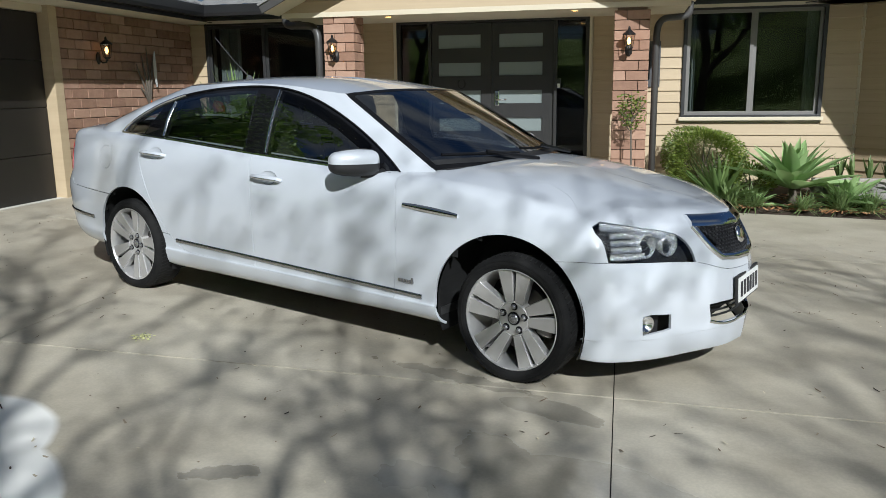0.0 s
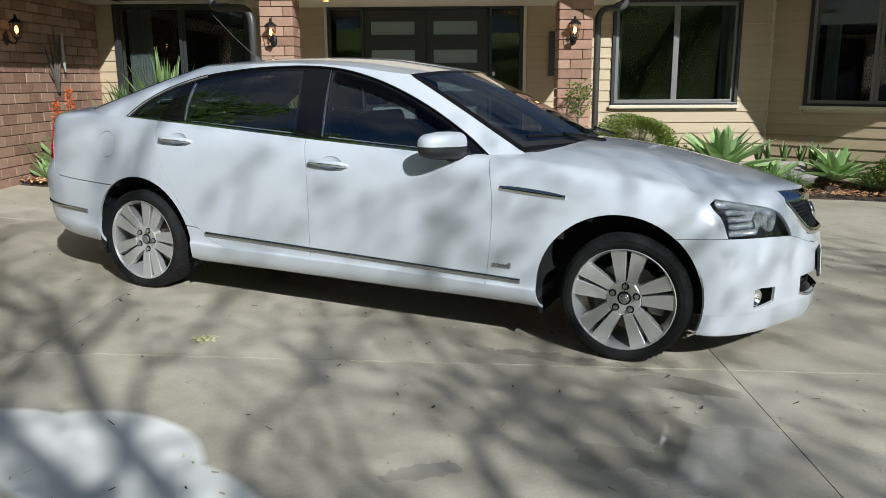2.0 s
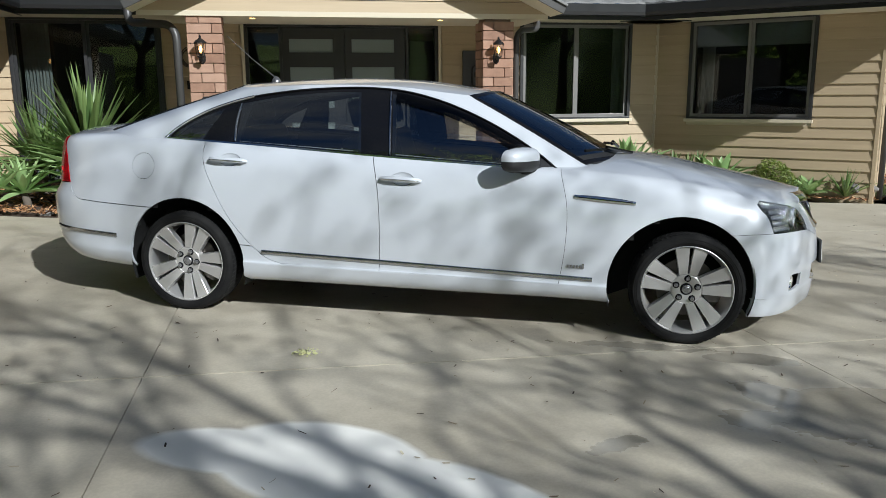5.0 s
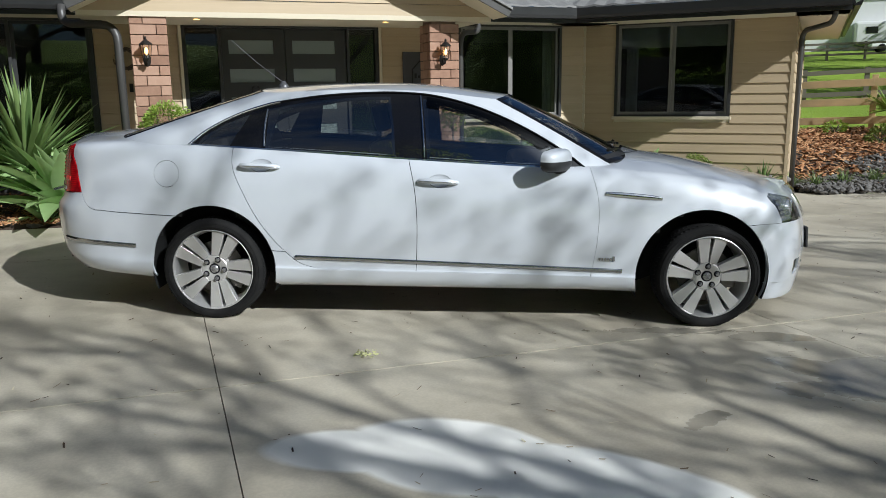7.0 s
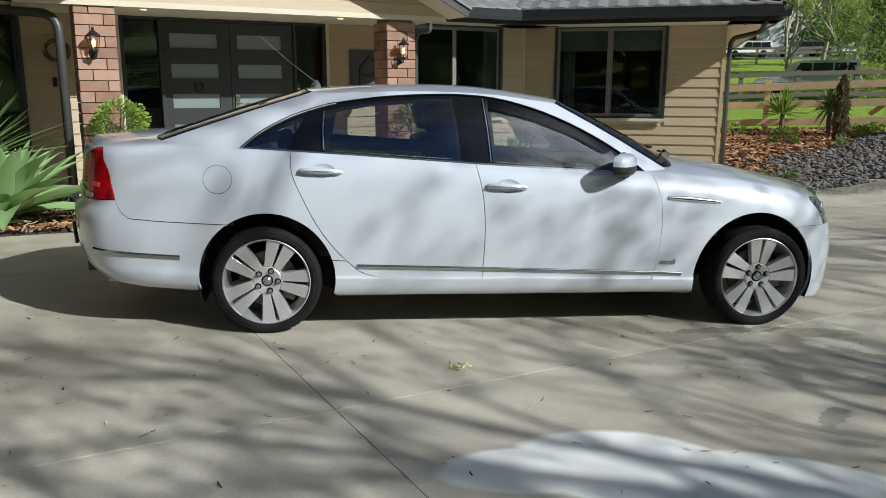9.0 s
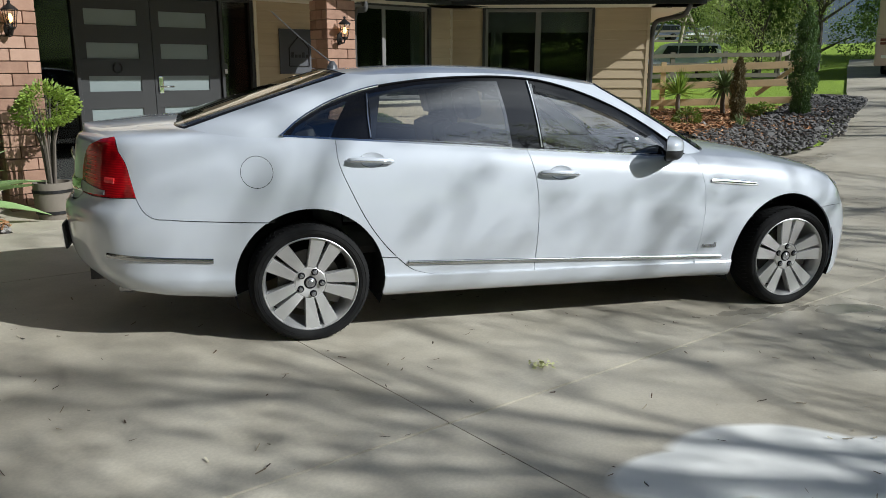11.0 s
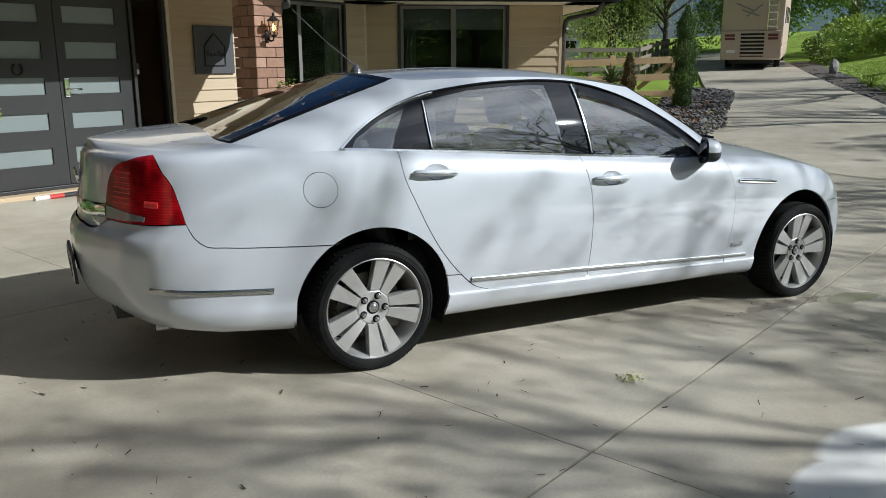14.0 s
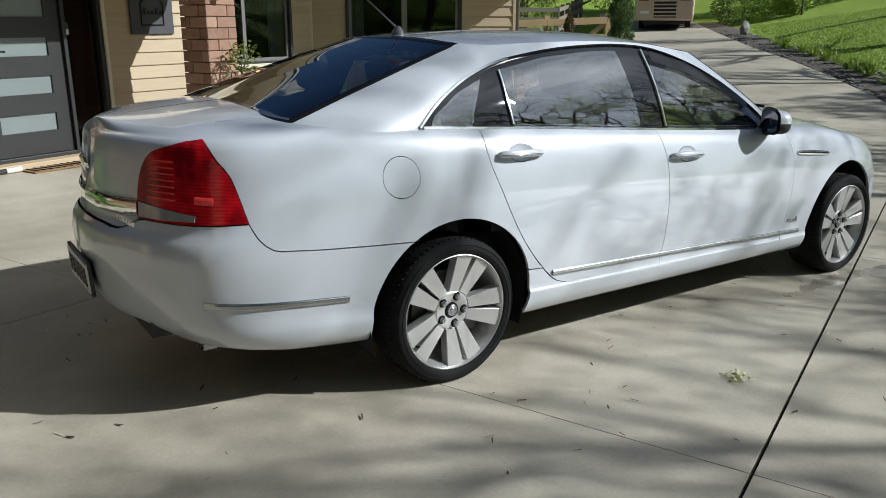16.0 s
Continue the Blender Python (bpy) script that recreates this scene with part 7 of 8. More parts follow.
def bank_front(x):
    """The drive's edge below the bank."""
    if x < 6.9:
        return float(np.interp(x, (4.3, 5.4, 6.9), (9.1, 8.8, 8.6)))
    return float(np.interp(x, [p[0] for p in edgeL], [p[1] for p in edgeL]))


def in_bank(x, y):
    return y > bank_front(x) + .02 and (x - 5.06) > (y - 8.9) - .05 and ((12.8 - x) * .80 + (10.5 - y) * .60 > -.2 or y < bank_front(x) + 1.3 and x < 16.5)


strip_mesh("bark_bank", list(np.arange(4.9, 16.6, .2)), list(np.arange(8.3, 16.2, .2)), lambda x, y: bank(x, y) + .03 + .03 * noise.noise((x * 3, y * 3, 1)), SOIL, mask=in_bank, label="bark-covered garden bank", category="soil")


def regB(rng):
    while True:
        x, y = rng.uniform(5.0, 13.2), rng.uniform(8.7, 15.5)
        if in_bank(x, y):
            return x, y


mulch("bark_mulch", 5200, regB, lambda x, y: bank(x, y) + .05, .06, 4)
rnd = random.Random(31)
n = 0
for k in range(900):
    x = rnd.uniform(5.3, 15.5)
    fy = bank_front(x)
    depth = .5 if x < 7 else (1.0 if x < 10 else 1.2)
    y = fy + rnd.uniform(-.30, depth)
    if n < 260:
        s = rnd.uniform(.04, .08) if rnd.random() < .9 else rnd.uniform(.10, .15)
        stone(x, y, bank(x, y) + rnd.uniform(-.01, .06), s, rnd, "dark grey volcanic stone edging the drive", "drive stones", SLATES)
        n += 1
# the smaller chips between them
rng = np.random.default_rng(52)
CV, CF = [], []
for k in range(5200):
    x = rng.uniform(5.3, 15.5)
    y = bank_front(x) + rng.uniform(-.38, .55 if x < 7 else (1.15 if x < 10 else 1.35))
    s = float(rng.uniform(.025, .06))
    m = pose(x, y, bank(x, y) + .03 + float(rng.uniform(0, .07)), *(float(v) for v in rng.uniform(-40, 40, 2)), float(rng.uniform(0, 360))) @ Matrix.Diagonal((s, s, s, 1))
    src = SLATES[k % 7]
    b0 = len(CV)
    CV += [m @ v.co for v in src.vertices]
    CF += [tuple(b0 + i for i in q.vertices) for q in src.polygons]
tagged(new("stone_chips", mesh_of("stone_chips", CV, CF, SLATE, False)), "loose dark grey volcanic chips along the drive", "stones", kind="stuff")
stone(8.9, 10.3, .16, .26, rnd, "grey boulder in the bark", "drive stones")
spiky("dracaena", "spiky green-gold dracaena on a pale stem", "yucca", 10.95, 12.3, bank(10.95, 12.3), 90, .62, .045, LIME, .1, (-10, 86), 70, .45)
spiky("dark_yucca", "dark drooping yucca on a short trunk", "yucca", 10.9, 11.1, bank(10.9, 11.1), 110, .5, .05, TUFT, .4, (-30, 80), 71, .62)
shrub("low_shrub", "low green shrub on the bank", 9.0, 10.75, .22, .33, 900, .04, BUSH, 72, .7)
shrub("low_shrub", "round green shrub beside the cypress", 10.6, 10.3, .2, .3, 900, .04, BUSH, 73, .8)
shrub("low_shrub", "round lime shrub on the bank", 11.4, 10.5, .25, .36, 1000, .045, LIME, 74, .7)
shrub("low_shrub", "small green shrub by the fence", 9.9, 12.7, .33, .24, 500, .04, LIME, 75, .7)
for i, (x, y) in enumerate(((5.7, 8.95), (6.2, 8.92), (6.75, 8.85), (5.35, 9.1), (9.3, 9.7))):
    spiky("grass_tuft", "green grass tuft among the stones", "grass tuft", x, y, bank(x, y) + .05, 60, .26, .016, TUFT, .4, (20, 86), 80 + i, spread=.05)


def column_conifer(name, label, x, y, h, r, material, seed, z=None):
    t = thing(name, label, "conifer", pose(x, y, bank(x, y) if z is None else z))
    part("trunk", tube(bmesh.new(), [(0, 0, -.05), (0, 0, h * .9)], [.035, .01], 6), TWIG, t)
    rng = np.random.default_rng(seed)
    n = int(6500 * h)
    u = rng.uniform(0, 1, n)
    rad = r * np.sin(np.pi * np.clip(u * .86 + .14, 0, 1))**.55 * (.55 + .45 * rng.uniform(0, 1, n)**.5) * (.85 + .25 * np.sin(u * 23 + rng.uniform(0, 6, n) * .4))
    a = rng.uniform(0, 2 * np.pi, n)
    p = np.stack([rad * np.cos(a), rad * np.sin(a), .08 + u * h], 1)
    V, F = leaf_cloud(p, .02, seed, 3.0, 3.0)
    ob = new("foliage", mesh_of("foliage", V, F, material, False))
    ob.parent = t
    ob["kind"] = "stuff"


column_conifer("pencil_cypress", "slim rust-brown pencil cypress in the bark", 9.7, 10.05, 1.22, .15, RUSTY, 90)
column_conifer("cypress", "dense dark green column cypress by the drive", 11.35, 9.55, 2.15, .29, CONIFER, 91)
# rail fence
fence = thing("rail_fence", "new pine post-and-rail fence with three rails", "fence", Matrix())
FA0, FA1 = Vector((9.2, 15.2)), Vector((12.85, 10.45))
nf = 4
ux = (FA1 - FA0).normalized()
yawf = math.degrees(math.atan2(ux.y, ux.x))
for k in range(nf + 1):
    p = FA0.lerp(FA1, k / nf)
    zb0 = bank(p.x, p.y)
    part("post", cuboid(bmesh.new(), -.06, .06, -.06, .06, -.2, 1.18, pose(p.x, p.y, zb0, 0, 0, yawf), .006), WOOD, fence)
for k in range(nf):
    p, q = FA0.lerp(FA1, k / nf), FA0.lerp(FA1, (k + 1) / nf)
    for h in (.22, .62, 1.02):
        a = Vector((p.x, p.y, bank(p.x, p.y) + h))
        b = Vector((q.x, q.y, bank(q.x, q.y) + h))
        L = (b - a).length
        pitch_ = -math.degrees(math.asin((b.z - a.z) / L))
        part("rail", cuboid(bmesh.new(), .0, L - .004, -.088, -.062, -.08, .08, pose(a.x, a.y, a.z, 0, pitch_, yawf), .004), WOOD, fence)
m = pose(FA1.x, FA1.y, bank(FA1.x, FA1.y), 0, 0, yawf)
part("brace", cuboid(bmesh.new(), -1.1, 0, -.02, .03, -.05, .05, m @ pose(0, .0, 1.0, 0, -38, 0)), WOOD, fence)


# ---------- trees ----------
def bare_tree(x, y, h, seed, label="bare spreading tree in winter", spread=34, levels=5, lean=(0, 0), fork=.3, girth=.026, turn=0, buds=0, bud=.055, bark=TWIG):
    """A leafless tree: tapered trunk, limbs and fine twigs."""
    rnd = random.Random(seed)
    t = thing("bare_tree", label, "tree", pose(x, y, gz(x, y) - .1, 0, 0, turn), "bare trees")
    V, F, tips = [], [], []

    def limb(p, d, L, r, lev):
        n = 4 if lev < 3 else 3
        k = 7 if lev < 2 else (5 if lev < 3 else 3)
        pts, dirs = [p.copy()], []
        q, e = p.copy(), d.copy()
        for i in range(n):
            e = (e + Vector((rnd.gauss(0, .16), rnd.gauss(0, .16), rnd.gauss(.05, .10)))).normalized()
            q = q + e * (L / n)
            pts.append(q.copy())
            dirs.append(e.copy())
        b = len(V)
        side_ = e.orthogonal().normalized()
        for i, c in enumerate(pts):
            dd = dirs[min(i, n - 1)]
            sd = (side_ - dd * side_.dot(dd)).normalized()
            up_ = dd.cross(sd)
            rr = r * (1 - .45 * i / n) if lev < levels else r * (1 - .85 * i / n)
            for j in range(k):
                a = 2 * math.pi * j / k
                V.append(c + (sd * math.cos(a) + up_ * math.sin(a)) * rr)
        for i in range(n):
            for j in range(k):
                F.append((b + i * k + j, b + i * k + (j + 1) % k, b + (i + 1) * k + (j + 1) % k, b + (i + 1) * k + j))
        if lev >= levels:
            tips.append(tuple(pts[-1]))
            tips.append(tuple(pts[1]))
            return
        kids = rnd.choice((3, 3, 4)) if lev < 3 else rnd.choice((2, 3, 4))
        for i in range(kids):
            f = rnd.uniform(.35, 1) if i else 1.0
            c = pts[min(n, max(1, int(f * n + .5)))]
            w = radians(rnd.uniform(.5, 1.25) * spread)
            ax = Vector((rnd.gauss(0, 1), rnd.gauss(0, 1), rnd.gauss(0, .6))).cross(e)
            if ax.length < .01:
                continue
            nd = Matrix.Rotation(w, 3, ax.normalized()) @ e
            limb(c, nd, L * rnd.uniform(.58, .82), r * rnd.uniform(.48, .62), lev + 1)

    limb(Vector((0, 0, 0)), Vector((lean[0], lean[1], 1)).normalized(), h * fork, h * girth, 0)
    me = mesh_of("trunk", V, F, bark)
    ob = new("trunk", me)
    ob.parent = t
    if buds:
        # young leaves about the twigs, thicker in some clumps than in others
        rng = np.random.default_rng(seed)
        T = np.array(tips)
        keep = np.array([noise.noise(Vector(p) * .45 + Vector((seed, 0, 0))) > -.05 for p in tips])
        T = T[keep]
        P = T[rng.integers(0, len(T), buds)] + rng.normal(0, .16, (buds, 3))
        LV, LF = leaf_cloud(P, bud, seed, .8, 1.5)
        lf = new("foliage", mesh_of("foliage", LV, LF, WILLOW, False))
        lf.parent = t
        lf["kind"] = "stuff"
    return t


def leafy_tree(x, y, h, r, material, seed, label, n=2600, size=.2, droop=False, z=None):
    """A tapered trunk with limbs under a crown of many small leaves in clumps."""
    rnd = random.Random(seed)
    rng = np.random.default_rng(seed)
    t = thing("leafy_tree", label, "tree", pose(x, y, gz(x, y) - .1 if z is None else z), "leafy trees")
    bm = bmesh.new()
    tube(bm, [(0, 0, 0), (.1, .05, h * .25), (-.05, .1, h * .5), (0, 0, h * .75)], [h * .02, h * .016, h * .011, h * .004], 8)
    cl = []
    for k in range(16):
        a, f = rnd.uniform(0, 6.28), rnd.uniform(.2, .95)
        rr = r * rnd.uniform(.35, .85) * (1.15 - abs(f - .6))
        c = (rr * math.cos(a), rr * math.sin(a), h * f)
        tube(bm, [(0, 0, h * f * .55), (c[0] * .5, c[1] * .5, h * f * .8), c], [h * .010, h * .006, h * .002], 5)
        cl.append((c, r * rnd.uniform(.28, .46)))
    part("trunk", bm, TWIG, t)
    P = []
    for i, (c, cr) in enumerate(cl):
        m = n // len(cl)
        d = rng.normal(size=(m, 3))
        d /= np.linalg.norm(d, axis=1)[:, None]
        p = d * (cr * rng.uniform(.35, 1, (m, 1))**.6) * [1, 1, .8] + c
        if droop:
            p[:, 2] -= rng.uniform(0, 1, m)**1.5 * h * .45
        P.append(p)
    P = np.vstack(P)
    P = P[P[:, 2] > h * .05]
    V, F = leaf_cloud(P, size, seed, 2.0 if droop else .6, 2.6 if droop else 1.4)
    ob = new("crown", mesh_of("crown", V, F, material, False))
    ob.parent = t
    return t


# bare trees behind the camera: they throw the dappled shade and stand in the glass
for x, y, h, seed, turn, young in ((2.6, -7.6, 13.0, 101, 195, 5200), (-3.4, -11.5, 15.5, 102, 195, 7000), (8.8, -9.8, 14.5, 103, 105, 900), (-8.2, -8.0, 13.0, 104, 0, 5500), (11.5, -5.2, 12.5, 105, 0, 1500), (2.4, -15.0, 17.0, 106, 225, 4000)):
    bare_tree(x, y, h, seed, "tall spreading tree just coming into leaf", spread=36, levels=6 if x < 5 else 5, fork=.27, girth=.016, turn=turn, buds=young)
# beside the far drive
bare_tree(16.5, -.6, 9.5, 107, levels=6)
bare_tree(22.5, 1.5, 10.0, 108, levels=6)
bare_tree(29.0, 5.2, 9.0, 109)
for x, y, h, seed in ((44.6, 38.2, 14, 110), (49.2, 38.7, 15, 111), (43.4, 32.9, 13, 112), (47.5, 35.0, 14, 113), (52.0, 44.0, 15, 114), (41.5, 35.8, 12, 115)):
    bare_tree(x, y, h, seed, "tall poplar by the far road, in its first pale leaf", 20, levels=5, girth=.011, buds=5200, bud=.10, bark=PALEBARK)

leafy_tree(35.8, 24.4, 11.0, 5.0, WILLOW, 120, "pale green weeping willow beyond the fence", 30000, .055, True)
leafy_tree(37.5, 22.0, 9.0, 4.2, TREE, 121, "dark broad-leaved tree beside the motorhome", 16000, .11)
leafy_tree(36.5, 25.0, 5.2, 2.2, TREE, 122, "dark green tree behind the rail fence", 11000, .10)
leafy_tree(47.0, 21.0, 11.0, 5.0, TREE, 123, "large green tree behind the motorhome", 16000, .14)
leafy_tree(50.0, 15.0, 10.0, 4.6, TREE, 124, "large green tree up the slope", 14000, .14)
leafy_tree(44.0, 10.5, 9.0, 4.0, WILLOW, 125, "light green tree above the lawn", 12000, .12)
leafy_tree(44.0, 30.5, 6.0, 2.6, WILLOW, 127, "pale young tree in the paddock", 9000, .09)
leafy_tree(78.0, 60.0, 8.0, 4.5, WILLOW, 128, "pale tree beside the far house", 3600, .3)
leafy_tree(66.0, 50.0, 9.0, 5.0, TREE, 129, "green tree on the far slope", 3600, .3)
leafy_tree(72.0, 42.0, 10.0, 5.5, TREE, 130, "green tree on the far slope", 3600, .3)
leafy_tree(75.0, 30.0, 10.0, 5.5, TREE, 131, "green tree on the far slope", 3600, .3)
leafy_tree(70.0, 20.0, 11.0, 6.0, TREE, 132, "green tree on the far slope", 3600, .3)
for k in range(11):
    a = radians(-175 + k * 14)
    d = 30 + 7 * ((k * 37) % 5) / 5
    leafy_tree(-2 + d * math.cos(a), d * math.sin(a), (12.5 if k < 7 else 7.0) + (k * 13) % 4, 5.2, TREE if k % 3 else WILLOW, 140 + k, "green tree across the lawn", 5200, .26)

# unseen trees added on the left to darken what the side glass mirrors
for k, (x, y) in enumerate(((-15, -9), (-17, -4.5), (-16, 0.5), (-18.5, 4.5), (-20, -12), (-13.5, -13))):
    leafy_tree(x, y, 9.5 + k % 3, 4.4, TREE, 190 + k, "dense dark unseen tree added beside the forecourt", 7000, .24)

# hedge and shrubs up the slope right of the motorhome
for k, (x, y, r) in enumerate(((33.5, 12.2, 1.1), (35.2, 11.4, 1.3), (36.5, 10.2, 1.2), (38.2, 9.2, 1.4), (39.5, 8.0, 1.3), (34.5, 10.0, .8), (41, 12.5, 1.6), (37.5, 12.6, 1.4))):
    shrub("bank_shrub", "bright green rounded shrub on the bank", x, y, gz(x, y) - .1, r, 1500, .11, LIME if k % 2 else TREE, 160 + k, .75, False)
for k in range(9):
    x, y = 24 + k * 1.6, 19.5 + k * 1.0
    shrub("paddock_shrub", "low clipped shrub in the paddock border", x, y, gz(x, y) - .05, .6, 420, .1, LIME if k % 2 else BUSH, 180 + k, .7, False)

# gravel band, stones, tufts and a standing stone along the drive's right edge
GV, GF = [], []
for i in range(1, 7):
    for j in range(14):
        f = j / 14
        ex, ey = edgeR[i][0] + (edgeR[i + 1][0] - edgeR[i][0]) * f, edgeR[i][1] + (edgeR[i + 1][1] - edgeR[i][1]) * f
        wob = .25 * noise.noise((ex * .8, ey * .8, 5))
        for o in (-.06, .3, .65, 1.0, 1.35 + wob):
            gx_, gy_ = ex + o * .40, ey - o * .917
            GV.append((gx_, gy_, gz(gx_, gy_) - .045 + (.03 if 0 < o < 1.2 else -.02) + .02 * noise.noise((gx_ * 3, gy_ * 3, 2))))
n0 = len(GV) // 5
GF = [(i * 5 + k, (i + 1) * 5 + k, (i + 1) * 5 + k + 1, i * 5 + k + 1) for i in range(n0 - 1) for k in range(4)]
tagged(new("gravel_bed", mesh_of("gravel_bed", GV, GF, plain("dark_gravel", (.085, .07, .055), .95, 0, .6, 9, .8))), "dark gravel strip between drive and lawn", "gravel", kind="structure")
rnd = random.Random(77)
n = 0
SV, SF = [], []
while n < 1300:
    u = rnd.uniform(0, 1)**1.3
    i = 1 + u * 5.2
    k = int(i)
    a, b = edgeR[k], edgeR[k + 1]
    x, y = a[0] + (b[0] - a[0]) * (i - k), a[1] + (b[1] - a[1]) * (i - k)
    o = rnd.uniform(.05, 1.35)
    s = rnd.uniform(.03, .085)
    m = pose(x + o * .40, y - o * .917, gz(x + o * .4, y - o * .917) - .06 + s * .28, rnd.uniform(-15, 15), rnd.uniform(-15, 15), rnd.uniform(0, 360)) @ Matrix.Diagonal((s, s, s, 1))
    src = ROCKS[rnd.randrange(7)]
    b0 = len(SV)
    SV += [m @ v.co for v in src.vertices]
    SF += [tuple(b0 + i for i in p.vertices) for p in src.polygons]
    n += 1
tagged(new("edge_stones", mesh_of("edge_stones", SV, SF, SLATE, False)), "band of small dark stones edging the lawn", "stones", kind="stuff")
for k, (x, y) in enumerate(((15.6, 4.9), (16.4, 5.2), (17.0, 5.5), (18.1, 5.9), (18.8, 6.3), (19.9, 6.8), (20.9, 7.3), (22.2, 8.0), (23.5, 8.5), (14.2, 4.3), (13.1, 3.9), (12.2, 3.5))):
    spiky("grass_tuft", "yellow-green spiky tuft among the stones", "grass tuft", x, y, gz(x, y) - .03, 60, .42, .03, LIME, .3, (15, 86), 90 + k, spread=.05)
st = new("standing_stone", ROCKS[2])
st.matrix_world = pose(27.6, 10.5, gz(27.6, 10.5) + .22, 0, 8, 20) @ Matrix.Diagonal((.20, .20, .62, 1))
tagged(st, "upright pale standing stone beside the drive", "stone")
pl = thing("post_lantern", "wooden bird table on a post in the shrubs", "bird table", pose(33.4, 9.4, gz(33.4, 9.4)))
part("post", tube(bmesh.new(), [(0, 0, 0), (0, 0, 2.0)], .05, 6), TWIG, pl)
bm = lathe(bmesh.new(), [(.0, 1.95), (.28, 1.98), (.34, 2.3), (.42, 2.34), (.1, 2.62), (.0, 2.66)], 8, pose(0, 0, 0, 90))
part("table", bm, plain("orange_wood", (.35, .15, .04), .7), pl)

# lawn blades where the lawn comes nearest
rng = np.random.default_rng(5)
V, F = [], []
k = 0
while k < 26000:
    x, y = rng.uniform(12, 32), rng.uniform(-2, 12)
    r = right_of_drive(x, y)
    if 1.2 < r < 7:
        z = gz(x, y) - .06
        a, hh = rng.uniform(0, 6.28), rng.uniform(.025, .055)
        b = len(V)
        V += [(x - .02 * math.cos(a), y - .02 * math.sin(a), z), (x + .02 * math.cos(a), y + .02 * math.sin(a), z), (x + rng.uniform(-.05, .05), y + rng.uniform(-.05, .05), z + hh)]
        F.append((b, b + 1, b + 2))
        k += 1
tagged(new("lawn_blades", mesh_of("lawn_blades", V, F, LIME, False)), "short bright green lawn blades", "grass", kind="stuff")

# ---------- vehicles and buildings in the distance ----------
RVC = plain("beige_coachwork", (0.52, 0.40, 0.33), 0.4, 0, 0.06, 2)
RVG = plain("grey_stripe", (0.25, 0.22, 0.22), 0.4)
WHITE = plain("white_gloss", (0.75, 0.75, 0.74), 0.3, 0, 0.05, 2)
SILVER = plain("silver_paint", (0.55, 0.56, 0.57), 0.3, 0.4, 0.05, 2)
DARKGLASS = plain("dark_glass", (0.015, 0.017, 0.018), 0.08, 0, 0.2, 2)

rv = thing("motorhome", "beige motorhome parked on the drive, its back to the house", "motorhome", pose(29.2, 14.3, gz(29.2, 14.3), 0, -2.5, 15.5))
part("body", cuboid(bmesh.new(), 0, 8.2, -1.24, 1.24, .95, 3.25, Matrix(), .07), RVC, rv)
part("skirt", cuboid(bmesh.new(), .0, 8.1, -1.23, 1.23, .42, .945, Matrix(), .05), RVC, rv)
part("rear_cap", cuboid(bmesh.new(), -.07, .0, -1.2, 1.2, .46, 1.62, Matrix(), .03), RVC, rv)
part("louvre_panel", cuboid(bmesh.new(), -.085, -.06, -.52, .42, .55, 1.52), IRON, rv)
for k in range(6):
    part("louvre_bar", cuboid(bmesh.new(), -.12, -.08, -.54, .44, .60 + k * .155, .66 + k * .155, Matrix(), .008), RVC, rv)
for sg in (-1, 1):
    for k in range(2):
        part("tail_lamp", cuboid(bmesh.new(), -.085, -.06, sg * .86 - .2, sg * .86 + .2, 1.25 + k * .14, 1.35 + k * .14), plain("dark_red_lens", (.14, .03, .03), .3), rv)
    bm = lathe(bmesh.new(), [(.0, -.12), (.40, -.12), (.45, -.06), (.45, .06), (.40, .12), (.0, .12)], 28, pose(1.9, sg * 1.02, .42))
    part("wheel", bm, RUBBER, rv, smooth=True, angle=40)
    bm = lathe(bmesh.new(), [(.0, -.12), (.40, -.12), (.45, -.06), (.45, .06), (.40, .12), (.0, .12)], 28, pose(6.6, sg * 1.02, .42))
    part("wheel", bm, RUBBER, rv, smooth=True, angle=40)
part("number_plate", cuboid(bmesh.new(), -.09, -.06, .62, .98, .72, .84), PLATE, rv, "pale number plate")
bm = bmesh.new()
for y in (-.62, -.98):
    tube(bm, [(-.10, y, 1.65), (-.10, y, 3.3)], .02, 6)
for k in range(6):
    tube(bm, [(-.10, -.62, 1.8 + k * .28), (-.10, -.98, 1.8 + k * .28)], .016, 6)
part("ladder", bm, CHROME, rv, "thin metal roof ladder")
for k, (y, z, a) in enumerate(((.35, 2.6, 24), (-.05, 2.45, -38), (.1, 2.35, 20))):
    part("swoosh", cuboid(bmesh.new(), -.008, .0, -.38, .38, -.03, .04, pose(0, y, z, a)), RVG, rv)
for k in range(3):
    part("side_window", cuboid(bmesh.new(), 1.2 + 2.1 * k, 2.4 + 2.1 * k, -1.255, -1.235, 1.9, 2.6, Matrix(), .01), DARKGLASS, rv)
part("underside", cuboid(bmesh.new(), .3, 8.0, -.9, .9, .25, .5), IRON, rv)


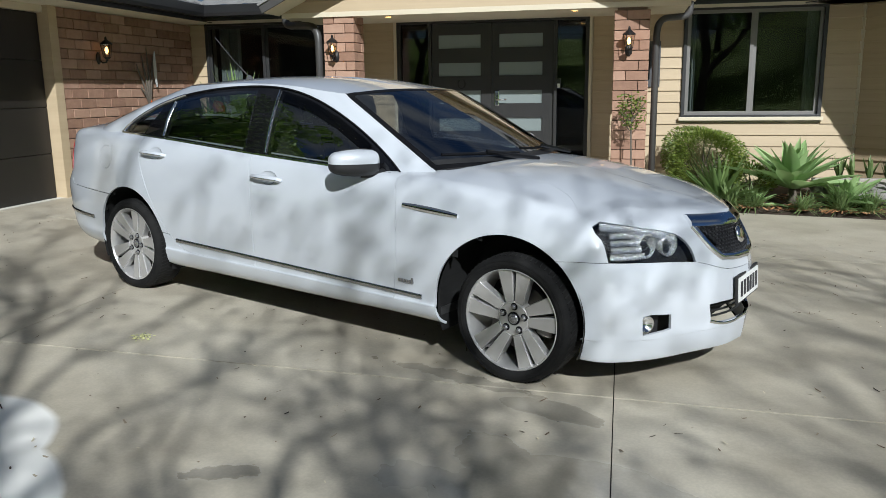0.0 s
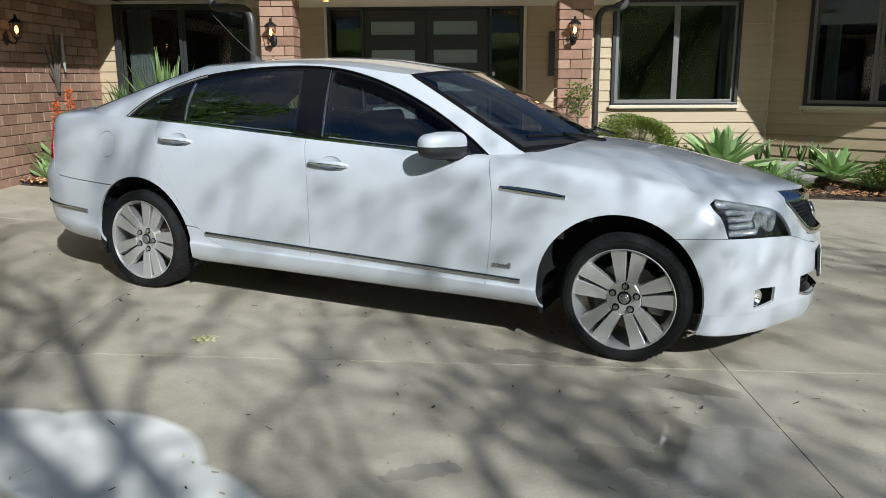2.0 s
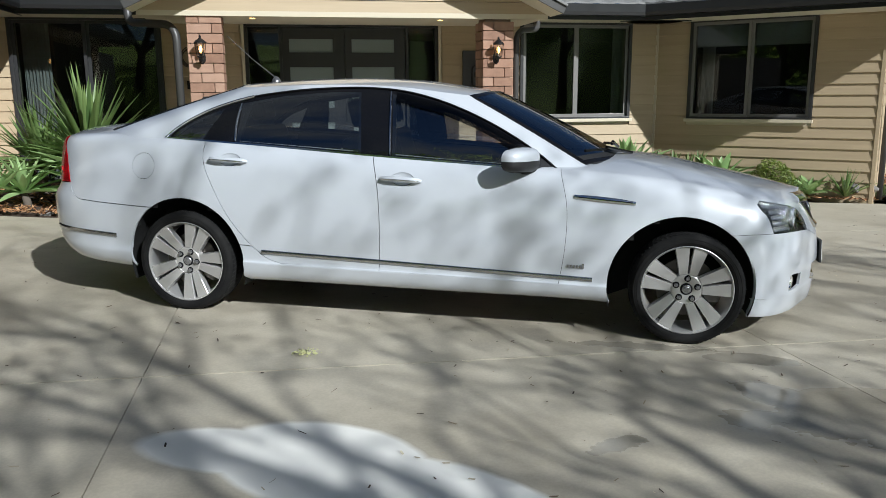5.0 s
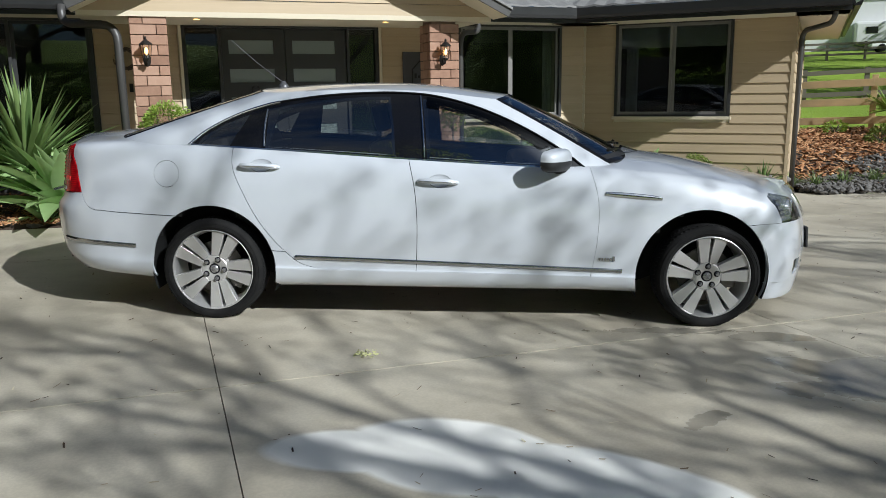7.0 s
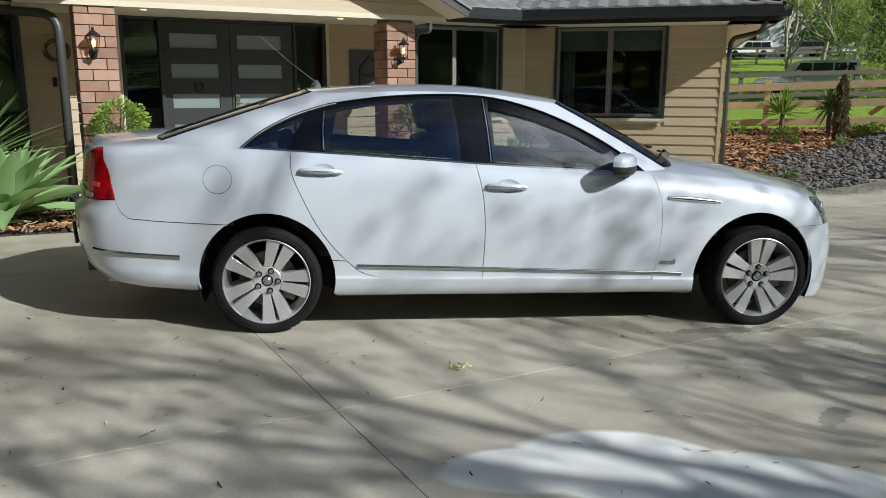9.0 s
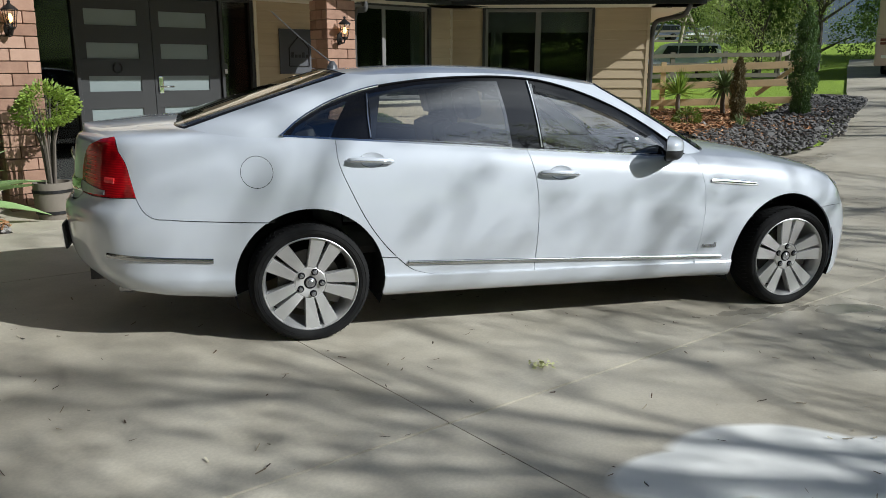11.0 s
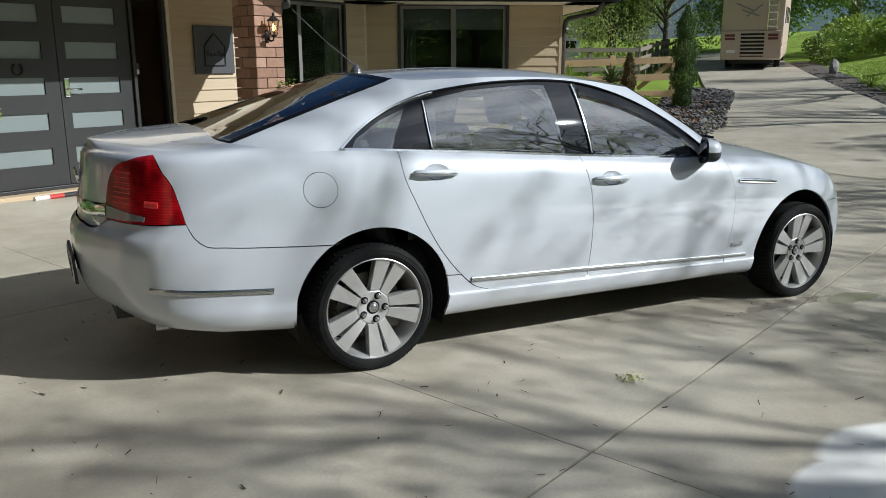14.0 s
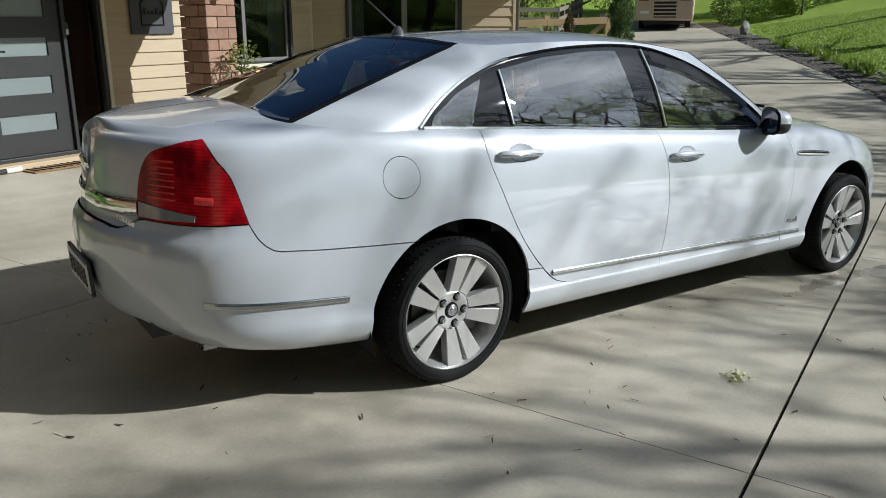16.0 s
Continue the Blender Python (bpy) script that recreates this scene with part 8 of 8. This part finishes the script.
def simple_car(name, label, m, paint_, L=4.7, H=1.75, W=1.85):
    """A far car: body, glasshouse, windows and wheels."""
    c = thing(name, label, "car", m)
    bm = bmesh.new()
    prof = [(-.5, .25), (-.5, .52), (-.485, .56), (-.47, .93), (-.40, 1.0), (.02, 1.0), (.13, .94), (.25, .60), (.46, .52), (.5, .44), (.5, .22)]
    ringA = [bm.verts.new((x * L, -W * (.5 if z < .6 else .43), z * H)) for x, z in prof]
    ringB = [bm.verts.new((x * L, W * (.5 if z < .6 else .43), z * H)) for x, z in prof]
    for i in range(len(prof)):
        j = (i + 1) % len(prof)
        bm.faces.new((ringA[i], ringA[j], ringB[j], ringB[i]))
    bm.faces.new(ringA)
    bm.faces.new(ringB[::-1])
    bmesh.ops.recalc_face_normals(bm, faces=bm.faces)
    bmesh.ops.bevel(bm, geom=bm.edges[:], offset=.04, segments=2, affect="EDGES")
    part("body", bm, paint_, c)
    for sg in (-1, 1):
        for a, b in ((-.44, -.25), (-.235, -.06), (-.045, .13)):
            bm = bmesh.new()
            f0 = .0 if b < .1 else .07
            q = [(a * L, .62 * H), (b * L, .62 * H), ((b - f0) * L, .92 * H), (a * L, .92 * H)]
            vs = [[bm.verts.new((x, sg * (W * (.44 + .03 * (.92 * H - z)) + o), z)) for x, z in q] for o in (.0, .02)]
            bm.faces.new(vs[0])
            bm.faces.new(vs[1])
            for i in range(4):
                bm.faces.new((vs[0][i], vs[0][(i + 1) % 4], vs[1][(i + 1) % 4], vs[1][i]))
            bmesh.ops.recalc_face_normals(bm, faces=bm.faces)
            part("side_window", bm, DARKGLASS, c)
        for x in (-.3, .3):
            bm = lathe(bmesh.new(), [(.0, -.1), (.28, -.1), (.34, -.06), (.34, .06), (.28, .1), (.0, .1)], 24, pose(x * L, sg * W * .46, .34))
            part("wheel", bm, RUBBER, c, smooth=True, angle=40)
    return c


def far_pose(x, y, yaw, dz=0.0):
    return pose(x, y, gz(x, y) - .05 + dz, 0, 0, yaw)


simple_car("parked_suv", "silver off-road car parked beyond the fences", far_pose(30.9, 26.4, 122, .5), SILVER, 4.9, 1.9)
simple_car("parked_car", "white hatchback parked on the far road", far_pose(57.5, 52.5, 140), WHITE, 4.2, 1.5)
simple_car("parked_car", "dark hatchback parked on the far road", far_pose(60.5, 49.0, 140), plain("blue_grey", (.08, .09, .11), .3), 4.2, 1.5)
simple_car("parked_car", "white estate parked on the far road", far_pose(64.0, 46.0, 140), WHITE, 4.4, 1.5)
# caravan
cv = thing("caravan", "white touring caravan by the far house", "caravan", far_pose(62.5, 58.0, 138, .2))
part("body", cuboid(bmesh.new(), -2.9, 2.9, -1.1, 1.1, .4, 2.5, Matrix(), .25), WHITE, cv)
for x in (-1.6, .9):
    for sg in (-1, 1):
        part("window", cuboid(bmesh.new(), x, x + 1.0, sg * 1.12 - .02, sg * 1.12 + .02, 1.4, 2.0), DARKGLASS, cv)
for sg in (-1, 1):
    bm = lathe(bmesh.new(), [(.0, -.1), (.3, -.1), (.34, 0), (.3, .1), (.0, .1)], 20, pose(0, sg * .95, .2))
    part("wheel", bm, RUBBER, cv)


def far_house(m, label, w=16, d=9, h=5.4):
    o = thing("far_house", label, "house", m)
    part("wall", cuboid(bmesh.new(), -w / 2, w / 2, -d / 2, d / 2, -1, h), WHITE, o)
    bm = bmesh.new()
    b = [bm.verts.new(v) for v in ((-w / 2 - .6, -d / 2 - .6, h), (w / 2 + .6, -d / 2 - .6, h), (w / 2 + .6, d / 2 + .6, h), (-w / 2 - .6, d / 2 + .6, h))]
    t0, t1 = bm.verts.new((-w / 2 + 4, 0, h + 2.2)), bm.verts.new((w / 2 - 4, 0, h + 2.2))
    for f in ((b[0], b[1], t1, t0), (b[1], b[2], t1), (b[2], b[3], t0, t1), (b[3], b[0], t0), (b[3], b[2], b[1], b[0])):
        bm.faces.new(f)
    rf = part("roof", bm, plain("slate_blue_roof", (.12, .14, .16), .6), o)
    part("chimney", cuboid(bmesh.new(), -1, -.5, -.3, .3, h + 1.4, h + 3.2), IRON, rf)
    for k in range(4):
        for fl in (0, 1):
            x = -w / 2 + 1.6 + k * 3.6
            wd = part("window", cuboid(bmesh.new(), x, x + 2.2, -d / 2 - .05, -d / 2 + .02, .8 + fl * 2.6, 2.1 + fl * 2.6), DARKGLASS, o)
            part("frame", cuboid(bmesh.new(), x - .1, x + 2.3, -d / 2 - .03, -d / 2 + .03, .68 + fl * 2.6, .8 + fl * 2.6), WHITE, wd)
    part("balcony", cuboid(bmesh.new(), -w / 2, w / 2 - 3, -d / 2 - 1.6, -d / 2, 2.6, 2.75), WHITE, o)
    bm = bmesh.new()
    for k in range(14):
        tube(bm, [(-w / 2 + k, -d / 2 - 1.55, 2.75), (-w / 2 + k, -d / 2 - 1.55, 3.7)], .04, 4)
    tube(bm, [(-w / 2, -d / 2 - 1.55, 3.7), (w / 2 - 3, -d / 2 - 1.55, 3.7)], .05, 4)
    part("railing", bm, WHITE, o)


far_house(far_pose(66, 62.0, 137, .2), "white two-storey house with a blue-grey hip roof")
# dark paddock fences
for nm, a, b, nn in (("paddock_fence", (14.5, 27.0), (24.5, 17.2), 7), ("paddock_fence", (24.5, 17.2), (33.0, 19.8), 5), ("paddock_fence", (40, 50), (60, 34), 10)):
    f = thing(nm, "weathered grey paddock fence with posts and rails", "fence", Matrix(), "paddock fences")
    a, b = Vector(a), Vector(b)
    yw = math.degrees(math.atan2((b - a).y, (b - a).x))
    for k in range(nn + 1):
        p = a.lerp(b, k / nn)
        part("post", cuboid(bmesh.new(), -.08, .08, -.08, .08, -.2, 1.25, pose(p.x, p.y, gz(p.x, p.y), 0, 0, yw)), GREYWOOD, f)
        if k < nn:
            q = a.lerp(b, (k + 1) / nn)
            for hh in (.35, .75, 1.12):
                za, zb_ = gz(p.x, p.y) + hh, gz(q.x, q.y) + hh
                L = (q - p).length
                part("rail", cuboid(bmesh.new(), 0, L, -.11, -.085, -.08, .08, pose(p.x, p.y, za, 0, -math.degrees(math.atan2(zb_ - za, L)), yw)), GREYWOOD, f)
# far green hills closing the view
hill = strip_mesh("hills", list(np.linspace(-420, 420, 43)), list(np.linspace(-420, 420, 43)), lambda x, y: -8 + 16 * smooth01((math.hypot(x, y) - 110) / 160) + 7 * noise.noise((x * .008, y * .008, 3)) * smooth01((math.hypot(x, y) - 110) / 100), GRASS, mask=lambda x, y: 100 < math.hypot(x, y), label="low green hills round the place", category="hills")

# leaf litter and a scrap of blossom on the concrete
rng = np.random.default_rng(11)
V, F = [], []
for k in range(1100):
    x, y = rng.uniform(-6.0, 5.0), rng.uniform(.6, 8.5)
    z = gz(x, y) + .004
    m = pose(x, y, z, rng.uniform(-12, 12), rng.uniform(-12, 12), rng.uniform(0, 360))
    l, w = rng.uniform(.005, .024), rng.uniform(.0015, .005)
    b = len(V)
    V += [m @ Vector(v) for v in ((-l, -w, 0), (l * .6, -w, .002), (l, 0, .006), (l * .5, w, .002), (-l, w * .6, 0))]
    F.append((b, b + 1, b + 2, b + 3, b + 4))
_b = Nodes("litter", (.2, .12, .06), .8)
_b.set("Base Color", _b.ramp(_b.island(), [(.0, (.03, .02, .015)), (.5, (.12, .07, .035)), (1.0, (.66, .60, .45))]))
tagged(new("leaf_litter", mesh_of("leaf_litter", V, F, _b.m, False)), "scattered dry leaf bits and twigs", "litter", kind="stuff")
p = np.stack([rng.normal(0, .028, 60), rng.normal(0, .022, 60), rng.uniform(.005, .02, 60)], 1)
V, F = leaf_cloud(p, .014, 12, .2, 1.6)
bl_ = new("blossom_sprig", mesh_of("blossom_sprig", V, F, plain("pale_blossom", (.55, .55, .28), .8), False))
bl_.matrix_world = pose(-2.595, 3.73, gz(-2.595, 3.73))
tagged(bl_, "pale yellow sprig lying on the concrete", "sprig", kind="stuff")
